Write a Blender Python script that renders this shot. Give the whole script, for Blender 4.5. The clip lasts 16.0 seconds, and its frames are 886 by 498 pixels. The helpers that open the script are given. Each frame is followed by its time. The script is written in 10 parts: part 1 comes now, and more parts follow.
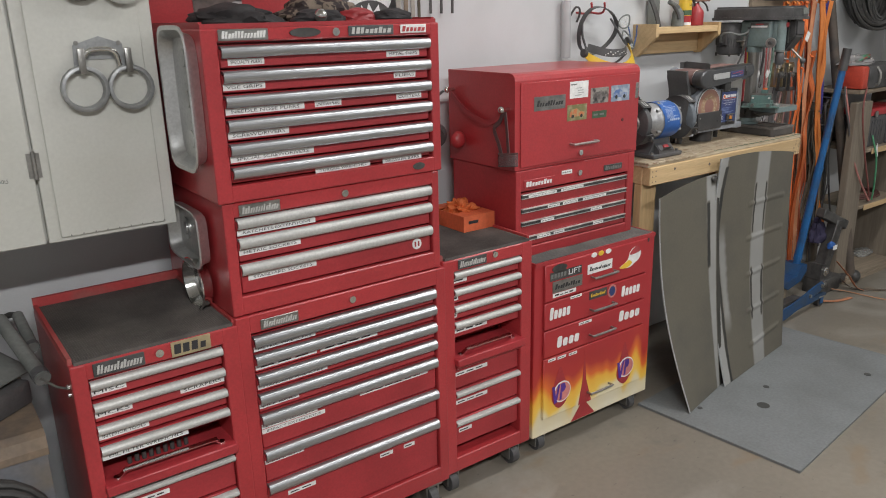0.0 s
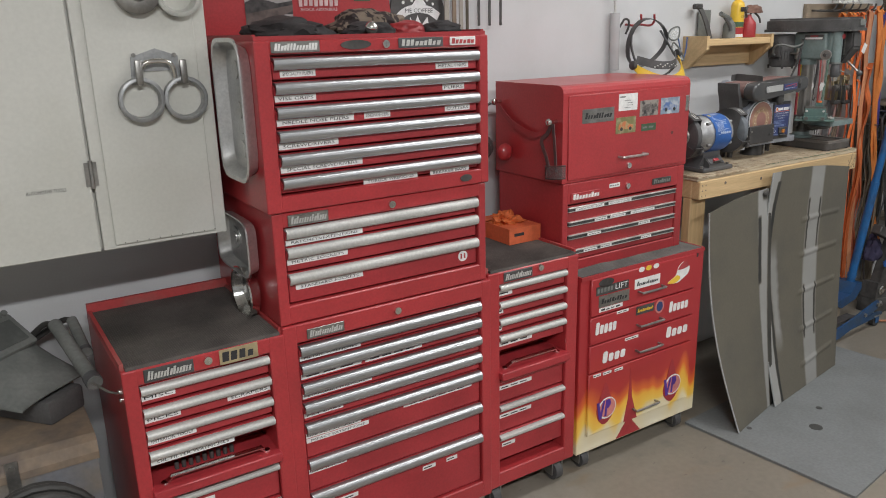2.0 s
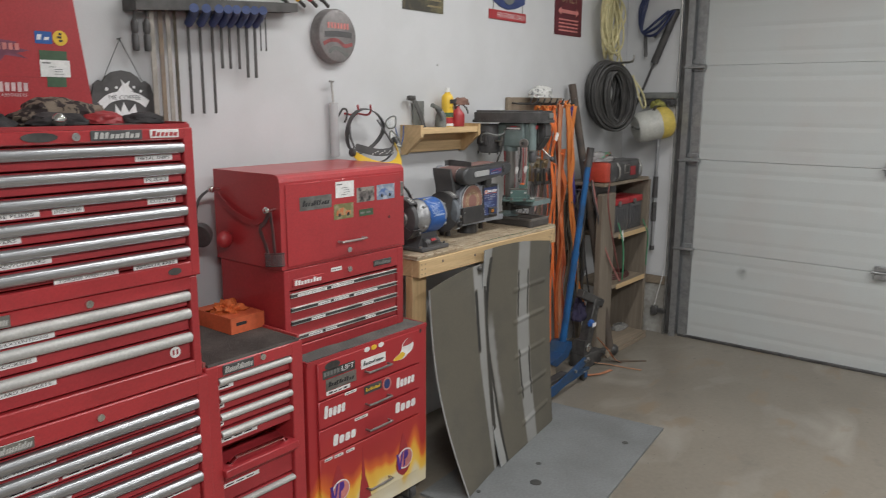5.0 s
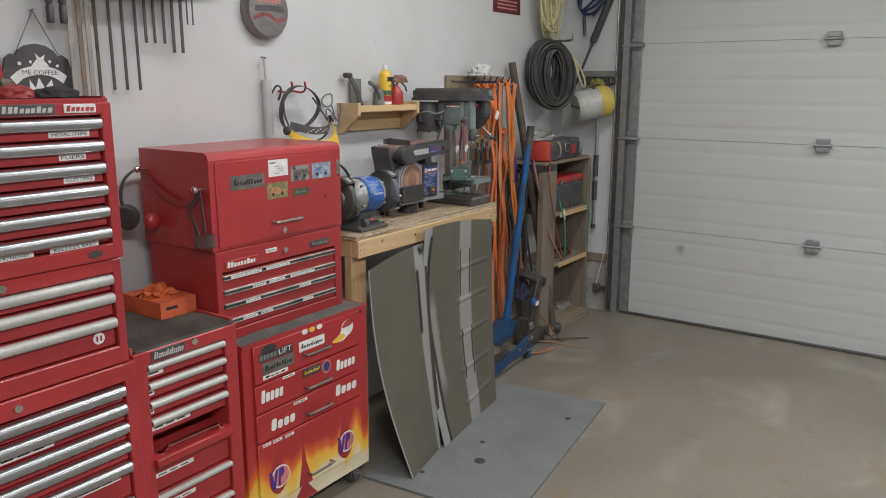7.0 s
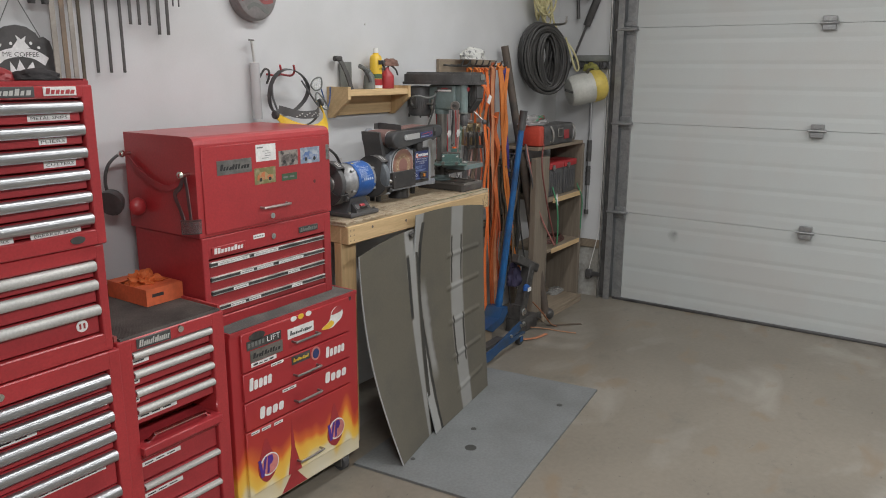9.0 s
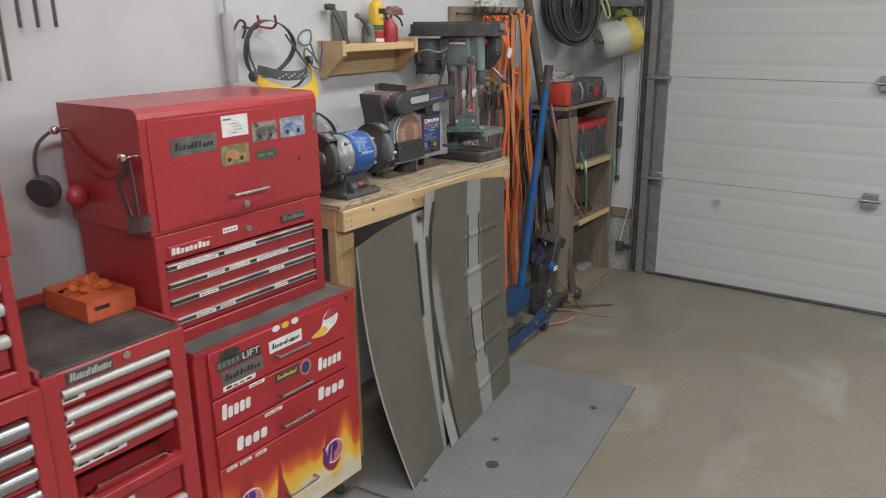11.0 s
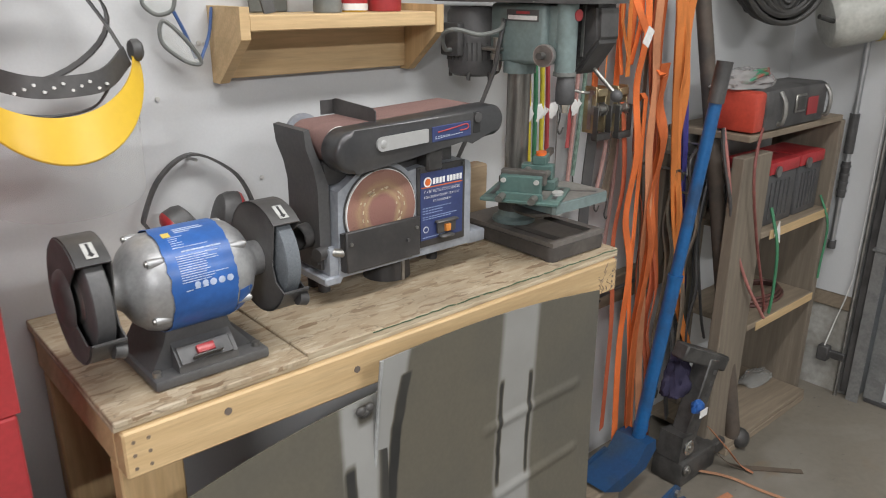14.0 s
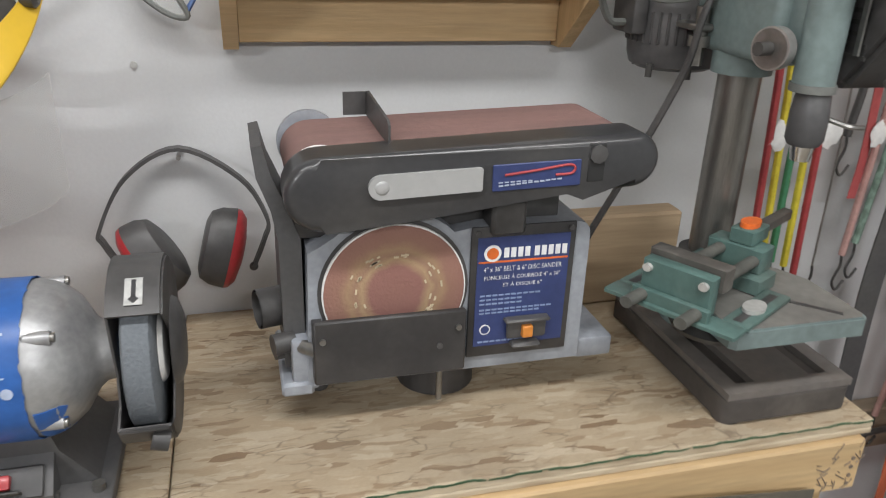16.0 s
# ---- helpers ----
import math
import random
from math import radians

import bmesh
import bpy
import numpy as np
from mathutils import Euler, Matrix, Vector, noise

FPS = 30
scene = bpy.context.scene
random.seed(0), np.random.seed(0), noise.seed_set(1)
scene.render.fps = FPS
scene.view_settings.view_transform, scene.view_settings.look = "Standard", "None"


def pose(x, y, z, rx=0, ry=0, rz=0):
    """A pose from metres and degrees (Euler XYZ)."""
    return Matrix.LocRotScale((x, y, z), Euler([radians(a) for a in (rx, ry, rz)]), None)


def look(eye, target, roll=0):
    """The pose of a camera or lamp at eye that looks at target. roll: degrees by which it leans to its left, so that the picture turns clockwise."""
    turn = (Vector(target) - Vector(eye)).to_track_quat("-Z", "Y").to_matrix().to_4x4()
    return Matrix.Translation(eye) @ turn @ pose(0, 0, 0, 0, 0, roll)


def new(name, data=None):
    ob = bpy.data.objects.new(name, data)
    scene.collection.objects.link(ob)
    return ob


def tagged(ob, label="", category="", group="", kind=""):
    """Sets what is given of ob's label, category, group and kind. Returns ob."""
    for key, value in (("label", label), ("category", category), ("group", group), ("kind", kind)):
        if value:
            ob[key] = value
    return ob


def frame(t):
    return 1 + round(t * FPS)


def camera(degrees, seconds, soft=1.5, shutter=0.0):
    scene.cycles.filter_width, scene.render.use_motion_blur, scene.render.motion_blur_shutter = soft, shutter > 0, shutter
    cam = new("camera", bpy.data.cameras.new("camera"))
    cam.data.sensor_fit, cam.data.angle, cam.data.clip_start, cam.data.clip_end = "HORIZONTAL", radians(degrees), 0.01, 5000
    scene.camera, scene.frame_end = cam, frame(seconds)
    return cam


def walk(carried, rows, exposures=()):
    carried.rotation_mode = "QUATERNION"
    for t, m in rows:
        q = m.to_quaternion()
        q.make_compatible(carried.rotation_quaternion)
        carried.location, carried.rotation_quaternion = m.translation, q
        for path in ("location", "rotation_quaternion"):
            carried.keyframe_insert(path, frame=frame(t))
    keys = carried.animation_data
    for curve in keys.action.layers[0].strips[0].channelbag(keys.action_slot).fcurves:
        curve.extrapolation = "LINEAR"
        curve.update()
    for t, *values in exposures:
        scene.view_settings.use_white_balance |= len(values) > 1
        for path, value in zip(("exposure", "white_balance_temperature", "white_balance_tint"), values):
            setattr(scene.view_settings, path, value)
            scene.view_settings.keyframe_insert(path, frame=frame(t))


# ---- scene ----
cam = camera(60.5, 16.0, 1.0, 0.35)
PATH = [
    (0, (-2.629, -2.234, 1.499), (-1.51, -0.683, 0.913), -1.3),
    (0.5, (-2.646, -2.251, 1.494), (-1.552, -0.678, 0.92), -1.2),
    (1, (-2.641, -2.25, 1.497), (-1.59, -0.644, 0.935), -1.2),
    (1.5, (-2.626, -2.233, 1.504), (-1.588, -0.617, 0.943), -1.2),
    (2, (-2.637, -2.218, 1.499), (-1.6, -0.6, 0.944), -1.4),
    (2.5, (-2.649, -2.237, 1.501), (-1.618, -0.614, 0.952), -1.4),
    (3, (-2.648, -2.248, 1.498), (-1.609, -0.628, 0.952), -1.1),
    (3.5, (-2.658, -2.257, 1.494), (-1.613, -0.643, 0.944), -0.9),
    (4, (-2.641, -2.286, 1.514), (-1.569, -0.692, 0.956), -0.5),
    (4.5, (-2.583, -2.286, 1.548), (-1.213, -0.905, 1.088), 0.8),
    (5, (-2.56, -2.31, 1.555), (-1.03, -1.081, 1.172), 0.3),
    (5.2, (-2.554, -2.32, 1.552), (-0.998, -1.123, 1.173), 0.3),
    (7.5, (-2.506, -2.308, 1.527), (-0.897, -1.2, 1.097), 0.2),
    (8, (-2.499, -2.3, 1.526), (-0.889, -1.199, 1.086), 0.3),
    (8.5, (-2.492, -2.305, 1.524), (-0.883, -1.206, 1.074), 0.3),
    (9, (-2.482, -2.308, 1.526), (-0.874, -1.212, 1.064), 0.3),
    (9.2, (-2.472, -2.309, 1.528), (-0.869, -1.21, 1.06), 0.4),
    (11.3, (-1.896, -1.969, 1.513), (-0.339, -0.859, 0.925), -0.6),
    (11.5, (-1.765, -1.932, 1.517), (-0.206, -0.826, 0.929), -0.2),
    (12, (-1.514, -1.829, 1.523), (0.006, -0.675, 0.925), 0.3),
    (12.5, (-1.283, -1.649, 1.501), (0.228, -0.481, 0.906), 0.6),
    (13, (-1.029, -1.547, 1.491), (0.448, -0.336, 0.898), 1.2),
    (13.5, (-0.749, -1.454, 1.504), (0.569, -0.079, 0.895), 0.9),
    (14, (-0.589, -1.316, 1.483), (0.655, 0.107, 0.828), 0.4),
    (14.5, (-0.438, -1.18, 1.479), (0.745, 0.274, 0.782), 1.3),
    (15, (-0.226, -1.122, 1.477), (0.635, 0.524, 0.735), 1.9),
    (15.5, (-0.053, -1.057, 1.473), (0.522, 0.688, 0.683), -0.5),
    (16, (0.027, -0.973, 1.46), (0.521, 0.798, 0.674), 2.0),
]
walk(cam, [(t, look(eye, target, roll)) for t, eye, target, roll in PATH],
     exposures=((0, 0.16), (4, 0.10), (5.2, 0.04), (7.5, 0.03), (9, 0.03), (11.5, 0.18), (12.5, 0.26), (14, 0.45), (15, 0.40), (16, 0.38)))

# ---- light: ceiling tube fixtures and a dim grey world outside the closed garage ----
world = bpy.data.worlds.new("world")
scene.world = world
world.use_nodes = True
world.node_tree.nodes["Background"].inputs[0].default_value = (0.8, 0.85, 0.9, 1)
world.node_tree.nodes["Background"].inputs[1].default_value = 0.3
TUBES = [(0.05, -1.10, 2.4, 26.0), (-2.75, -3.15, 1.2, 92.0), (0.7, -3.3, 1.2, 45.0)]   # x, y, length, watts
CEIL = 2.75
scene.view_settings.exposure = 0.0


# ---- materials ----
def mat(name, col, rough=0.5, metal=0.0, var=0.12, scale=6.0, fine=90.0, bump=0.05, col2=None, patch=(0.45, 0.62), coat=0.0, rand=0.0,
        stretch=(1, 1, 1), spec=0.5, fine_var=0.06):
    """A painted, metal, wood or stone surface: broad patches of col2 over col, fine grain, relief and uneven gloss."""
    m = bpy.data.materials.new(name)
    m.use_nodes = True
    n, li = m.node_tree.nodes, m.node_tree.links
    p = n["Principled BSDF"]
    p.inputs["Metallic"].default_value = metal
    p.inputs["Specular IOR Level"].default_value = spec
    p.inputs["Coat Weight"].default_value = coat
    p.inputs["Coat Roughness"].default_value = 0.12
    tc, mp = n.new("ShaderNodeTexCoord"), n.new("ShaderNodeMapping")
    mp.inputs["Scale"].default_value = stretch
    li.new(tc.outputs["Object"], mp.inputs[0])
    big, small = n.new("ShaderNodeTexNoise"), n.new("ShaderNodeTexNoise")
    big.inputs["Scale"].default_value, big.inputs["Detail"].default_value = scale, 5
    small.inputs["Scale"].default_value, small.inputs["Detail"].default_value = fine, 3
    li.new(mp.outputs[0], big.inputs["Vector"])
    li.new(mp.outputs[0], small.inputs["Vector"])
    ramp = n.new("ShaderNodeValToRGB")
    ramp.color_ramp.elements[0].position, ramp.color_ramp.elements[1].position = patch
    c2 = col2 or [c * (1 - 2 * var) for c in col]
    ramp.color_ramp.elements[0].color = (*col, 1)
    ramp.color_ramp.elements[1].color = (*c2, 1)
    li.new(big.outputs[0], ramp.inputs[0])
    mr = n.new("ShaderNodeMapRange")
    mr.inputs["From Min"].default_value, mr.inputs["From Max"].default_value = 0.3, 0.7
    mr.inputs["To Min"].default_value, mr.inputs["To Max"].default_value = 1 - fine_var * 2, 1 + fine_var
    li.new(small.outputs[0], mr.inputs["Value"])
    mul = n.new("ShaderNodeMix")
    mul.data_type, mul.blend_type = "RGBA", "MULTIPLY"
    mul.inputs[0].default_value = 1.0
    li.new(ramp.outputs[0], mul.inputs[6])
    li.new(mr.outputs[0], mul.inputs[7])
    last = mul.outputs[2]
    if rand:
        oi, hs = n.new("ShaderNodeObjectInfo"), n.new("ShaderNodeHueSaturation")
        m2 = n.new("ShaderNodeMapRange")
        m2.inputs["To Min"].default_value, m2.inputs["To Max"].default_value = 1 - rand, 1 + rand
        li.new(oi.outputs["Random"], m2.inputs["Value"])
        li.new(m2.outputs[0], hs.inputs["Value"])
        li.new(last, hs.inputs["Color"])
        last = hs.outputs[0]
    li.new(last, p.inputs["Base Color"])
    rr = n.new("ShaderNodeMapRange")
    rr.inputs["To Min"].default_value, rr.inputs["To Max"].default_value = max(0.02, rough * 0.75), min(1, rough * 1.25)
    li.new(big.outputs[0], rr.inputs["Value"])
    li.new(rr.outputs[0], p.inputs["Roughness"])
    if bump:
        b = n.new("ShaderNodeBump")
        b.inputs["Strength"].default_value, b.inputs["Distance"].default_value = bump, 0.004
        li.new(small.outputs[0], b.inputs["Height"])
        li.new(b.outputs[0], p.inputs["Normal"])
    return m


def wood_mat(name, col, dark, axis=0, rough=0.6, rand=0.1, rings=22.0):
    """Sawn timber: wavy grain along one axis, with knots."""
    m = mat(name, col, rough, 0, 0.1, 5, 70, 0.12, rand=rand, stretch=[(0.25 if k == axis else 3.0) for k in range(3)])
    n, li = m.node_tree.nodes, m.node_tree.links
    p = n["Principled BSDF"]
    src = p.inputs["Base Color"].links[0].from_socket
    tc, mp, wv = n.new("ShaderNodeTexCoord"), n.new("ShaderNodeMapping"), n.new("ShaderNodeTexWave")
    mp.inputs["Scale"].default_value = [(0.06 if k == axis else 1.0) for k in range(3)]
    li.new(tc.outputs["Object"], mp.inputs[0])
    li.new(mp.outputs[0], wv.inputs["Vector"])
    wv.wave_type, wv.bands_direction = "BANDS", "DIAGONAL"
    wv.inputs["Scale"].default_value, wv.inputs["Distortion"].default_value, wv.inputs["Detail"].default_value = rings, 5.0, 2.0
    mr = n.new("ShaderNodeMapRange")
    mr.inputs["To Max"].default_value = 0.3
    li.new(wv.outputs[0], mr.inputs["Value"])
    mx = n.new("ShaderNodeMix")
    mx.data_type = "RGBA"
    li.new(mr.outputs[0], mx.inputs[0])
    li.new(src, mx.inputs[6])
    mx.inputs[7].default_value = (*dark, 1)
    li.new(mx.outputs[2], p.inputs["Base Color"])
    return m


RED = mat("red_enamel", (0.41, 0.036, 0.041), 0.36, 0, 0.07, 3, 160, 0.03, coat=0.25)
RED2 = mat("red_enamel_dull", (0.37, 0.034, 0.039), 0.42, 0, 0.1, 4, 140, 0.04, col2=(0.31, 0.032, 0.036))
REDD = mat("red_drawer", (0.39, 0.036, 0.043), 0.38, 0, 0.08, 5, 150, 0.03)
DULLRED = mat("dull_red_rim", (0.42, 0.05, 0.05), 0.6, 0, 0.1, 9, 90, 0.05, col2=(0.32, 0.09, 0.08))
ALU = mat("brushed_aluminium", (0.51, 0.52, 0.535), 0.34, 0.9, 0.06, 4, 200, 0.04, stretch=(0.1, 4, 4), fine_var=0.1)
ALUM = mat("matt_aluminium", (0.56, 0.555, 0.53), 0.5, 0.35, 0.06, 6, 160, 0.04)
CHROME = mat("chrome", (0.75, 0.75, 0.73), 0.14, 1.0, 0.05, 20, 150, 0.0)
STEEL = mat("dull_steel", (0.36, 0.35, 0.33), 0.38, 0.9, 0.15, 18, 150, 0.05)
DSTEEL = mat("dark_steel", (0.085, 0.081, 0.077), 0.5, 0.25, 0.2, 16, 120, 0.06)
ZINC = mat("galvanised_steel", (0.36, 0.365, 0.365), 0.45, 0.6, 0.1, 26, 120, 0.05, col2=(0.30, 0.305, 0.305))
BRASS = mat("worn_brass", (0.44, 0.36, 0.22), 0.36, 0.75, 0.15, 20, 120, 0.04)
BLACK = mat("black_plastic", (0.078, 0.075, 0.074), 0.45, 0, 0.2, 12, 120, 0.05)
CHAR = mat("charcoal_plastic", (0.076, 0.075, 0.077), 0.5, 0, 0.15, 8, 140, 0.08, col2=(0.095, 0.092, 0.090))
RUBBER = mat("dusty_rubber_mat", (0.068, 0.060, 0.055), 0.75, 0, 0.15, 7, 110, 0.12, col2=(0.155, 0.136, 0.122), patch=(0.42, 0.75))
WALLP = mat("white_wall_paint", (0.57, 0.575, 0.58), 0.6, 0, 0.03, 2.2, 220, 0.05, col2=(0.53, 0.535, 0.535), fine_var=0.012)
CEILP = mat("white_ceiling", (0.78, 0.78, 0.76), 0.8, 0, 0.03, 3, 150, 0.06)
CABW = mat("off_white_cabinet_paint", (0.57, 0.565, 0.52), 0.5, 0, 0.03, 3.0, 120, 0.04, col2=(0.53, 0.525, 0.475), fine_var=0.02)
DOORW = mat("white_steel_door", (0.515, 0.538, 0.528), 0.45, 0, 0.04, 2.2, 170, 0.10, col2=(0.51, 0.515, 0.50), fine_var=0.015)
def soft_mark(m, centre, size, col, strength):
    """Adds one soft-edged patch of another colour to a painted surface."""
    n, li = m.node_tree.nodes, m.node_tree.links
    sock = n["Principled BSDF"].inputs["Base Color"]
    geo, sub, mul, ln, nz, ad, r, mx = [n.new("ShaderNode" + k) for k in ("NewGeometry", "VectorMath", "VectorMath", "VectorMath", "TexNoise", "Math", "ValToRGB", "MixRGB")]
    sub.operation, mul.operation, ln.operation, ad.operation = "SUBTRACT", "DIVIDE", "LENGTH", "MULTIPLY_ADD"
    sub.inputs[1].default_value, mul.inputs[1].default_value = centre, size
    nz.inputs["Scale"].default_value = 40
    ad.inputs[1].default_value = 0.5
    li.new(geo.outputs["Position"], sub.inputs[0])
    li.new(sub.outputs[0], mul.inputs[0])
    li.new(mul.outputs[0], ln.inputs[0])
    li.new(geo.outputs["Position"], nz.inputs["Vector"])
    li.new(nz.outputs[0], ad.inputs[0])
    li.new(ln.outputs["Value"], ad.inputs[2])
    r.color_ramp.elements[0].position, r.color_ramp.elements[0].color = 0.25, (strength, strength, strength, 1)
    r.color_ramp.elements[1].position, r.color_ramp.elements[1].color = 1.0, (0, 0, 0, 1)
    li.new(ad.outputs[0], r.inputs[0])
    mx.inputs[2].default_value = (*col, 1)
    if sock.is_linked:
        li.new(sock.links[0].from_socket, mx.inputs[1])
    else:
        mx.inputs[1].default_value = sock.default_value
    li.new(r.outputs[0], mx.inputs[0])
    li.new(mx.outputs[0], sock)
# a grey patch low on the door, darker in its middle
soft_mark(DOORW, (2.315, -0.835, 0.485), (0.2, 0.050, 0.062), (0.22, 0.225, 0.22), 0.75)
soft_mark(DOORW, (2.315, -0.845, 0.50), (0.2, 0.022, 0.024), (0.16, 0.16, 0.16), 0.6)
LABEL = mat("white_label_tape", (0.78, 0.77, 0.75), 0.5, 0, 0.05, 30, 120, 0.0)
INK = mat("black_ink", (0.035, 0.034, 0.036), 0.5, 0, 0.1, 30, 120, 0.0)
WINK = mat("white_ink", (0.78, 0.78, 0.78), 0.5, 0, 0.05, 30, 120, 0.0)
BLUEP = mat("bright_blue_label", (0.028, 0.115, 0.38), 0.35, 0, 0.1, 14, 120, 0.03)
NAVY = mat("navy_blue_plate", (0.038, 0.055, 0.160), 0.4, 0, 0.08, 14, 120, 0.02)
JACKB = mat("blue_jack_paint", (0.012, 0.105, 0.29), 0.42, 0, 0.15, 9, 90, 0.05, col2=(0.02, 0.07, 0.17))
ORANGE = mat("orange_webbing", (0.72, 0.165, 0.04), 0.7, 0, 0.16, 5, 300, 0.2, rand=0.3)
ORBOX = mat("orange_card", (0.66, 0.14, 0.055), 0.55, 0, 0.08, 12, 80, 0.02)
YELLOW = mat("yellow_plastic", (0.76, 0.49, 0.045), 0.33, 0, 0.03, 3, 90, 0.01, fine_var=0.015)
YCORD = mat("yellow_bungee", (0.72, 0.60, 0.05), 0.6, 0, 0.1, 20, 200, 0.1)
GCORD = mat("green_bungee", (0.06, 0.24, 0.12), 0.6, 0, 0.1, 20, 200, 0.1)
RCORD = mat("red_cord", (0.42, 0.055, 0.06), 0.6, 0, 0.1, 20, 200, 0.1)
ROPE = mat("cream_rope", (0.62, 0.56, 0.31), 0.75, 0, 0.1, 20, 250, 0.2)
CAST = mat("grey_casting", (0.32, 0.34, 0.375), 0.45, 0.1, 0.12, 9, 110, 0.08, col2=(0.26, 0.275, 0.30))
TEAL = mat("grey_green_casting", (0.185, 0.240, 0.235), 0.42, 0.05, 0.15, 10, 110, 0.08, col2=(0.16, 0.203, 0.199))
VISE = mat("green_vise_paint", (0.085, 0.150, 0.135), 0.42, 0.0, 0.12, 14, 110, 0.05, col2=(0.105, 0.155, 0.138))
BELT = mat("brown_abrasive", (0.25, 0.145, 0.128), 0.9, 0, 0.1, 9, 320, 0.35, col2=(0.21, 0.125, 0.112), stretch=(0.4, 2, 2))
WHEEL = mat("grey_grinding_wheel", (0.14, 0.155, 0.17), 0.95, 0, 0.1, 15, 300, 0.4)
ALUC = mat("bare_cast_aluminium", (0.42, 0.42, 0.42), 0.4, 0.55, 0.1, 12, 150, 0.08, col2=(0.33, 0.33, 0.335))
GPRIM = mat("grey_primer", (0.33, 0.335, 0.33), 0.6, 0, 0.1, 8, 120, 0.05, col2=(0.25, 0.255, 0.25))
DPRIM = mat("dark_primer_streak", (0.055, 0.055, 0.05), 0.6, 0, 0.1, 8, 120, 0.05)
MATG = mat("grey_floor_board", (0.180, 0.189, 0.189), 0.6, 0, 0.1, 3.5, 90, 0.08, col2=(0.15, 0.156, 0.154), patch=(0.42, 0.7))
PINE = wood_mat("pine_timber", (0.62, 0.44, 0.235), (0.47, 0.31, 0.15), 0)
PINEZ = wood_mat("pine_upright", (0.60, 0.42, 0.22), (0.42, 0.27, 0.12), 2)
OLDW = wood_mat("weathered_board", (0.215, 0.178, 0.135), (0.13, 0.105, 0.08), 2, 0.75)
OLDX = wood_mat("weathered_plank", (0.27, 0.215, 0.155), (0.17, 0.135, 0.095), 0, 0.75)
BROWN = mat("rusty_dusty_steel", (0.24, 0.18, 0.125), 0.7, 0.05, 0.2, 8, 70, 0.1, col2=(0.15, 0.12, 0.10))
GUNM = mat("grey_dusty_plastic", (0.14, 0.147, 0.137), 0.6, 0, 0.15, 8, 100, 0.08, col2=(0.19, 0.195, 0.182))
OLIVE = mat("tan_webbing", (0.10, 0.085, 0.06), 0.8, 0, 0.2, 14, 200, 0.2)
GREEN = mat("green_tape", (0.06, 0.115, 0.06), 0.5, 0, 0.1, 12, 80, 0.03)
VIOLET = mat("violet_ink", (0.09, 0.03, 0.27), 0.45, 0, 0.1, 12, 80, 0.0)
PINKR = mat("pale_red_ink", (0.62, 0.22, 0.20), 0.45, 0, 0.1, 12, 80, 0.0)
CLOTH = mat("black_cloth", (0.045, 0.04, 0.041), 0.85, 0, 0.2, 12, 200, 0.3)
HOSE = mat("black_hose", (0.045, 0.043, 0.04), 0.55, 0, 0.15, 14, 90, 0.05)
PURPLE = mat("blue_violet_webbing", (0.07, 0.06, 0.30), 0.7, 0, 0.1, 9, 250, 0.2)
MILKY = mat("milky_plastic", (0.48, 0.48, 0.44), 0.4, 0, 0.06, 9, 80, 0.02)
GYEL = mat("dusty_yellow_plastic", (0.60, 0.46, 0.10), 0.5, 0, 0.08, 9, 80, 0.03)


def floor_mat():
    m = mat("smooth_concrete", (0.238, 0.210, 0.170), 0.36, 0, 0.1, 0.9, 45, 0.04, col2=(0.168, 0.151, 0.124), patch=(0.35, 0.72), spec=0.4, fine_var=0.035)
    n, li = m.node_tree.nodes, m.node_tree.links
    p = n["Principled BSDF"]
    src = p.inputs["Base Color"].links[0].from_socket
    tc, st = n.new("ShaderNodeTexCoord"), n.new("ShaderNodeTexNoise")
    st.inputs["Scale"].default_value, st.inputs["Detail"].default_value, st.inputs["Roughness"].default_value = 4.5, 6, 0.62
    li.new(tc.outputs["Object"], st.inputs["Vector"])
    r = n.new("ShaderNodeValToRGB")
    r.color_ramp.elements[0].position, r.color_ramp.elements[1].position = 0.60, 0.70
    r.color_ramp.elements[1].color = (0.75, 0.75, 0.75, 1)
    li.new(st.outputs[0], r.inputs[0])
    mx = n.new("ShaderNodeMix")
    mx.data_type = "RGBA"
    li.new(r.outputs[0], mx.inputs[0])
    li.new(src, mx.inputs[6])
    mx.inputs[7].default_value = (0.155, 0.142, 0.12, 1)
    # pale scuffs, small dark spots
    last = mx.outputs[2]
    for sc, det, lo, hi, col, rot in ((1.7, 8, 0.56, 0.74, (0.36, 0.34, 0.30, 1), 0.4), (26.0, 2, 0.70, 0.76, (0.09, 0.08, 0.07, 1), 0.0), (3.1, 9, 0.60, 0.68, (0.22, 0.165, 0.11, 1), 1.0)):
        a, rr, m2, mp = n.new("ShaderNodeTexNoise"), n.new("ShaderNodeMapRange"), n.new("ShaderNodeMix"), n.new("ShaderNodeMapping")
        mp.inputs["Rotation"].default_value = (0, 0, rot)
        mp.inputs["Scale"].default_value = (1, 1.8, 1)
        a.inputs["Scale"].default_value, a.inputs["Detail"].default_value, a.inputs["Distortion"].default_value = sc, det, 0.6
        li.new(tc.outputs["Object"], mp.inputs[0])
        li.new(mp.outputs[0], a.inputs["Vector"])
        rr.inputs["From Min"].default_value, rr.inputs["From Max"].default_value, rr.inputs["To Max"].default_value = lo, hi, 0.6
        li.new(a.outputs[0], rr.inputs["Value"])
        m2.data_type = "RGBA"
        li.new(rr.outputs[0], m2.inputs[0])
        li.new(last, m2.inputs[6])
        m2.inputs[7].default_value = col
        last = m2.outputs[2]
    li.new(last, p.inputs["Base Color"])
    return m


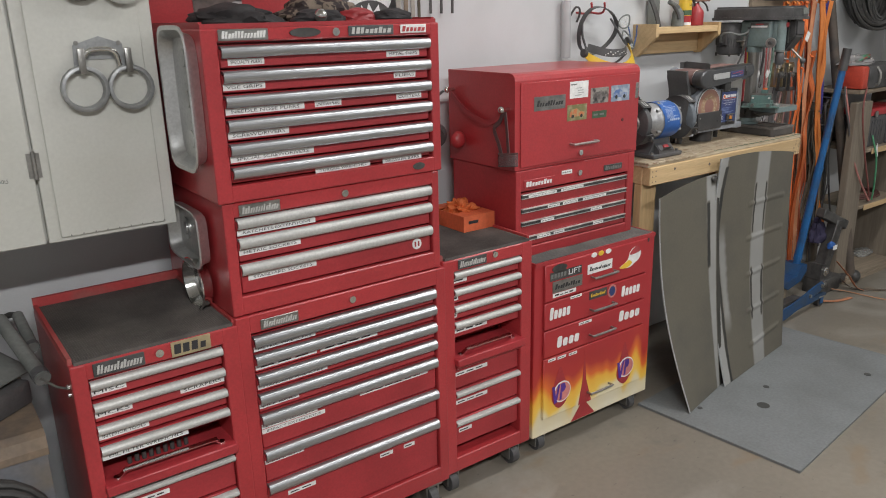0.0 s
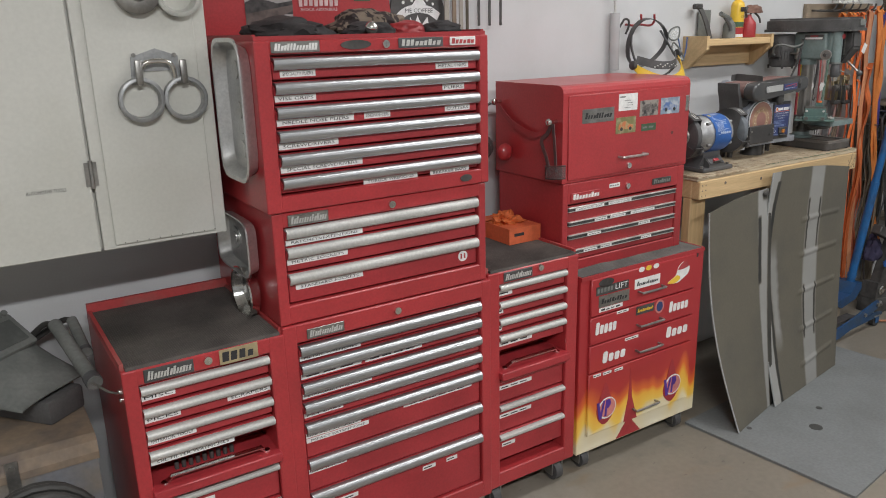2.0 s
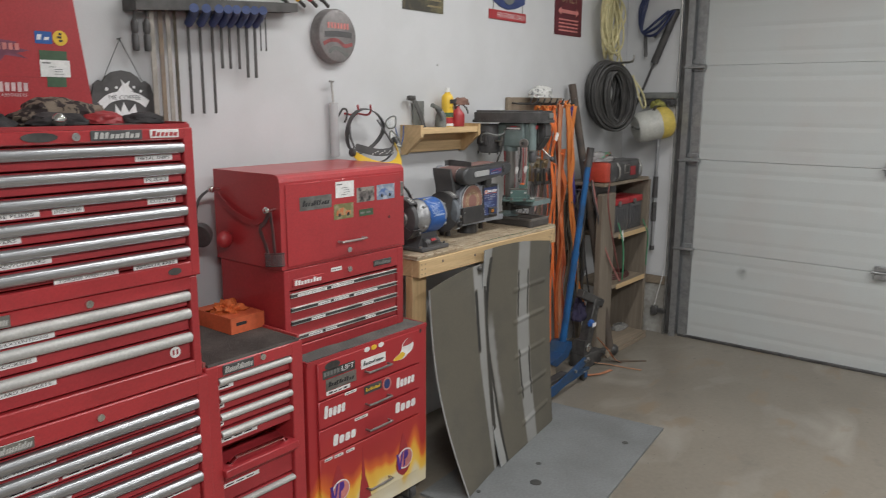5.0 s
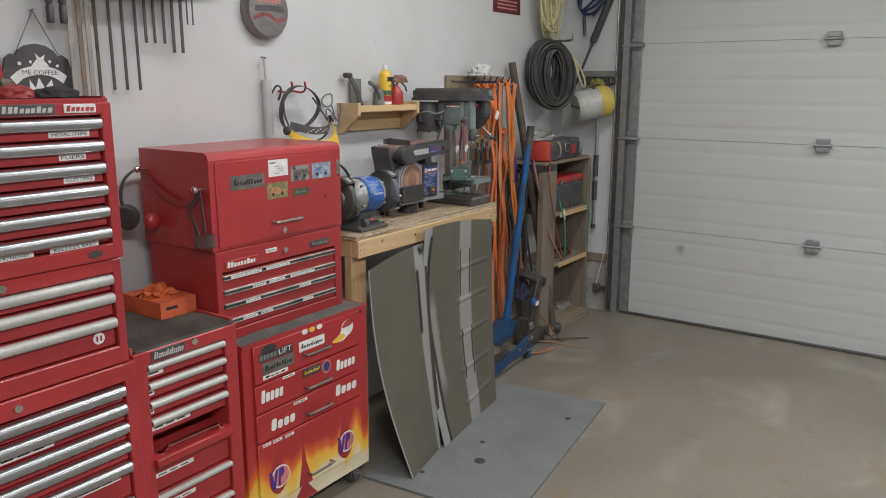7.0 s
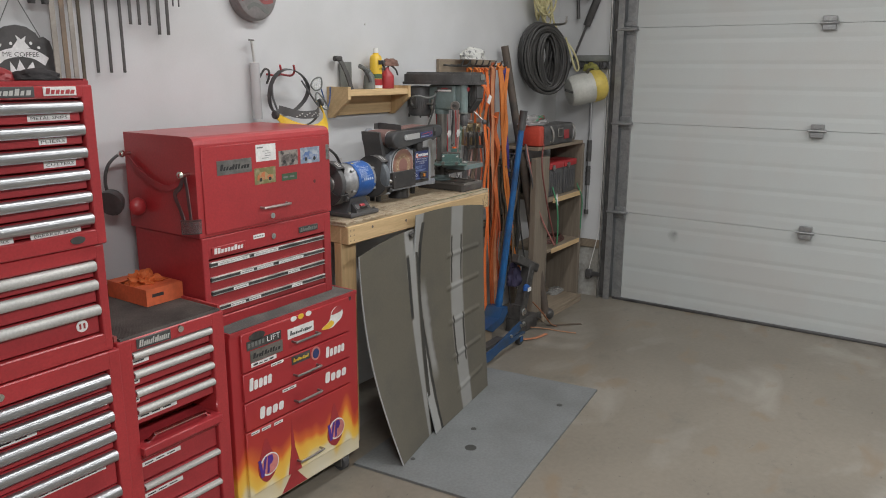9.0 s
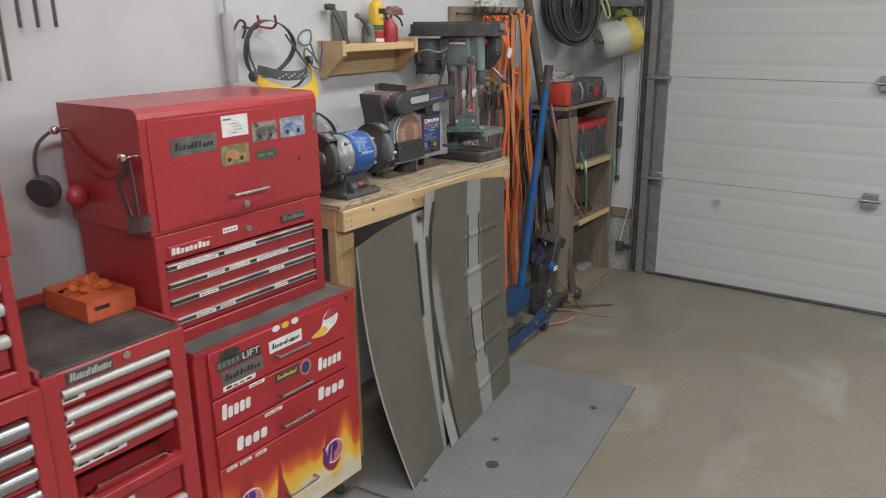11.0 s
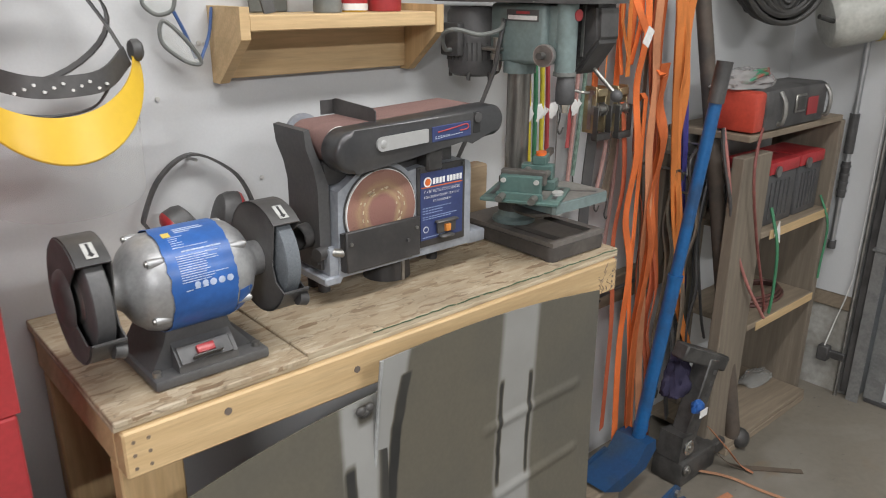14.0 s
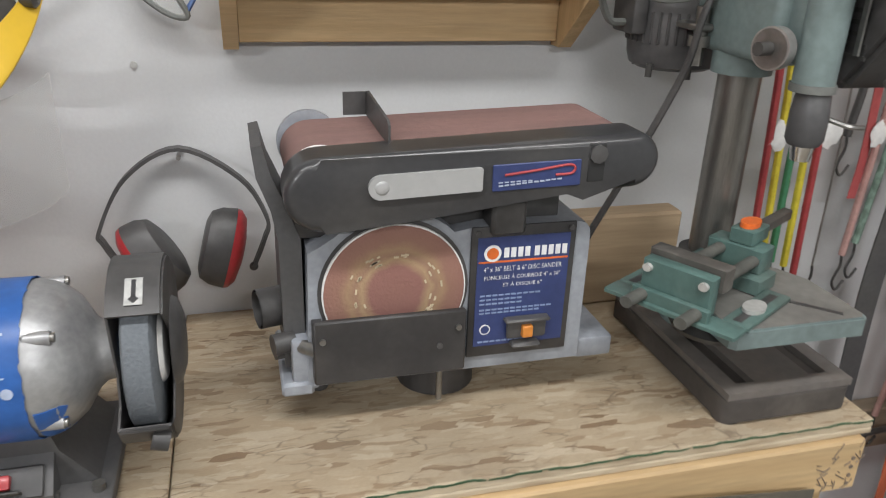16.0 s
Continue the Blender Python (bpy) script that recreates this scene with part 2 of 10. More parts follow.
def osb_mat():
    """Oriented strand board: flat flakes of differing tone."""
    m = bpy.data.materials.new("strand_board")
    m.use_nodes = True
    n, li = m.node_tree.nodes, m.node_tree.links
    p = n["Principled BSDF"]
    p.inputs["Roughness"].default_value = 0.62
    tc = n.new("ShaderNodeTexCoord")
    wob = n.new("ShaderNodeTexNoise")
    wob.inputs["Scale"].default_value = 34
    add = n.new("ShaderNodeVectorMath")
    add.operation = "MULTIPLY_ADD"
    add.inputs[1].default_value = (0.010, 0.010, 0.010)
    li.new(tc.outputs["Object"], wob.inputs["Vector"])
    li.new(wob.outputs["Color"], add.inputs[0])
    li.new(tc.outputs["Object"], add.inputs[2])
    cols = []
    for turn, sc in ((8, (16, 74, 30)), (-34, (28, 124, 30)), (52, (26, 112, 30))):
        mp, vo = n.new("ShaderNodeMapping"), n.new("ShaderNodeTexVoronoi")
        mp.inputs["Rotation"].default_value = (0, 0, radians(turn))
        mp.inputs["Scale"].default_value = sc
        vo.inputs["Scale"].default_value = 1.0
        vo.distance = "MANHATTAN"
        li.new(add.outputs[0], mp.inputs[0])
        li.new(mp.outputs[0], vo.inputs["Vector"])
        sp = n.new("ShaderNodeSeparateColor")
        li.new(vo.outputs["Color"], sp.inputs[0])
        cols.append((sp.outputs[0], sp.outputs[1]))
    last = cols[0][0]
    for k, cut in ((1, 0.5), (2, 0.62)):
        pick = n.new("ShaderNodeMath")
        pick.operation = "GREATER_THAN"
        pick.inputs[1].default_value = cut
        li.new(cols[k][1], pick.inputs[0])
        tone = n.new("ShaderNodeMix")
        li.new(pick.outputs[0], tone.inputs[0])
        li.new(last, tone.inputs[2])
        li.new(cols[k][0], tone.inputs[3])
        last = tone.outputs[0]
    r = n.new("ShaderNodeValToRGB")
    e = r.color_ramp.elements
    e[0].position, e[0].color = 0.0, (0.22, 0.145, 0.085, 1)
    e[1].position, e[1].color = 1.0, (0.51, 0.425, 0.31, 1)
    for pos, c in ((0.07, (0.31, 0.222, 0.138, 1)), (0.17, (0.385, 0.295, 0.193, 1)), (0.5, (0.42, 0.335, 0.228, 1)), (0.82, (0.45, 0.364, 0.253, 1)), (0.94, (0.485, 0.40, 0.287, 1))):
        k = e.new(pos)
        k.color = c
    li.new(tone.outputs[0], r.inputs[0])
    grain, gm = n.new("ShaderNodeTexNoise"), n.new("ShaderNodeMapping")
    gm.inputs["Scale"].default_value = (40, 420, 40)
    li.new(add.outputs[0], gm.inputs[0])
    li.new(gm.outputs[0], grain.inputs["Vector"])
    gr, gx = n.new("ShaderNodeMapRange"), n.new("ShaderNodeMix")
    gr.inputs["From Min"].default_value, gr.inputs["From Max"].default_value = 0.3, 0.7
    gr.inputs["To Min"].default_value, gr.inputs["To Max"].default_value = 0.88, 1.08
    gx.data_type, gx.blend_type = "RGBA", "MULTIPLY"
    gx.inputs[0].default_value = 1.0
    li.new(grain.outputs[0], gr.inputs["Value"])
    li.new(gr.outputs[0], gx.inputs[7])
    # dark gaps along some flake edges
    ed, em, er, ex, en = n.new("ShaderNodeTexVoronoi"), n.new("ShaderNodeMapping"), n.new("ShaderNodeMapRange"), n.new("ShaderNodeMix"), n.new("ShaderNodeTexNoise")
    ed.feature = "DISTANCE_TO_EDGE"
    ed.inputs["Scale"].default_value = 1.0
    em.inputs["Rotation"].default_value = (0, 0, radians(-34))
    em.inputs["Scale"].default_value = (26, 96, 30)
    li.new(add.outputs[0], em.inputs[0])
    li.new(em.outputs[0], ed.inputs["Vector"])
    en.inputs["Scale"].default_value = 22.0
    li.new(tc.outputs["Object"], en.inputs["Vector"])
    er.inputs["From Min"].default_value, er.inputs["From Max"].default_value = 0.0, 0.07
    er.inputs["To Min"].default_value, er.inputs["To Max"].default_value = 0.75, 0.0
    li.new(ed.outputs["Distance"], er.inputs["Value"])
    ek, eq = n.new("ShaderNodeMath"), n.new("ShaderNodeMapRange")
    ek.operation = "MULTIPLY"
    eq.inputs["From Min"].default_value, eq.inputs["From Max"].default_value = 0.48, 0.62
    li.new(en.outputs[0], eq.inputs["Value"])
    li.new(er.outputs[0], ek.inputs[0])
    li.new(eq.outputs[0], ek.inputs[1])
    ex.data_type = "RGBA"
    li.new(ek.outputs[0], ex.inputs[0])
    li.new(r.outputs[0], ex.inputs[6])
    ex.inputs[7].default_value = (0.15, 0.105, 0.065, 1)
    li.new(ex.outputs[2], gx.inputs[6])
    dirt, dr = n.new("ShaderNodeTexNoise"), n.new("ShaderNodeMapRange")
    dirt.inputs["Scale"].default_value, dirt.inputs["Detail"].default_value = 5.0, 5
    dr.inputs["From Min"].default_value, dr.inputs["From Max"].default_value = 0.4, 0.75
    dr.inputs["To Max"].default_value = 0.5
    li.new(tc.outputs["Object"], dirt.inputs["Vector"])
    li.new(dirt.outputs[0], dr.inputs["Value"])
    mx = n.new("ShaderNodeMix")
    mx.data_type = "RGBA"
    li.new(dr.outputs[0], mx.inputs[0])
    li.new(gx.outputs[2], mx.inputs[6])
    mx.inputs[7].default_value = (0.24, 0.195, 0.14, 1)
    li.new(mx.outputs[2], p.inputs["Base Color"])
    b = n.new("ShaderNodeBump")
    b.inputs["Strength"].default_value, b.inputs["Distance"].default_value = 0.5, 0.002
    li.new(tone.outputs[0], b.inputs["Height"])
    li.new(b.outputs[0], p.inputs["Normal"])
    return m


def flame_mat():
    """Painted flames: cream at the foot, then yellow and orange licks fading into red."""
    m = mat("flame_paint", (0.37, 0.028, 0.033), 0.4, 0, 0.08, 4, 140, 0.03)
    n, li = m.node_tree.nodes, m.node_tree.links
    p = n["Principled BSDF"]
    src = p.inputs["Base Color"].links[0].from_socket
    geo, sp = n.new("ShaderNodeNewGeometry"), n.new("ShaderNodeSeparateXYZ")
    li.new(geo.outputs["Position"], sp.inputs[0])
    wv, mp = n.new("ShaderNodeTexNoise"), n.new("ShaderNodeMapping")
    mp.inputs["Scale"].default_value = (1.0, 0.0, 0.25)
    wv.inputs["Scale"].default_value, wv.inputs["Detail"].default_value = 15.0, 0.4
    li.new(geo.outputs["Position"], mp.inputs[0])
    li.new(mp.outputs[0], wv.inputs["Vector"])
    ma = n.new("ShaderNodeMath")
    ma.operation = "MULTIPLY_ADD"
    ma.inputs[1].default_value = -0.22
    li.new(wv.outputs[0], ma.inputs[0])
    li.new(sp.outputs[2], ma.inputs[2])
    mr = n.new("ShaderNodeMapRange")
    mr.inputs["From Min"].default_value, mr.inputs["From Max"].default_value = -0.08, 0.32
    li.new(ma.outputs[0], mr.inputs["Value"])
    r = n.new("ShaderNodeValToRGB")
    e = r.color_ramp.elements
    e[0].position, e[0].color = 0.0, (0.72, 0.66, 0.50, 1)
    e[1].position, e[1].color = 1.0, (0.37, 0.028, 0.033, 1)
    for pos, c in ((0.26, (0.72, 0.62, 0.40, 1)), (0.34, (0.80, 0.52, 0.09, 1)), (0.46, (0.78, 0.40, 0.05, 1)), (0.53, (0.66, 0.14, 0.03, 1)), (0.66, (0.41, 0.036, 0.03, 1))):
        k = e.new(pos)
        k.color = c
    li.new(mr.outputs[0], r.inputs[0])
    li.new(r.outputs[0], p.inputs["Base Color"])
    return m


def glass_mat(name, col, rough=0.05, alpha=0.25):
    m = bpy.data.materials.new(name)
    m.use_nodes = True
    p = m.node_tree.nodes["Principled BSDF"]
    p.inputs["Base Color"].default_value = (*col, 1)
    p.inputs["Roughness"].default_value = rough
    p.inputs["Alpha"].default_value = alpha
    return m


def lamp_mat():
    m = bpy.data.materials.new("lit_tube")
    m.use_nodes = True
    p = m.node_tree.nodes["Principled BSDF"]
    p.inputs["Emission Color"].default_value = (1, 0.97, 0.9, 1)
    p.inputs["Emission Strength"].default_value = 6.0
    return m


CONC, OSB, FLAME = floor_mat(), osb_mat(), flame_mat()
CLEAR = glass_mat("clear_plastic", (0.7, 0.72, 0.7), 0.15, 0.3)
TUBEM = lamp_mat()

# ---- mesh helpers ----
OFF = {}


def box(bm, x0, y0, z0, x1, y1, z1, bev=0.0, seg=1, mi=0):
    r = bmesh.ops.create_cube(bm, size=1.0, matrix=Matrix.LocRotScale(((x0 + x1) / 2, (y0 + y1) / 2, (z0 + z1) / 2), None, (abs(x1 - x0), abs(y1 - y0), abs(z1 - z0))))
    vs = r["verts"]
    fs = list({f for v in vs for f in v.link_faces})
    if bev > 0:
        es = list({e for v in vs for e in v.link_edges})
        out = bmesh.ops.bevel(bm, geom=es, offset=bev, segments=seg, affect="EDGES", profile=0.5, clamp_overlap=True)
        fs = list({f for v in out["verts"] for f in v.link_faces} | {f for f in fs if f.is_valid})
    if mi:
        for f in fs:
            if f.is_valid:
                f.material_index = mi
    return bm


def obox(bm, m, sx, sy, sz, bev=0.0, seg=1):
    """A box of that size centred on the pose m."""
    t = bmesh.new()
    box(t, -sx / 2, -sy / 2, -sz / 2, sx / 2, sy / 2, sz / 2, bev, seg)
    t.transform(m)
    merge(bm, t)
    return bm


def merge(bm, other, mi=None):
    """Adds the faces of another bmesh and frees it."""
    if mi is not None:
        for f in other.faces:
            f.material_index = mi
    me = bpy.data.meshes.new("tmp")
    other.to_mesh(me)
    other.free()
    bm.from_mesh(me)
    bpy.data.meshes.remove(me)


def cyl(bm, p0, p1, r0, r1=None, seg=20, caps=True, mi=0):
    a, b = Vector(p0), Vector(p1)
    d = b - a
    m = Matrix.Translation((a + b) / 2) @ d.to_track_quat("Z", "Y").to_matrix().to_4x4()
    r = bmesh.ops.create_cone(bm, cap_ends=caps, segments=seg, radius1=r0, radius2=r0 if r1 is None else r1, depth=d.length, matrix=m)
    if mi:
        for f in {f for v in r["verts"] for f in v.link_faces}:
            f.material_index = mi
    return bm


def ball(bm, c, r, seg=14, sc=(1, 1, 1)):
    bmesh.ops.create_uvsphere(bm, u_segments=seg, v_segments=max(6, seg // 2), radius=r, matrix=Matrix.LocRotScale(c, None, sc))
    return bm


def lathe(bm, prof, m, seg=28):
    """Turns a profile of (radius, height) round the z axis of the pose m."""
    rings = []
    for r, h in prof:
        rings.append([bm.verts.new(m @ Vector((max(r, 1e-4) * math.cos(2 * math.pi * k / seg), max(r, 1e-4) * math.sin(2 * math.pi * k / seg), h))) for k in range(seg)])
    for a, b in zip(rings, rings[1:]):
        for k in range(seg):
            bm.faces.new((a[k], a[(k + 1) % seg], b[(k + 1) % seg], b[k]))
    return bm


def curve_pts(pts, n=6, closed=False):
    """A smooth line through the points."""
    p = [Vector(q) for q in pts]
    out, cnt = [], len(p)
    for k in range(cnt if closed else cnt - 1):
        a, b = p[k], p[(k + 1) % cnt]
        z = p[k - 1] if (k > 0 or closed) else a * 2 - b
        w = p[(k + 2) % cnt] if (k + 2 < cnt or closed) else b * 2 - a
        for s in range(n):
            t = s / n
            out.append(0.5 * (2 * a + (b - z) * t + (2 * z - 5 * a + 4 * b - w) * t * t + (3 * a - z - 3 * b + w) * t ** 3))
    if not closed:
        out.append(p[-1])
    return out


def sweep(bm, pts, prof, side=None, closed=False):
    """Carries a profile of (side, up) points along a line; side: a fixed direction for flat bands."""
    pts = [Vector(p) for p in pts]
    rings, up = [], None
    for k, p in enumerate(pts):
        a = pts[k - 1] if (k or closed) else p
        b = pts[(k + 1) % len(pts)] if (k + 1 < len(pts) or closed) else p
        t = (b - a).normalized()
        if side is not None:
            s = (Vector(side) - t * t.dot(Vector(side))).normalized()
        else:
            if up is None:
                up = Vector((0, 0, 1)) if abs(t.z) < 0.9 else Vector((0, 1, 0))
            s = t.cross(up).normalized()
        u = s.cross(t).normalized()
        up = u
        rings.append([bm.verts.new(p + s * q[0] + u * q[1]) for q in prof])
    n = len(prof)
    pairs = list(zip(rings, rings[1:])) + ([(rings[-1], rings[0])] if closed else [])
    for a, b in pairs:
        for k in range(n):
            bm.faces.new((a[k], a[(k + 1) % n], b[(k + 1) % n], b[k]))
    if not closed:
        bm.faces.new(rings[0][::-1])
        bm.faces.new(rings[-1])
    return bm


def tube(bm, pts, r, seg=8, closed=False):
    return sweep(bm, pts, [(r * math.cos(2 * math.pi * k / seg), r * math.sin(2 * math.pi * k / seg)) for k in range(seg)], None, closed)


def band(bm, pts, w, th, side):
    return sweep(bm, pts, [(-w / 2, -th / 2), (w / 2, -th / 2), (w / 2, th / 2), (-w / 2, th / 2)], side)


def prism(bm, pts, axis, a, b, mi=0):
    """Extrudes a flat outline along an axis from a to b. axis 'x': points (y, z); 'y': (x, z); 'z': (x, y)."""
    def at(p, v):
        return {"x": (v, p[0], p[1]), "y": (p[0], v, p[1]), "z": (p[0], p[1], v)}[axis]
    lo, hi = [bm.verts.new(at(p, a)) for p in pts], [bm.verts.new(at(p, b)) for p in pts]
    fs = [bm.faces.new(lo[::-1]), bm.faces.new(hi)]
    for k in range(len(pts)):
        fs.append(bm.faces.new((lo[k], lo[(k + 1) % len(pts)], hi[(k + 1) % len(pts)], hi[k])))
    for f in fs:
        f.material_index = mi
    return bm


def sheet(bm, f, nu, nv, th):
    """A bent sheet of a thickness from f(u, v) -> place, u and v from 0 to 1."""
    top = [[Vector(f(i / nu, j / nv)) for j in range(nv + 1)] for i in range(nu + 1)]
    def nrm(i, j):
        a = top[min(i + 1, nu)][j] - top[max(i - 1, 0)][j]
        b = top[i][min(j + 1, nv)] - top[i][max(j - 1, 0)]
        return a.cross(b).normalized()
    A = [[bm.verts.new(top[i][j]) for j in range(nv + 1)] for i in range(nu + 1)]
    B = [[bm.verts.new(top[i][j] - nrm(i, j) * th) for j in range(nv + 1)] for i in range(nu + 1)]
    for i in range(nu):
        for j in range(nv):
            bm.faces.new((A[i][j], A[i + 1][j], A[i + 1][j + 1], A[i][j + 1]))
            bm.faces.new((B[i][j], B[i][j + 1], B[i + 1][j + 1], B[i + 1][j]))
    for i in range(nu):
        bm.faces.new((A[i][0], B[i][0], B[i + 1][0], A[i + 1][0]))
        bm.faces.new((A[i][nv], A[i + 1][nv], B[i + 1][nv], B[i][nv]))
    for j in range(nv):
        bm.faces.new((A[0][j], A[0][j + 1], B[0][j + 1], B[0][j]))
        bm.faces.new((A[nu][j], B[nu][j], B[nu][j + 1], A[nu][j + 1]))
    return bm


TEXTS = {}
FRONT = Matrix(((1, 0, 0, 0), (0, 0, -1, 0), (0, 1, 0, 0), (0, 0, 0, 1)))   # text that faces -y


def letters(bm, s, w, h, at, face=FRONT, mi=1, depth=0.0003):
    """Raised lettering that fills a width and height from its lower left corner."""
    if s not in TEXTS:
        c = bpy.data.curves.new("t", "FONT")
        c.body, c.resolution_u = s, 2
        o = bpy.data.objects.new("t", c)
        TEXTS[s] = bpy.data.meshes.new_from_object(o)
        bpy.data.objects.remove(o)
    t = bmesh.new()
    t.from_mesh(TEXTS[s])
    xs, ys = [v.co.x for v in t.verts], [v.co.y for v in t.verts]
    x0, y0 = min(xs), min(ys)
    t.transform(Matrix.Translation(at) @ face @ Matrix.Diagonal((w / (max(xs) - x0), h / (max(ys) - y0), 1, 1)) @ Matrix.Translation((-x0, -y0, depth)))
    merge(bm, t, mi)


def smooth_by_angle(me, deg=40):
    me.polygons.foreach_set("use_smooth", [True] * len(me.polygons))
    me.set_sharp_from_angle(angle=radians(deg))


def mesh_of(name, bm, mats, smooth):
    bmesh.ops.recalc_face_normals(bm, faces=bm.faces)
    me = bpy.data.meshes.new(name)
    bm.to_mesh(me)
    bm.free()
    for m in mats if isinstance(mats, (list, tuple)) else [mats]:
        me.materials.append(m)
    if smooth:
        smooth_by_angle(me)
    return me


def thing(name, label, category, loc=(0, 0, 0), group="", kind=""):
    """An Empty at a thing's base; its parts are then given in world places."""
    ob = tagged(new(name), label, category, group, kind)
    ob.location = loc
    ob.empty_display_size = 0.05
    OFF[ob.name] = Vector(loc)
    return ob


def part(name, bm, mats, parent, label="", smooth=True, kind=""):
    off = OFF[parent.name]
    bm.transform(Matrix.Translation(-off))
    ob = new(name, mesh_of(name, bm, mats, smooth))
    ob.parent = parent
    OFF[ob.name] = off
    if label or kind:
        tagged(ob, label, kind=kind)
    return ob


def solo(name, bm, mats, label, category, loc=(0, 0, 0), group="", kind="", smooth=True):
    """A thing of one mesh, given in world places."""
    bm.transform(Matrix.Translation(-Vector(loc)))
    ob = tagged(new(name, mesh_of(name, bm, mats, smooth)), label, category, group, kind)
    ob.location = loc
    OFF[ob.name] = Vector(loc)
    return ob


def N():
    return bmesh.new()


# ---- the garage ----
XW, XE, YS, WY = -5.2, 2.27, -6.2, 0.01      # west wall, east (door) wall, south wall, north wall face
solo("floor", box(N(), XW - 0.2, YS - 0.2, -0.15, XE + 0.4, WY + 0.2, 0.0), CONC, "smooth tan-grey concrete garage floor with stains", "floor", kind="structure", smooth=False)
solo("ceiling", box(N(), XW - 0.2, YS - 0.2, CEIL, XE + 0.4, WY + 0.2, CEIL + 0.12), CEILP, "plain white garage ceiling", "ceiling", kind="structure", smooth=False)
solo("wall_north", box(N(), XW - 0.2, WY, 0.0, XE + 0.2, WY + 0.2, CEIL), WALLP, "white painted drywall", "wall", kind="structure", smooth=False)
solo("wall_west", box(N(), XW - 0.2, YS - 0.2, 0.0, XW, WY, CEIL), WALLP, "white painted drywall", "wall", kind="structure", smooth=False)
solo("wall_south", box(N(), XW, YS - 0.2, 0.0, XE + 0.2, YS, CEIL), WALLP, "white painted drywall", "wall", kind="structure", smooth=False)
DY0, DY1, DH = -0.425, -3.4, 2.40              # garage door opening
b = box(N(), XE, -0.36, 0.40, XE + 0.2, WY, CEIL)
box(b, XE, YS, 0.0, XE + 0.2, DY1, CEIL)
box(b, XE, DY1, DH, XE + 0.2, -0.36, CEIL)
solo("wall_east", b, WALLP, "white drywall round the garage door opening", "wall", kind="structure", smooth=False)
b = box(N(), XE + 0.012, -0.36, 0.0, XE + 0.2, WY, 0.34)
solo("foundation_wall", b, mat("rough_concrete", (0.30, 0.285, 0.25), 0.8, 0, 0.15, 10, 60, 0.3, col2=(0.42, 0.41, 0.38)), "rough bare concrete foundation below the drywall", "wall", kind="structure", smooth=False)
solo("sill_plate", box(N(), XE + 0.002, -0.36, 0.34, XE + 0.2, WY, 0.40, 0.004), OLDX, "weathered timber sill plate on the foundation", "trim", kind="structure", smooth=False)
b = box(N(), XE + 0.02, -0.425, 0.0, XE + 0.2, -0.36, DH)
solo("door_jamb", b, mat("grey_jamb", (0.22, 0.22, 0.215), 0.6, 0, 0.1, 8, 90, 0.05), "dark door jamb with weather strip", "trim", kind="structure", smooth=False)

# ---- sectional garage door ----
gd = thing("garage_door", "white steel sectional garage door, closed, with a grey mark on its lower panel", "garage door", (XE + 0.05, -1.9, 0.0), kind="structure")
for k in range(4):
    z0 = 0.012 + k * 0.59
    t = N()
    prof = []
    for j in range(25):
        zz = z0 + 0.0012 + (0.5876 * j / 24)
        prof.append((XE + 0.045 + (0.0016 if j % 6 == 3 else 0.0), zz))
    pts = [(x, z) for x, z in prof] + [(XE + 0.085, z0 + 0.5888), (XE + 0.085, z0 + 0.0012)]
    prism(t, pts, "y", DY0 - 0.03, DY1)
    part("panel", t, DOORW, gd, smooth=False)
    for yy in (-0.475, -1.61, -2.62):
        if k:
            h = box(N(), XE + 0.018, yy - 0.035, z0 - 0.038, XE + 0.044, yy + 0.035, z0 - 0.008, 0.003)
            box(h, XE + 0.018, yy - 0.035, z0 + 0.008, XE + 0.044, yy + 0.035, z0 + 0.038, 0.003)
            cyl(h, (XE + 0.022, yy - 0.05, z0), (XE + 0.022, yy + 0.05, z0), 0.008, seg=10)
            for q in (-0.02, 0.02):
                cyl(h, (XE + 0.014, yy + q, z0 + 0.024), (XE + 0.02, yy + q, z0 + 0.024), 0.006, seg=6)
                cyl(h, (XE + 0.014, yy + q, z0 - 0.024), (XE + 0.02, yy + q, z0 - 0.024), 0.006, seg=6)
            part("hinge", h, ZINC, gd, "galvanised hinge plate")
st = box(N(), XE + 0.03, -0.512, 0.012, XE + 0.043, -0.447, 2.37, 0.002)
for k in range(56):
    zz = 0.06 + k * 0.041
    cyl(st, (XE + 0.028, -0.479 + 0.018 * ((k * 7 % 5) / 2 - 1), zz), (XE + 0.031, -0.479 + 0.018 * ((k * 7 % 5) / 2 - 1), zz), 0.004, seg=6)
part("end_stile", st, ZINC, gd, "galvanised end stile with rivets")
part("bottom_seal", box(N(), XE + 0.02, DY1, 0.0, XE + 0.09, DY0 - 0.03, 0.014, 0.003), BLACK, gd, "black rubber bottom seal")
rl = thing("door_track", "galvanised vertical garage door track with black weather strip", "door track", (XE, -0.44, 0.0))
part("rail_web", box(N(), XE - 0.01, -0.410, 0.0, XE + 0.018, -0.403, 2.5), ZINC, rl)
part("rail_flange", box(N(), XE - 0.014, -0.445, 0.0, XE - 0.010, -0.403, 2.5), ZINC, rl)
part("rail_lip", box(N(), XE + 0.002, -0.429, 0.0, XE + 0.018, -0.425, 2.5), ZINC, rl)
part("weather_strip", box(N(), XE - 0.006, -0.401, 0.02, XE + 0.012, -0.373, 2.5, 0.004), BLACK, rl, "black rubber weather strip")
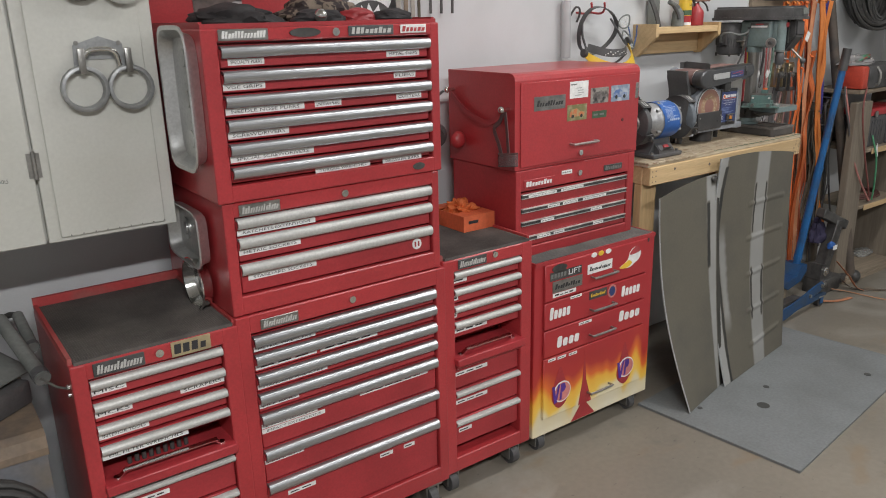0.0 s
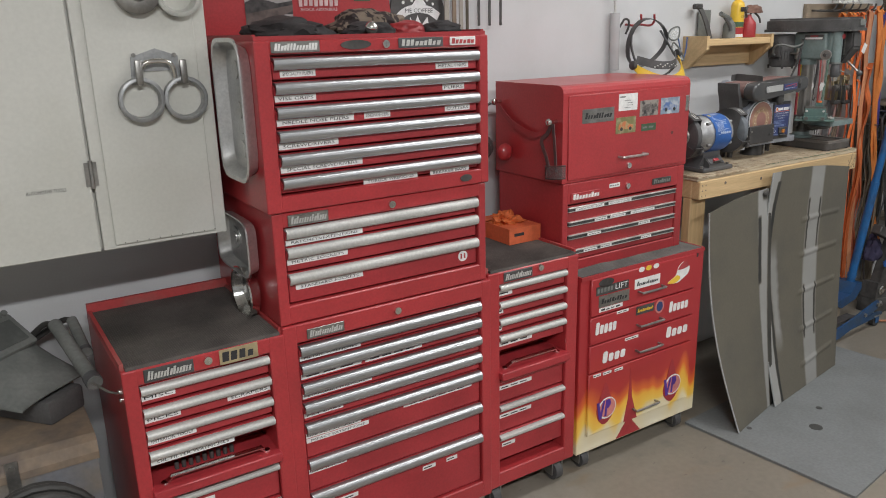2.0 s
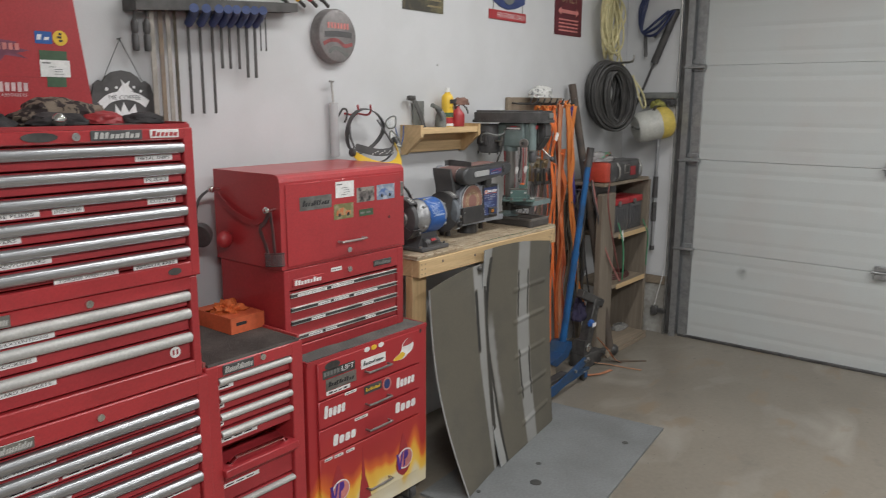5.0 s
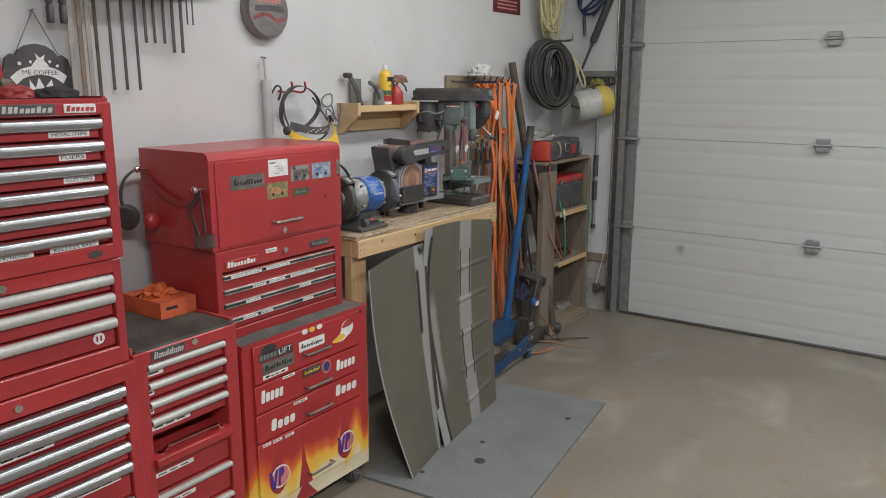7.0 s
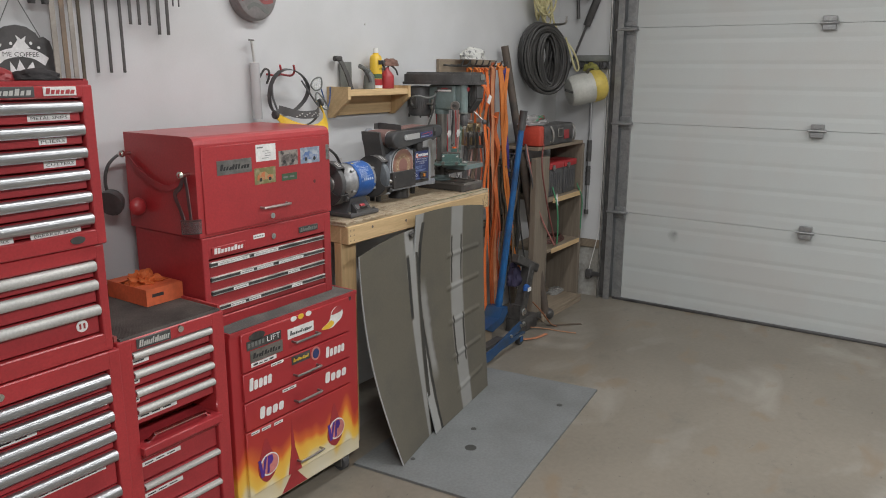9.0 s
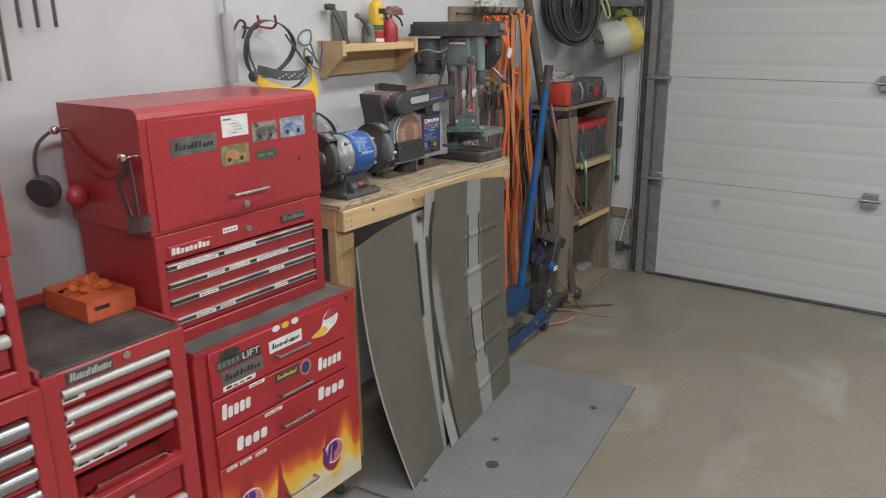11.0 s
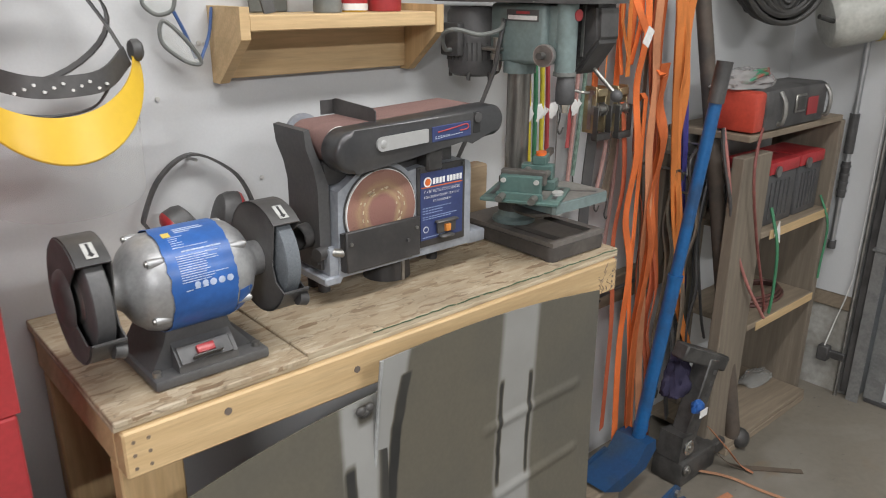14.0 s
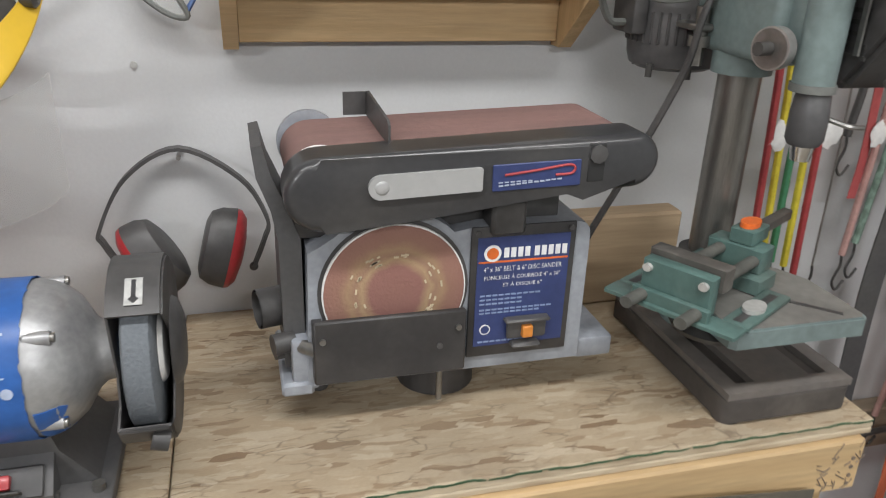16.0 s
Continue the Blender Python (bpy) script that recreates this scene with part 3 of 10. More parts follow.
part("conduit", tube(N(), curve_pts([(XE - 0.012, -0.362, 0.0), (XE - 0.012, -0.364, 1.2), (XE - 0.012, -0.358, 2.6)], 4), 0.007), STEEL, rl, "grey cable conduit")
for zz in (0.605, 1.185, 1.77):
    t = box(N(), XE - 0.02, -0.53, zz - 0.006, XE + 0.03, -0.395, zz + 0.006, 0.002)
    cyl(t, (XE - 0.01, -0.425, zz), (XE - 0.01, -0.515, zz), 0.009, seg=10)
    part("roller_bracket", t, ZINC, rl)
t = box(N(), XE - 0.03, -0.375, 0.150, XE - 0.012, -0.275, 0.180, 0.003)
box(t, XE - 0.045, -0.320, 0.135, XE - 0.01, -0.280, 0.195, 0.004)
part("sensor_bracket", t, BLACK, rl, "black safety sensor bracket")
part("sensor_wire", tube(N(), curve_pts([(XE - 0.03, -0.300, 0.195), (XE - 0.012, -0.315, 0.30), (XE - 0.010, -0.338, 0.42), (XE - 0.008, -0.348, 0.60), (XE - 0.008, -0.346, 1.6)], 6), 0.0024, 6), LABEL, rl, "thin pale wire running up the jamb")

# ---- ceiling tube fixtures ----
for x, y, span, watts in TUBES:
    e = span / 2
    f = thing("ceiling_light", "white ceiling fixture with lit fluorescent tubes", "ceiling light", (x, y, CEIL), group="ceiling lights")
    part("housing", prism(N(), [(y - 0.10, CEIL - 0.002), (y - 0.07, CEIL - 0.06), (y + 0.07, CEIL - 0.06), (y + 0.10, CEIL - 0.002)], "x", x - e - 0.02, x + e + 0.02), CABW, f, smooth=False)
    for q in (-0.04, 0.04):
        part("tube", cyl(N(), (x - e, y + q, CEIL - 0.085), (x + e, y + q, CEIL - 0.085), 0.015, seg=14), TUBEM, f, "lit tube")
    la = bpy.data.lights.new("tube_light", "AREA")
    la.shape, la.size, la.size_y, la.energy, la.color = "RECTANGLE", span, 0.16, watts, (0.97, 0.98, 1.0)
    lo = new("tube_light", la)
    lo.matrix_world = pose(x, y, CEIL - 0.115)


# ---- tool cabinets: shared pieces ----
def plate_label(parent, x0, x1, z0, z1, y, s="", name="label", kind_label="white printed label tape", bars=0, tilt=0.0, plate=None, ink=None):
    """A strip of label tape with its words, or plain bars where they cannot be read."""
    t = box(N(), x0, y - 0.0008, z0, x1, y, z1)
    w, h = x1 - x0, z1 - z0
    if s:
        letters(t, s, w * 0.86, h * 0.5, (x0 + w * 0.07, y - 0.0010, z0 + h * 0.25))
    rb = random.Random(int(abs(x0) * 9000 + abs(z0) * 7000))
    if name == "card":                              # a few thin lines of print
        box(t, x0 + w * 0.06, y - 0.0012, z1 - h * 0.22, x0 + w * 0.36, y - 0.0008, z1 - h * 0.14, mi=1)
        for k in range(bars):
            a = x0 + w * rb.choice((0.3, 0.45, 0.5))
            box(t, a, y - 0.0012, z1 - h * (0.42 + 0.14 * k), a + w * rb.uniform(0.2, 0.4), y - 0.0008, z1 - h * (0.39 + 0.14 * k), mi=1)
    elif name == "sticker":                         # a slanted row of uneven strokes
        for k in range(bars * 2):
            a, q = x0 + w * (0.08 + 0.84 * k / (bars * 2)), w * 0.27 / bars * rb.uniform(0.8, 1.3)
            lo, hi = z0 + h * rb.choice((0.26, 0.3, 0.3)), z0 + h * (0.74 if k == 0 else rb.choice((0.52, 0.56, 0.66)))
            prism(t, [(a, lo), (a + q, lo), (a + q + h * 0.1, hi), (a + h * 0.1, hi)], "y", y - 0.0012, y - 0.0008, mi=1)
    else:
        for k in range(bars):
            a = x0 + w * (0.08 + 0.84 * k / bars)
            box(t, a, y - 0.0012, z0 + h * 0.36, a + w * 0.62 / bars, y - 0.0008, z0 + h * 0.62, mi=1)
    if tilt:
        c = Vector(((x0 + x1) / 2, y, (z0 + z1) / 2))
        t.transform(Matrix.Translation(c) @ Matrix.Rotation(radians(tilt), 4, "Y") @ Matrix.Translation(-c))
    return part(name, t, [plate or LABEL, ink or INK], parent, kind_label, smooth=False)


def pull(bm, x0, x1, zc, h, y, out):
    """A full-width drawer pull: a rolled lip standing out from the drawer front."""
    a = h / 2
    pts = [(y, zc + a), (y - out * 0.55, zc + a), (y - out * 0.9, zc + a * 0.62), (y - out, zc + a * 0.1), (y - out * 0.94, zc - a * 0.5), (y - out * 0.7, zc - a * 0.95),
           (y - out * 0.55, zc - a), (y - out * 0.55, zc - a * 0.8), (y - out * 0.72, zc - a * 0.4), (y - out * 0.76, zc), (y - out * 0.66, zc + a * 0.45), (y, zc + a * 0.6)]
    return prism(bm, pts, "x", x0, x1)


def shell(parent, x0, x1, y0, y1, z0, z1, ox0, ox1, oz0, oz1, m, depth=0.05):
    """A sheet-steel body with one large opening in its front (y0 is the front)."""
    t = N()
    box(t, x0, y0, z0, ox0, y1, z1, 0.004, 2)
    box(t, ox1, y0, z0, x1, y1, z1, 0.004, 2)
    box(t, ox0 - 0.004, y0 + 0.0005, oz1, ox1 + 0.004, y1, z1 - 0.0005, 0.003)
    box(t, ox0 - 0.004, y0 + 0.0005, z0 + 0.0005, ox1 + 0.004, y1, oz0, 0.003)
    box(t, ox0 - 0.004, y0 + depth, oz0 - 0.002, ox1 + 0.004, y1, oz1 + 0.002)
    return part("body", t, m, parent, smooth=False)


def lock(parent, x, z, y):
    t = cyl(N(), (x, y, z), (x, y - 0.006, z), 0.0105, 0.0095, seg=18)
    box(t, x - 0.0012, y - 0.0066, z - 0.005, x + 0.0012, y - 0.005, z + 0.005)
    return part("lock", t, CHROME, parent, "round chrome lock")


def badge(parent, x0, x1, z0, z1, y, m, shapes=6, ink=None, label="raised emblem with plain bars", slant=0.25, bev=0.0015):
    """An emblem: a plate with plain slanted bars in place of its lettering."""
    t = box(N(), x0, y - 0.003, z0, x1, y, z1, bev)
    w, h = x1 - x0, z1 - z0
    rb = random.Random(int(shapes * 31 + w * 1000))
    cnt = int(shapes * 1.2) if shapes > 6 else shapes
    a = x0 + w * 0.06
    for k in range(cnt):
        step = w * 0.88 / cnt
        c = a + step * rb.uniform(0.6, 0.8)
        s = slant * h * 0.5
        hi = 0.84 if k == 0 else rb.choice((0.62, 0.62, 0.66, 0.8))
        prism(t, [(a, z0 + h * 0.2), (c, z0 + h * 0.2), (c + s, z0 + h * hi), (a + s, z0 + h * hi)], "y", y - 0.0038, y - 0.003, mi=1)
        a += step
    return part("emblem", t, [m, ink or WINK], parent, label, smooth=False)


def caster(parent, x, y, r=0.04, turn=0.0):
    c = part("caster", box(N(), x - 0.028, y - 0.035, r * 2 + 0.012, x + 0.028, y + 0.035, r * 2 + 0.02), STEEL, parent, "swivel caster")
    t = cyl(N(), (x - 0.014, y, r), (x + 0.014, y, r), r, seg=24)
    part("wheel", t, CHAR, c, "grey rubber caster wheel")
    t = box(N(), x - 0.024, y - 0.02, r * 0.7, x - 0.018, y + 0.02, r * 2 + 0.012)
    box(t, x + 0.018, y - 0.02, r * 0.7, x + 0.024, y + 0.02, r * 2 + 0.012)
    box(t, x - 0.024, y - 0.02, r * 2 + 0.004, x + 0.024, y + 0.02, r * 2 + 0.0125)
    part("fork", t, STEEL, c)
    return c


def drawer(parent, x0, x1, zt, zb, y, hz, hh=0.026, out=0.02, pm=None, m=None, labels=()):
    """A drawer front with a full-width pull. labels: (from, to, words) along the width, under the pull."""
    d = part("drawer", box(N(), x0 + 0.002, y, zb + 0.002, x1 - 0.002, y + 0.03, zt - 0.001, 0.002), m or REDD, parent)
    part("handle", pull(N(), x0 + 0.002, x1 - 0.002, hz, hh, y + 0.001, out), pm or ALU, d, "full-width aluminium drawer pull")
    for a, c, s, lz, lh in labels:
        w = x1 - x0
        lx0, lx1 = x0 + 0.003 + a * (w - 0.006), x0 + 0.003 + c * (w - 0.006)
        if s.startswith("#"):
            plate_label(d, lx0, lx1, lz, lz + lh, y, "", bars=int(s[1:]))
        else:
            plate_label(d, lx0, lx1, lz, lz + lh, y, s)
    return d


# ---- centre stack: roll cabinet, intermediate chest and top chest ----
SF = -0.545                       # front plane of the stack
SX0, SX1 = -2.028, -1.395
rcab = thing("roll_cabinet", "tall red steel roll cabinet with seven aluminium-handled drawers", "tool cabinet", (-1.71, -0.3, 0.0))
shell(rcab, SX0, SX1, SF, -0.06, 0.10, 0.812, SX0 + 0.037, SX1 - 0.034, 0.155, 0.762, RED)
zs = [0.738, 0.687, 0.632, 0.577, 0.518, 0.412, 0.311, 0.155]
LB = [[(0.0, 0.31, "METRIC WRENCHES")], [(0.0, 0.31, "#3"), (0.33, 0.65, "#4")], [(0.0, 0.36, "STANDARD WRENCHES")], [(0.0, 0.2, "PRY BARS")],
      [(0.0, 0.29, "IMPACT SOCKETS"), (0.53, 0.95, "#6")], [(0.0, 0.2, "HAMMERS")], [(0.10, 0.25, "#2"), (0.63, 0.71, "#1"), (0.78, 0.85, "#1")]]
for k in range(7):
    hz = zs[k]
    zt, zb = hz + 0.016, (zs[k + 1] + 0.018 if k < 6 else 0.158)
    labs = []
    for a, c, s in LB[k]:
        lz = hz - 0.0295 if k != 6 else hz - 0.045
        labs.append((a, c, s, lz, 0.0125))
    if k == 4:
        labs.append((0.0, 0.33, "IMPACT EXTENTIONS", hz - 0.044, 0.0125))
    drawer(rcab, SX0 + 0.039, SX1 - 0.036, zt, zb, SF + 0.010, hz - 0.001, 0.03, 0.021, labels=labs)
lock(rcab, -1.705, 0.787, SF)
badge(rcab, SX0 + 0.062, SX0 + 0.165, 0.768, 0.795, SF, STEEL, 12, ALUM, "worn metal emblem with plain bars")
for x in (SX0 + 0.05, SX1 - 0.05):
    for y in (-0.50, -0.11):
        caster(rcab, x, y, 0.038)

ichest = thing("intermediate_chest", "red steel three-drawer chest standing on the roll cabinet", "tool chest", (-1.71, -0.3, 0.814))
shell(ichest, SX0 + 0.006, SX1 - 0.006, SF + 0.004, -0.06, 0.814, 1.097, SX0 + 0.034, SX1 - 0.03, 0.862, 1.060, RED)
zs = [1.043, 0.994, 0.928, 0.862]
LB = [[(0.0, 0.37, "RATCHETS/EXTENTIONS")], [(0.0, 0.29, "METRIC SOCKETS")], [(0.03, 0.36, "STANDARD SOCKETS")]]
for k in range(3):
    drawer(ichest, SX0 + 0.036, SX1 - 0.032, zs[k] + 0.016, zs[k + 1] + (0.018 if k < 2 else 0.003), SF + 0.014, zs[k], 0.026, 0.019, ALUM, labels=[(a, c, s, zs[k] - 0.0305, 0.0135) for a, c, s in LB[k]])
lock(ichest, -1.70, 1.077, SF + 0.004)
badge(ichest, SX0 + 0.045, SX0 + 0.15, 1.062, 1.09, SF + 0.004, STEEL, 12, ALUM, "worn metal emblem with plain bars")
t = cyl(N(), (-1.475, SF + 0.014, 0.895), (-1.475, SF + 0.0128, 0.895), 0.0155, seg=24)
box(t, -1.483, SF + 0.0120, 0.888, -1.478, SF + 0.0132, 0.902, mi=1)
box(t, -1.472, SF + 0.0120, 0.888, -1.467, SF + 0.0132, 0.902, mi=1)
part("sticker", t, [LABEL, RCORD], ichest, "small round white and red sticker")

tchest = thing("top_chest", "red steel six-drawer top chest with its lid open", "tool chest", (-1.71, -0.3, 1.10))
shell(tchest, SX0 - 0.002, SX1 + 0.002, SF - 0.004, -0.07, 1.10, 1.492, SX0 + 0.036, SX1 - 0.026, 1.140, 1.462, RED)
LB = [[(0.03, 0.185, "SPECIALTY PLIERS"), (0.775, 0.955, "METAL SNIPS")], [(0.0, 0.18, "VISE GRIPS"), (0.81, 0.93, "PLIERS")],
      [(0.0, 0.35, "NEEDLE NOSE PLIERS"), (0.4, 0.53, "LINESMAN PLIERS"), (0.82, 0.96, "CUTTERS")], [(0.0, 0.27, "SCREWDRIVERS")],
      [(0.0, 0.38, "SPECIAL SCREWDRIVERS")], [(0.38, 0.66, "TORQUE WRENCHES"), (0.73, 0.95, "BREAKER BARS")]]
for k in range(6):
    hz = 1.441 - 0.0546 * k
    drawer(tchest, SX0 + 0.038, SX1 - 0.028, hz + 0.016, (hz - 0.0365 if k < 5 else 1.143), SF + 0.006, hz, 0.027, 0.02, labels=[(a, c, s, hz - 0.030, 0.0145) for a, c, s in LB[k]])
lock(tchest, -1.70, 1.477, SF - 0.004)
badge(tchest, SX0 + 0.037, SX0 + 0.155, 1.465, 1.490, SF - 0.004, STEEL, 12, LABEL, "pale metal emblem with plain bars")
t = cyl(N(), (-1.78, SF - 0.004, 1.478), (-1.78, SF - 0.007, 1.478), 0.04, seg=28)
t.transform(Matrix.Translation((0, 0, 1.478)) @ Matrix.Diagonal((1, 1, 0.26, 1)) @ Matrix.Translation((0, 0, -1.478)))
part("emblem", t, DSTEEL, tchest, "oval dark metal emblem")
badge(tchest, -1.665, -1.535, 1.466, 1.490, SF - 0.004, CHAR, 8, ALUM, "dark emblem with pale bars")
badge(tchest, -1.515, -1.435, 1.468, 1.489, SF - 0.004, LABEL, 6, RCORD, "small white and red sticker")
t = cyl(N(), (-1.47, SF - 0.004, 1.121), (-1.47, SF - 0.006, 1.121), 0.019, seg=24)
t.transform(Matrix.Translation((0, 0, 1.121)) @ Matrix.Diagonal((1, 1, 0.5, 1)) @ Matrix.Translation((0, 0, -1.121)))
part("emblem", t, DSTEEL, tchest, "small dark oval emblem")
# tray rim and open lid
t = box(N(), SX0 + 0.002, SF + 0.004, 1.492, SX1 - 0.002, SF + 0.012, 1.502)
box(t, SX0 + 0.002, SF + 0.012, 1.492, SX0 + 0.010, -0.07, 1.506)
box(t, SX1 - 0.010, SF + 0.012, 1.492, SX1 - 0.002, -0.07, 1.506)
part("tray_rim", t, RED2, tchest)
t = N()
prism(t, [(SX0, 1.50), (SX1, 1.50), (SX1 - 0.004, 1.56), (SX1 - 0.055, 2.0), (SX0 + 0.03, 2.0), (SX0, 1.56)], "y", -0.045, -0.015)
box(t, SX0 + 0.002, -0.09, 1.505, SX0 + 0.012, -0.045, 1.58)
lid = part("lid", t, RED, tchest, "upright open lid with stickers", smooth=False)
LY = -0.0455
def bar_word(name, x0, x1, z0, z1, n, m, label, slant=0.0, y=LY):
    """A sticker of plain upright bars, as wide and high as its word, on one thin strip."""
    t = box(N(), x0, y - 0.0007, z0, x1, y - 0.0003, z1)
    w = (x1 - x0) / n
    for k in range(n):
        c, hb = x0 + (k + 0.5) * w, (z1 - z0) * (0.40 if k % 3 else 0.46)
        zc = (z0 + z1) / 2
        prism(t, [(c - w * 0.34, zc - hb), (c + w * 0.30, zc - hb), (c + w * 0.36 + slant, zc + hb), (c - w * 0.30 + slant, zc + hb)], "y", y - 0.0016, y - 0.0007, mi=1)
    return part(name, t, [RED2, m], lid, label, smooth=False)
PINKW = mat("pale_pink_print", (0.70, 0.52, 0.52), 0.5, 0, 0.08, 30, 120, 0.0)
bar_word("sticker", -1.905, -1.741, 1.672, 1.704, 8, PINKW, "pale block sticker with plain bars")
bar_word("sticker", -1.895, -1.744, 1.660, 1.667, 14, PINKW, "small line of pale bars")
bar_word("sticker", -1.905, -1.735, 1.635, 1.654, 11, WINK, "white slanted sticker with plain bars", 0.003)
bar_word("sticker", -1.895, -1.744, 1.722, 1.748, 7, PINKR, "pink script sticker with plain bars", 0.004)
bar_word("sticker", -1.707, -1.577, 1.580, 1.609, 8, PINKW, "pale block sticker with plain bars")
t = N()
letters(t, "SHOCK ABSORBERS", 0.118, 0.0085, (-1.700, LY - 0.0006, 1.5685))
part("lettering", t, [RED2, PINKW], lid, "small pale lettering", smooth=False)
t = prism(N(), [(-1.712, 1.690), (-1.705, 1.718), (-1.668, 1.722), (-1.660, 1.742), (-1.650, 1.722), (-1.596, 1.716), (-1.612, 1.704), (-1.566, 1.694), (-1.600, 1.686), (-1.570, 1.672), (-1.630, 1.680), (-1.645, 1.662), (-1.652, 1.682)], "y", LY - 0.0010, LY - 0.0002)
for k in range(7):
    box(t, -1.700 + 0.016 * k, LY - 0.0018, 1.694, -1.689 + 0.016 * k, LY - 0.0010, 1.712, mi=1)
part("sticker", t, [mat("dusty_purple_ink", (0.22, 0.06, 0.10), 0.5, 0, 0.15, 30, 120, 0.0), PINKR], lid, "jagged purple and pink sticker with plain bars", smooth=False)
plate_label(lid, -1.548, -1.501, 1.715, 1.749, LY, "", "sticker", "blue sticker with plain bars", 1, plate=BLUEP, ink=WINK)
t = cyl(N(), (-1.478, LY - 0.0002, 1.733), (-1.478, LY - 0.0012, 1.733), 0.021, seg=24)
for dx, dz, w in ((0.0, 0.010, 0.008), (-0.003, 0.001, 0.013), (0.001, -0.009, 0.010)):
    box(t, -1.478 + dx - w / 2, LY - 0.0018, 1.731 + dz, -1.478 + dx + w / 2, LY - 0.0012, 1.737 + dz, mi=1)
part("sticker", t, [YELLOW, INK], lid, "round yellow sticker")
for x0, z0, x1, z1 in ((-1.540, 1.668, -1.463, 1.697), (-1.525, 1.596, -1.470, 1.626)):
    part("tape", box(N(), x0, LY - 0.0010, z0, x1, LY - 0.0002, z1), GREEN, lid, "green masking tape", smooth=False)
plate_label(lid, -1.541, -1.457, 1.624, 1.671, LY - 0.0010, "", "card", "white card", 4, plate=LABEL, ink=GUNM)
t = box(N(), -1.866, LY - 0.0012, 1.510, -1.724, LY - 0.0002, 1.617)
prism(t, [(-1.866, 1.592), (-1.84, 1.604), (-1.80, 1.598), (-1.77, 1.590), (-1.724, 1.597), (-1.724, 1.560), (-1.866, 1.560)], "y", LY - 0.0016, LY - 0.0012, mi=1)
prism(t, [(-1.866, 1.562), (-1.724, 1.586), (-1.724, 1.570), (-1.866, 1.512)], "y", LY - 0.0020, LY - 0.0016, mi=2)
part("poster", t, [mat("poster_sky", (0.40, 0.36, 0.36), 0.5, 0, 0.1, 12, 90, 0.0), mat("poster_trees", (0.06, 0.05, 0.05), 0.5, 0, 0.3, 40, 90, 0.0), mat("poster_ground", (0.14, 0.10, 0.09), 0.5, 0, 0.3, 20, 90, 0.0)], lid, "dark landscape poster", smooth=False)
part("seam", box(N(), SX0 + 0.01, LY - 0.0004, 1.6205, SX1 - 0.02, LY - 0.0001, 1.6235), RED2, lid, "pressed seam across the lid", smooth=False)

# cloth, cap and gloves lying in the open tray
def lump(name, cx, cy, cz, rx, ry, rz, m, label, cat, seed=0, amp=0.25, smooth=True):
    """A soft crumpled heap."""
    t = N()
    bmesh.ops.create_icosphere(t, subdivisions=4, radius=1.0)
    for v in t.verts:
        k = 1 + amp * noise.noise(v.co * 1.6 + Vector((seed, 0, 0))) + amp * 0.5 * noise.noise(v.co * 4.3 + Vector((0, seed, 3)))
        p = v.co * k
        v.co = Vector((cx + p.x * rx, cy + p.y * ry, max(cz + p.z * rz, cz - rz * 0.25)))
    return solo(name, t, m, label, cat, (cx, cy, cz - rz * 0.25))

ZEB = mat("tiger_striped_cloth", (0.21, 0.165, 0.125), 0.85, 0, 0.2, 26, 200, 0.2, col2=(0.03, 0.02, 0.02), patch=(0.48, 0.54), stretch=(2.4, 1, 0.6))
solo("tray_liner", box(N(), SX0 + 0.012, SF + 0.014, 1.4925, SX1 - 0.012, -0.075, 1.4965), RUBBER, "black rubber liner in the open tray", "liner", (-1.71, -0.3, 1.4925))
lump("folded_jacket", -1.86, -0.31, 1.505, 0.105, 0.15, 0.042, CLOTH, "crumpled black cloth jacket in the open tray", "jacket", 1)
lump("bandana", -1.615, -0.30, 1.512, 0.115, 0.11, 0.050, ZEB, "tiger-striped headcloth lying in the open tray", "cloth", 4)
lump("work_glove", -1.555, -0.40, 1.508, 0.058, 0.05, 0.024, RED2, "red and black work glove in the open tray", "glove", 7, 0.2)
lump("work_glove", -1.68, -0.43, 1.508, 0.070, 0.05, 0.024, CLOTH, "black padded work glove in the open tray", "glove", 9, 0.2)
lump("work_glove", -1.47, -0.44, 1.508, 0.06, 0.05, 0.022, CLOTH, "black padded work glove in the open tray", "glove", 3, 0.2)
t = ball(N(), (-1.71, -0.50, 1.515), 0.016)
solo("chrome_ball", t, CHROME, "small chrome ball knob in the open tray", "knob", (-1.71, -0.50, 1.4965))

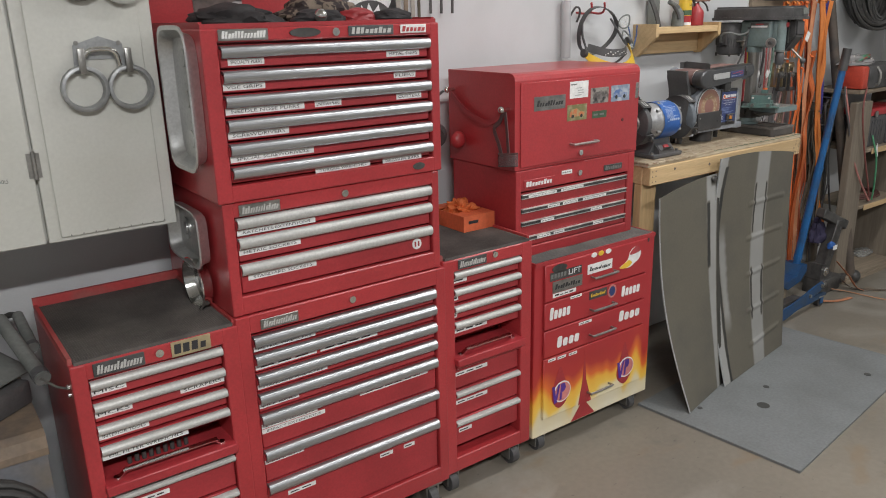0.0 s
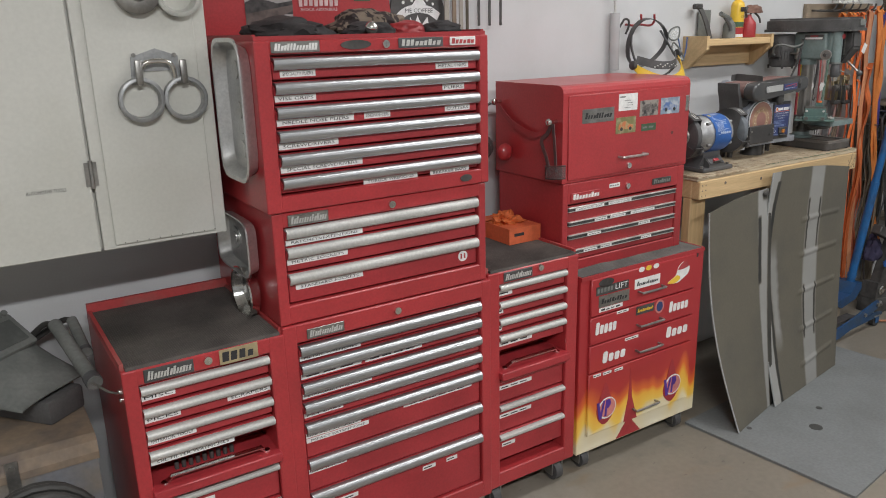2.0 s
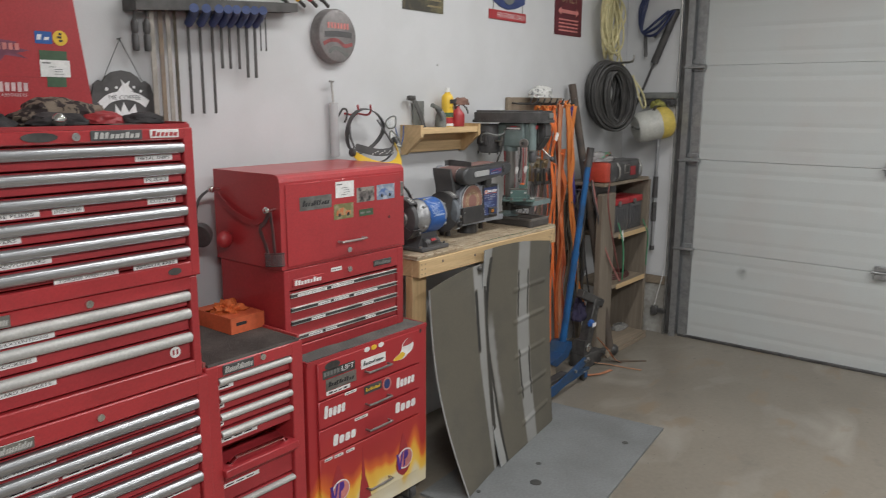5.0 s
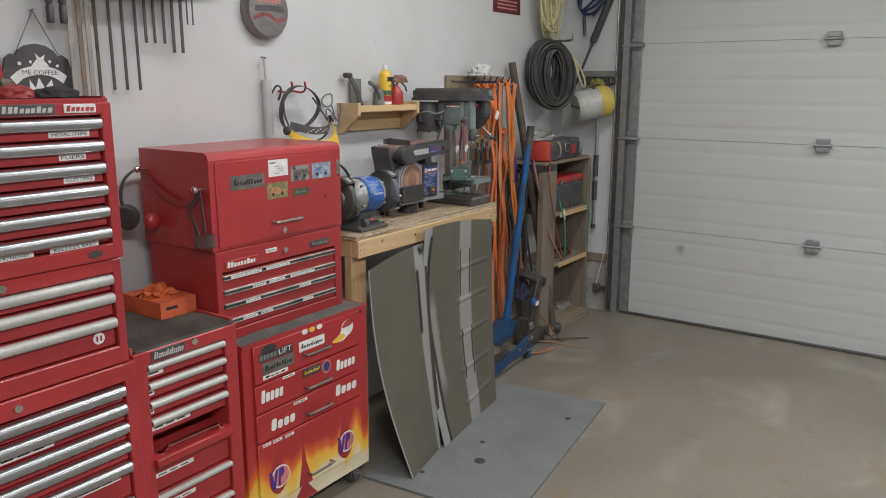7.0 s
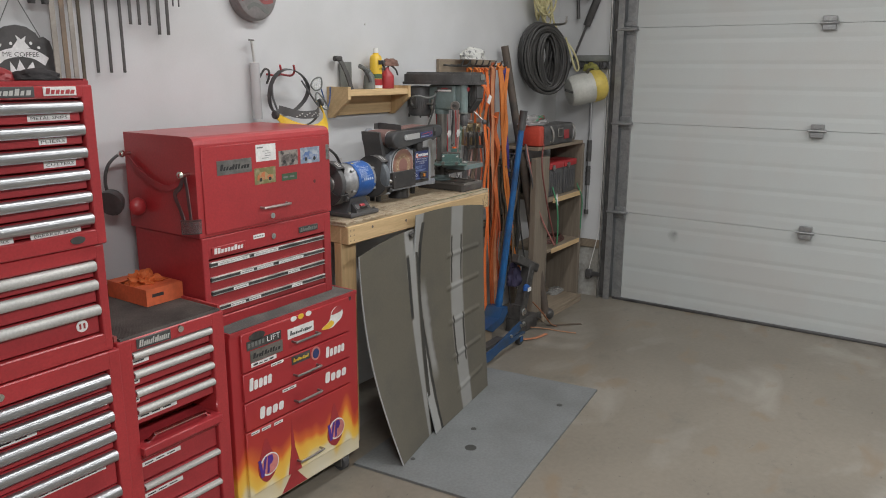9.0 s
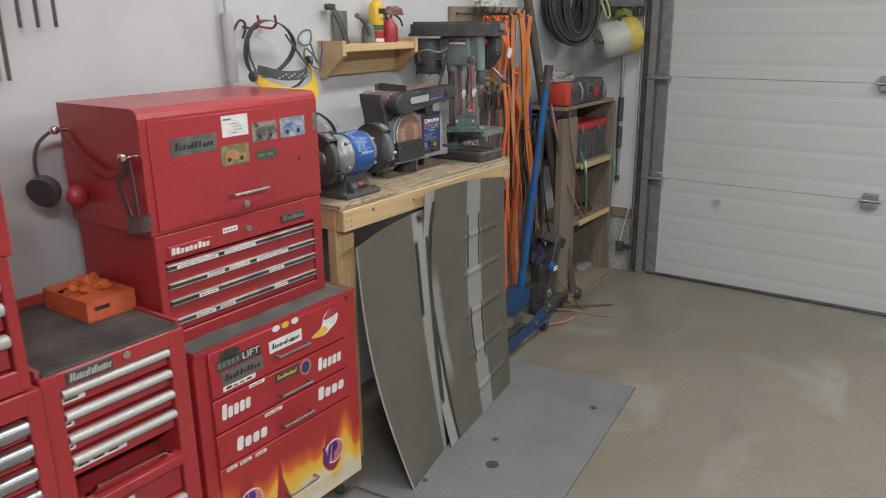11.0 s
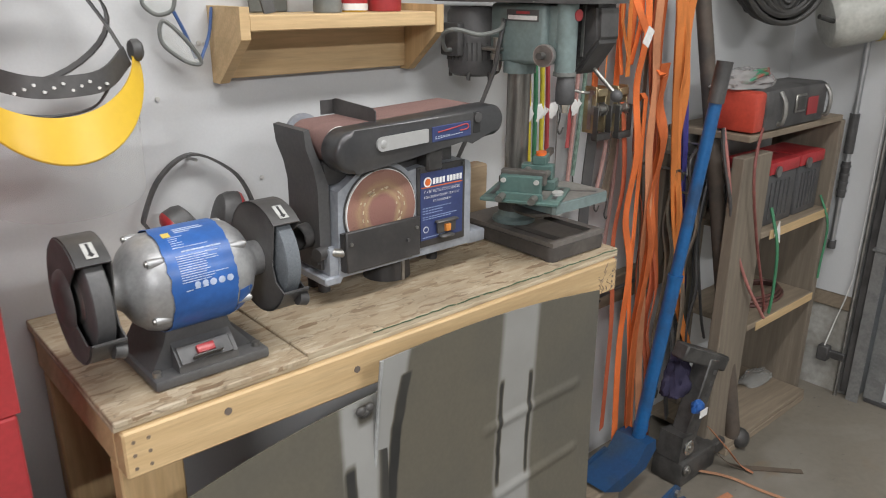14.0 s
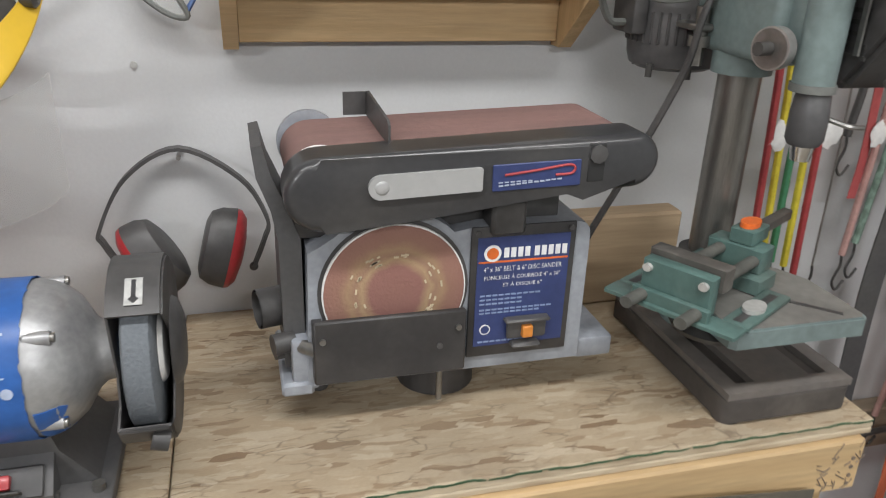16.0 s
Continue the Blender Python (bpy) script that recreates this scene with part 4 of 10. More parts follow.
# magnetic dishes on the side of the stack
TRAYM = mat("bright_tray_steel", (0.62, 0.62, 0.61), 0.32, 0.85, 0.1, 9, 140, 0.04, col2=(0.52, 0.52, 0.51))
def dish(name, yc, zc, sy, sz, depth, m, label, magnets, lean=0.0):
    """A magnetic parts tray, hung on the side panel with its open face outward."""
    th = thing(name, label, "parts tray", (SX0 - 0.004, yc, zc - sz / 2))
    t = N()
    n = 48
    rings = []
    def outline(k, s, rr):
        a = 2 * math.pi * k / n
        c, d = math.cos(a), math.sin(a)
        p = 2 / 0.32
        r = (abs(c) ** p + abs(d) ** p) ** (-1 / p) if rr else 1.0
        return yc + c * r * sy / 2 * s, zc + d * r * sz / 2 * s
    rect = magnets > 0
    prof = [(0.86, 0.001), (0.88, 0.004), (0.93, depth * 0.7), (0.97, depth), (1.03, depth + 0.001), (1.03, depth - 0.003), (0.99, depth - 0.003), (0.95, depth * 0.6), (0.90, 0.0)]
    for s, d in [(0.0001, 0.001)] + prof + [(0.0001, 0.0)]:
        rings.append([t.verts.new((SX0 - 0.005 - d, *outline(k, s, rect))) for k in range(n)])
    for a, c in zip(rings, rings[1:]):
        for k in range(n):
            t.faces.new((a[k], a[(k + 1) % n], c[(k + 1) % n], c[k]))
    bmesh.ops.remove_doubles(t, verts=t.verts, dist=0.0002)
    part("tray", t, m, th)
    for k in range(max(1, magnets)):
        z = zc + (k - (max(1, magnets) - 1) / 2) * (sz * 0.29) if sz > sy else zc
        y = yc if sz > sy else yc + (k - (max(1, magnets) - 1) / 2) * sy * 0.4
        r = min(sy, sz) * 0.2
        q = cyl(N(), (SX0 - 0.006, y, z), (SX0 - 0.010, y, z), r, seg=24)
        cyl(q, (SX0 - 0.010, y, z), (SX0 - 0.013, y, z), r * 0.55, seg=24)
        part("magnet", q, TRAYM, th, "round magnet")
    return th

dish("parts_tray", -0.435, 1.335, 0.19, 0.32, 0.03, TRAYM, "long dull steel magnetic parts tray on the chest side", 3)
dish("parts_tray", -0.345, 0.995, 0.24, 0.145, 0.03, TRAYM, "wide dull steel magnetic parts tray on the chest side", 2)
dish("parts_dish", -0.375, 0.868, 0.15, 0.135, 0.028, CHROME, "round polished magnetic parts dish on the cabinet side", 0)

# ---- low side cabinets, either side of the stack ----
def side_cabinet(x0, x1, yf, yb, top, ox0, ox1, hs, tray, label, labs, dark_slot):
    """A narrow roll cabinet: four thin drawers, a tray with a bow handle, deep drawers below."""
    c = thing("side_cabinet", label, "tool cabinet", ((x0 + x1) / 2, (yf + yb) / 2, 0.0))
    shell(c, x0, x1, yf, yb, 0.09, top - 0.012, ox0, ox1, 0.14, top - 0.052, RED, 0.12)
    t = box(N(), x0 + 0.001, yb - 0.012, top - 0.012, x1 - 0.001, yb - 0.001, top + 0.02)
    box(t, x0 + 0.001, yf + 0.014, top - 0.012, x0 + 0.010, yb - 0.012, top + 0.003)
    box(t, x1 - 0.010, yf + 0.014, top - 0.012, x1 - 0.001, yb - 0.012, top + 0.003)
    # rim in a rougher red with greyer patches than the body
    part("rim", t, DULLRED, c, "dull red rim", smooth=False)
    pts = [(x0 + 0.011, top - 0.012)]
    n = int((x1 - x0 - 0.03) / 0.0052)
    for k in range(n):
        x = x0 + 0.014 + k * 0.0052
        pts += [(x, top - 0.0042), (x + 0.0014, top - 0.0025), (x + 0.0028, top - 0.0042)]
    pts = [pts[0], (x0 + 0.011, top - 0.0042)] + pts[1:] + [(x1 - 0.011, top - 0.0042), (x1 - 0.011, top - 0.012)]
    t = prism(N(), pts, "y", yf + 0.003, yb - 0.013)
    part("top_mat", t, RUBBER, c, "dusty ribbed black rubber mat", smooth=False)
    # inside of the tray bay
    for k, hz in enumerate(hs[:4]):
        nxt = hs[k + 1] if k < 3 else tray + 0.055
        zb = nxt + 0.018 if k < 3 else tray + 0.06
        drawer(c, ox0, ox1, hz + 0.013, zb, yf + 0.012, hz, 0.02, 0.018, ALUM, labels=[(a, e, s, hz - 0.0265, 0.015) for a, e, s in labs.get(k, [])])
    d = part("tray_drawer", box(N(), ox0 - 0.004, yf - 0.020, tray - 0.026, ox1 + 0.004, yf + 0.11, tray, 0.003), REDD, c, "open tray drawer")
    pts = curve_pts([(ox0 + 0.03, yf + 0.012, tray), (ox0 + 0.045, yf + 0.004, tray + 0.016), (ox0 + 0.06, yf - 0.002, tray + 0.022), (ox1 - 0.06, yf - 0.002, tray + 0.022), (ox1 - 0.045, yf + 0.004, tray + 0.016), (ox1 - 0.03, yf + 0.012, tray)], 5)
    h = band(N(), pts, 0.011, 0.004, (0, 1, 0.3))
    for xx in (ox0 + 0.028, ox1 - 0.028):
        cyl(h, (xx, yf + 0.012, tray), (xx, yf + 0.012, tray + 0.004), 0.009, seg=14)
    part("handle", h, CHROME, d, "chrome bow handle")
    low = hs[4:]
    ends = low[1:] + [0.14]
    for k, hz in enumerate(low):
        drawer(c, ox0, ox1, hz + 0.014, ends[k] + (0.018 if k < len(low) - 1 else (0.035 if dark_slot else 0.004)), yf + 0.012, hz, 0.017, 0.018, REDD if (k == 0 and dark_slot) else ALUM,
               labels=[(a, e, s, hz - 0.036, 0.013) for a, e, s in labs.get(4 + k, [])])
    for x in (x0 + 0.045, x1 - 0.045):
        for y in (yf + 0.05, yb - 0.05):
            caster(c, x, y, 0.034)
    return c

lcab = side_cabinet(-2.422, -2.042, SF, -0.10, 0.802, -2.388, -2.083, [0.732, 0.676, 0.620, 0.567, 0.437, 0.335, 0.235], 0.487,
                    "low red steel side cabinet with ribbed rubber top", {0: [(0.0, 0.25, "MISC")], 1: [(0.0, 0.27, "PICKS"), (0.64, 1.0, "SCRAPERS")], 2: [(0.0, 0.37, "INTERIOR TOOLS")], 3: [(0.0, 0.66, "OIL FILTER WRENCHES")], 4: [(0.1, 0.45, "#4")]}, False)
badge(lcab, -2.376, -2.265, 0.754, 0.786, SF, BLACK, 12, ALUM, "black and silver emblem with plain bars")
lock(lcab, -2.232, 0.772, SF)
badge(lcab, -2.205, -2.112, 0.752, 0.789, SF, mat("faded_gold_foil", (0.42, 0.34, 0.2), 0.4, 0.2, 0.1, 20, 90, 0.02), 4, INK, "gold sticker with plain black bars", 0.1, 0.0005)
for z in (0.735, 0.715):
    t = cyl(N(), (-2.422, -0.515, z), (-2.428, -0.515, z), 0.006, seg=12)
    part("screw", t, CHROME, lcab)
for k in range(9):
    t = cyl(N(), (-2.32 + k * 0.017, SF + 0.06, 0.487), (-2.32 + k * 0.017, SF + 0.06, 0.506), 0.0055, seg=10)
    solo("socket", t, DSTEEL, "small dark steel socket standing in the tray drawer", "socket", (-2.32 + k * 0.017, SF + 0.06, 0.487), group="sockets in the tray")

NF = -0.52
ncab = side_cabinet(-1.387, -1.033, NF, -0.08, 0.822, -1.345, -1.078, [0.757, 0.702, 0.647, 0.594, 0.458, 0.360, 0.258], 0.492,
                    "low red steel side cabinet beside the stack", {0: [(0.0, 0.2, "#1")], 1: [(0.0, 0.07, "#1")], 2: [(0.0, 0.05, "#1")], 3: [(0.0, 0.5, "#3")], 4: [(0.0, 0.5, "#3")], 5: [(0.0, 0.5, "#3")], 6: [(0.05, 0.25, "#1")]}, True)
badge(ncab, -1.332, -1.222, 0.776, 0.806, NF, BLACK, 12, ALUM, "black and silver emblem with plain bars")
lock(ncab, -1.19, 0.796, NF)

# glove box on the side cabinet
gb = thing("glove_box", "open orange cardboard box of disposable gloves", "glove box", (-1.09, -0.24, 0.8195))
x0, x1, y0, y1, z0, z1 = -1.165, -1.035, -0.335, -0.135, 0.8195, 0.872
for nm, b in (("carton_side", (x0, y0, z0 + 0.003, x1, y0 + 0.003, z1)), ("carton_side", (x0, y1 - 0.003, z0 + 0.003, x1, y1, z1)),
              ("carton_end", (x0, y0 + 0.003, z0 + 0.003, x0 + 0.003, y1 - 0.003, z1)), ("carton_end", (x1 - 0.003, y0 + 0.003, z0 + 0.003, x1, y1 - 0.003, z1)),
              ("carton_base", (x0, y0, z0, x1, y1, z0 + 0.003)),
              ("flap", (x0 + 0.003, y0 + 0.003, z1 - 0.003, x1 - 0.003, y0 + 0.06, z1)), ("flap", (x0 + 0.003, y1 - 0.05, z1 - 0.003, x1 - 0.003, y1 - 0.003, z1))):
    part(nm, box(N(), *b), ORBOX, gb, smooth=False)
part("print", box(N(), x0 + 0.02, y0 - 0.0008, 0.845, x0 + 0.06, y0, 0.855), INK, gb, "dark printed bar", smooth=False)
part("label", box(N(), x1, y0 + 0.02, 0.83, x1 + 0.0008, y0 + 0.07, 0.86), LABEL, gb, "white end label", smooth=False)
t = N()
bmesh.ops.create_icosphere(t, subdivisions=4, radius=1.0)
for v in t.verts:
    k = 1 + 0.55 * noise.noise(v.co * 2.3) + 0.35 * noise.noise(v.co * 6.0)
    v.co = Vector((-1.10 + v.co.x * k * 0.045, -0.235 + v.co.y * k * 0.05, max(0.868 + v.co.z * k * 0.032, 0.86)))
part("glove", t, ORANGE, gb, "crumpled orange disposable gloves")

# ---- flame-painted roll cabinet ----
FF = -0.50
FX0, FX1 = -1.005, -0.398
fc = thing("flame_cabinet", "red roll cabinet painted with flames and covered in stickers", "tool cabinet", (-0.70, -0.27, 0.0))
t = box(N(), FX0, FF + 0.006, 0.062, FX1, -0.05, 0.697, 0.004, 2)
part("body", t, FLAME, fc, smooth=False)
zz = [(0.69, 0.562), (0.557, 0.462), (0.457, 0.36), (0.355, 0.128)]
fd = []
for k, (a, c) in enumerate(zz):
    d = part("drawer" if k < 3 else "door", box(N(), -0.965, FF - 0.004, c, -0.449, FF + 0.0055, a, 0.0025), FLAME, fc)
    hz = {0: 0.607, 1: 0.487, 2: 0.392, 3: 0.168}[k]
    h = tube(N(), curve_pts([(-0.745, FF - 0.004, hz), (-0.745, FF - 0.022, hz), (-0.735, FF - 0.026, hz), (-0.64, FF - 0.026, hz), (-0.63, FF - 0.022, hz), (-0.63, FF - 0.004, hz)], 4), 0.0042)
    part("handle", h, STEEL, d, "small steel bow handle")
    fd.append(d)
t = box(N(), FX0 + 0.001, FF + 0.002, 0.69, FX1 - 0.001, FF + 0.008, 0.703)
box(t, FX0 + 0.001, FF + 0.008, 0.69, FX0 + 0.007, -0.05, 0.703)
box(t, FX1 - 0.007, FF + 0.008, 0.69, FX1 - 0.001, -0.05, 0.703)
part("rim", t, RED2, fc, smooth=False)
t = N()
def rip(u, v):
    x, y = FX0 + 0.008 + u * (FX1 - FX0 - 0.016), FF + 0.010 + v * 0.12
    return x, y, 0.7015 + 0.0024 * math.sin(y * 640 + 6 * noise.noise(Vector((x * 5, y * 5, 0)))) + 0.003 * noise.noise(Vector((x * 9, y * 14, 2)))
sheet(t, rip, 60, 96, 0.003)
part("top_mat", t, RUBBER, fc, "rippled dusty rubber mat")
for x in (FX0 + 0.06, FX1 - 0.06):
    for y in (FF + 0.05, -0.10):
        caster(fc, x, y, 0.03)
SY = FF - 0.0045

def blob(parent, pts, m, y, label, name="sticker", th=0.0006, holes=()):
    """A flat decal with a smooth outline, given as (x, z) points."""
    c = [(p.x, p.z) for p in curve_pts([(x, 0, z) for x, z in pts], 6, True)]
    return part(name, prism(N(), c, "y", y - th, y), m, parent, label, smooth=False)

# red drops and spire of the flame painting
RD = RED2
blob(fd[3], [(-0.885, 0.152), (-0.915, 0.175), (-0.925, 0.215), (-0.91, 0.26), (-0.885, 0.31), (-0.862, 0.26), (-0.842, 0.215), (-0.85, 0.175)], RD, SY, "red drop of the flame painting", "flame_drop", 0.0003)
blob(fd[3], [(-0.545, 0.140), (-0.58, 0.165), (-0.588, 0.2), (-0.57, 0.25), (-0.548, 0.31), (-0.525, 0.25), (-0.505, 0.2), (-0.512, 0.165)], RD, SY, "red drop of the flame painting", "flame_drop", 0.0003)
t = prism(N(), [(-0.79, 0.129), (-0.722, 0.129), (-0.752, 0.22), (-0.765, 0.34), (-0.772, 0.22)], "y", SY - 0.0003, SY)
part("flame_spire", t, RD, fd[3], smooth=False)
t = prism(N(), [(-0.815, 0.066), (-0.69, 0.066), (-0.74, 0.124), (-0.765, 0.124)], "y", FF + 0.0052, FF + 0.0058)
part("flame_spire", t, RD, fc, smooth=False)
# stickers
def oval(parent, x, z, rx, rz, m, label, y=SY, th=0.0008):
    t = cyl(N(), (0, y, 0), (0, y - th, 0), 1.0, seg=28)
    t.transform(Matrix.Translation((x, 0, z)) @ Matrix.Diagonal((rx, 1, rz, 1)))
    return part("sticker", t, m, parent, label, smooth=False)

for x, z in ((-0.883, 0.212), (-0.545, 0.205)):
    oval(fd[3], x + 0.008, z, 0.043, 0.040, LABEL, "white oval sticker rim", th=0.0006)
    oval(fd[3], x + 0.010, z, 0.038, 0.035, PINKR, "pale red oval sticker", th=0.0009)
    t = prism(N(), [(x - 0.042, z + 0.03), (x - 0.030, z + 0.03), (x - 0.022, z - 0.012), (x - 0.012, z + 0.032), (x - 0.002, z + 0.032), (x - 0.018, z - 0.036), (x - 0.030, z - 0.036)], "y", SY - 0.0015, SY - 0.0009)
    prism(t, [(x + 0.002, z + 0.032), (x + 0.022, z + 0.03), (x + 0.026, z + 0.012), (x + 0.018, z + 0.0), (x + 0.008, z - 0.002), (x + 0.006, z - 0.03), (x - 0.004, z - 0.03)], "y", SY - 0.0015, SY - 0.0009)
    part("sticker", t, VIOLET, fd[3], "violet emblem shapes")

def glyphs(parent, x0, x1, z0, z1, n, m, label, y=SY, seed=0, slant=0.2, outline=None):
    """A word emblem drawn as plain rounded blocks."""
    rnd = random.Random(seed)
    t = N()
    w, h = (x1 - x0) / n, z1 - z0
    if outline:
        prism(t, [(x0 - 0.004, z0 - 0.004), (x1 + 0.002, z0 - 0.002), (x1 + 0.005, z1 + 0.003), (x0 - 0.002, z1 + 0.004)], "y", y - 0.0005, y, mi=1)
    for k in range(n):
        hh = h * (1.0 if k == 0 else 0.72)
        a, c, q = x0 + w * (k + 0.08), x0 + w * (k + 0.86), slant * 0.4 * hh
        e = min(c - a, hh) * 0.22
        prism(t, [(a + e, z0), (c - e, z0), (c, z0 + e), (c + q, z0 + hh - e), (c + q - e, z0 + hh), (a + q + e, z0 + hh), (a + q, z0 + hh - e), (a, z0 + e)], "y", y - 0.0009, y - (0.0005 if outline else 0))
    return part("sticker", t, [m, outline or m], parent, label, smooth=False)

glyphs(fd[2], -0.908, -0.795, 0.385, 0.425, 4, LABEL, "white word emblem as plain blocks", seed=2)
glyphs(fd[2], -0.593, -0.475, 0.400, 0.440, 4, LABEL, "white word emblem as plain blocks", seed=2)
glyphs(fd[1], -0.945, -0.845, 0.495, 0.538, 5, LABEL, "white emblem with ragged blocks", seed=5)
glyphs(fd[1], -0.585, -0.482, 0.495, 0.535, 5, LABEL, "white emblem with ragged blocks", seed=5)
plate_label(fd[1], -0.752, -0.662, 0.522, 0.552, SY + 0.0005, "", "sticker", "black and yellow sticker with plain bars", 5, plate=BLACK, ink=YELLOW)
oval(fd[1], -0.634, 0.53, 0.023, 0.025, PINKR, "round blue and pink sticker", th=0.0006)
oval(fd[1], -0.634, 0.53, 0.016, 0.018, NAVY, "round blue and pink sticker", th=0.0009)
plate_label(fd[0], -0.765, -0.64, 0.618, 0.653, SY + 0.0005, "", "sticker", "white rounded sticker with black bars", 6, plate=LABEL, ink=INK)
oval(fd[0], -0.90, 0.672, 0.035, 0.014, DSTEEL, "dark oval sticker", th=0.0006)
t = box(N(), -0.945, SY - 0.0006, 0.632, -0.795, SY, 0.662)
letters(t, "LIFT", 0.058, 0.018, (-0.858, SY - 0.0008, 0.640))
for k in range(5):
    box(t, -0.94 + 0.015 * k, SY - 0.0009, 0.640, -0.930 + 0.015 * k, SY - 0.0006, 0.655, mi=2)
part("sticker", t, [DSTEEL, WINK, GUNM], fd[0], "dark sticker with white lettering", smooth=False)
plate_label(fd[0], -0.932, -0.79, 0.588, 0.628, SY + 0.0005, "", "sticker", "silver sticker with dark bars", 5, plate=STEEL, ink=INK)
plate_label(fd[0], -0.93, -0.82, 0.572, 0.586, SY + 0.0005, "", "sticker", "white label", 2)
blob(fd[0], [(-0.60, 0.608), (-0.56, 0.628), (-0.545, 0.66), (-0.515, 0.672), (-0.488, 0.65), (-0.495, 0.625), (-0.52, 0.612), (-0.55, 0.600)], LABEL, SY, "white red and yellow emblem")
blob(fd[0], [(-0.60, 0.607), (-0.57, 0.622), (-0.55, 0.628), (-0.535, 0.615), (-0.56, 0.602)], YELLOW, SY - 0.0006, "white red and yellow emblem")
blob(fd[0], [(-0.548, 0.648), (-0.53, 0.668), (-0.505, 0.672), (-0.492, 0.655), (-0.51, 0.648)], RCORD, SY - 0.0006, "white red and yellow emblem")
for x, m in ((-0.735, LABEL), (-0.700, YELLOW), (-0.663, LABEL)):
    oval(fc, x, 0.684, 0.014, 0.009, m, "small oval sticker", y=FF - 0.0045)
for d, x0, x1, z0 in ((fd[1], -0.845, -0.79, 0.548), (fd[2], -0.80, -0.735, 0.440), (fd[3], -0.945, -0.91, 0.342), (fd[3], -0.90, -0.86, 0.340), (fd[3], -0.845, -0.805, 0.338)):
    plate_label(d, x0, x1, z0, z0 + 0.010, SY + 0.0005, "", bars=2)
t = glyphs(fc, -0.475, -0.428, 0.672, 0.692, 4, INK, "black scribble", y=FF + 0.006, seed=8)

# ---- chest on the flame cabinet: drawers below, drop front above ----
CF = -0.375
CX0, CX1 = -0.985, -0.388
ch = thing("machinist_chest", "red four-drawer chest on the flame-painted cabinet", "tool chest", (-0.69, -0.2, 0.704))
shell(ch, CX0 + 0.006, CX1 - 0.004, CF, -0.03, 0.704, 1.006, CX0 + 0.03, CX1 - 0.04, 0.742, 0.935, RED2, 0.04)
zl = [0.922, 0.874, 0.829, 0.776]
PALELIP = mat("worn_pale_lip", (0.55, 0.53, 0.5), 0.4, 0.4, 0.2, 12, 120, 0.02)
LS = {0: [(0.05, 0.3, "DAMAGED STUD NUT REMOVER"), (0.34, 0.55, "DAMAGED BOLT REMOVERS")], 1: [(0.22, 0.33, ""), (0.36, 0.5, "BOLT EXTRACTOR"), (0.55, 0.78, "DAMAGED SCREW EXTRACTOR")], 2: [(0.16, 0.28, ""), (0.63, 0.74, "")], 3: [(0.13, 0.25, ""), (0.28, 0.38, ""), (0.66, 0.76, "")]}
for k, hz in enumerate(zl):
    zb = zl[k + 1] + 0.006 if k < 3 else 0.744
    d = part("drawer", box(N(), CX0 + 0.032, CF + 0.006, zb, CX1 - 0.042, CF + 0.03, hz + 0.006, 0.0015), RED2, ch)
    t = box(N(), CX0 + 0.033, CF - 0.004, hz - 0.0012, CX1 - 0.043, CF + 0.0065, hz + 0.0025, 0.001)
    box(t, CX0 + 0.033, CF - 0.003, hz - 0.0125, CX1 - 0.043, CF + 0.0065, hz - 0.0108)
    part("lip", t, PALELIP, d, "pale worn metal drawer lip", smooth=False)
    part("channel", box(N(), CX0 + 0.033, CF + 0.001, hz - 0.0107, CX1 - 0.043, CF + 0.0058, hz - 0.0013), BLACK, d, "black finger channel", smooth=False)
    for a, c, words in LS[k]:
        w = CX1 - CX0 - 0.075
        plate_label(d, CX0 + 0.033 + a * w, CX0 + 0.033 + c * w, hz - 0.0107, hz - 0.0012, CF - 0.0042, words, bars=0 if words else 4, ink=GUNM)
lock(ch, -0.683, 0.965, CF)
badge(ch, -0.945, -0.807, 0.944, 0.972, CF, RED2, 8, LABEL, "cream emblem blocks on red", 0.1)
badge(ch, -0.56, -0.463, 0.952, 0.974, CF, DSTEEL, 8, GUNM, "dark metal emblem with plain bars")
plate_label(ch, -0.77, -0.72, 0.968, 0.982, CF, "", bars=4, ink=GUNM)

up = thing("drop_front_chest", "red steel chest with closed drop front, lightly dusty top", "tool chest", (-0.69, -0.2, 1.008))
t = N()
prof = [(CF, 1.008), (CF, 1.292), (CF + 0.004, 1.304), (CF + 0.012, 1.312), (CF + 0.026, 1.316), (-0.02, 1.316), (-0.02, 1.008)]
prism(t, prof, "x", CX0, CX1)
part("body", t, RED, up, smooth=False)
dr = part("door", box(N(), CX0 + 0.022, CF - 0.004, 1.016, CX1 - 0.022, CF - 0.0003, 1.285, 0.0015), RED, up, "closed drop-front door")
h = tube(N(), curve_pts([(-0.735, CF - 0.004, 1.07), (-0.735, CF - 0.022, 1.07), (-0.725, CF - 0.026, 1.07), (-0.628, CF - 0.026, 1.07), (-0.618, CF - 0.022, 1.07), (-0.618, CF - 0.004, 1.07)], 4), 0.0045)
part("handle", h, mat("dull_bow_handle", (0.42, 0.36, 0.34), 0.35, 0.7, 0.1, 20, 120, 0.03), dr, "dull metal bow handle")
lock(up, -0.686, 1.036, CF - 0.004)
CY = CF - 0.0042
plate_label(dr, -0.907, -0.765, 1.193, 1.238, CY, "", "sticker", "silver sticker with dark bars", 5, plate=STEEL, ink=INK)
plate_label(dr, -0.745, -0.657, 1.221, 1.276, CY, "", "card", "white business card", 4, plate=LABEL, ink=GUNM)
REDDOT = mat("dark_red_spot", (0.12, 0.03, 0.03), 0.6, 0, 0.2, 40, 90, 0.05)
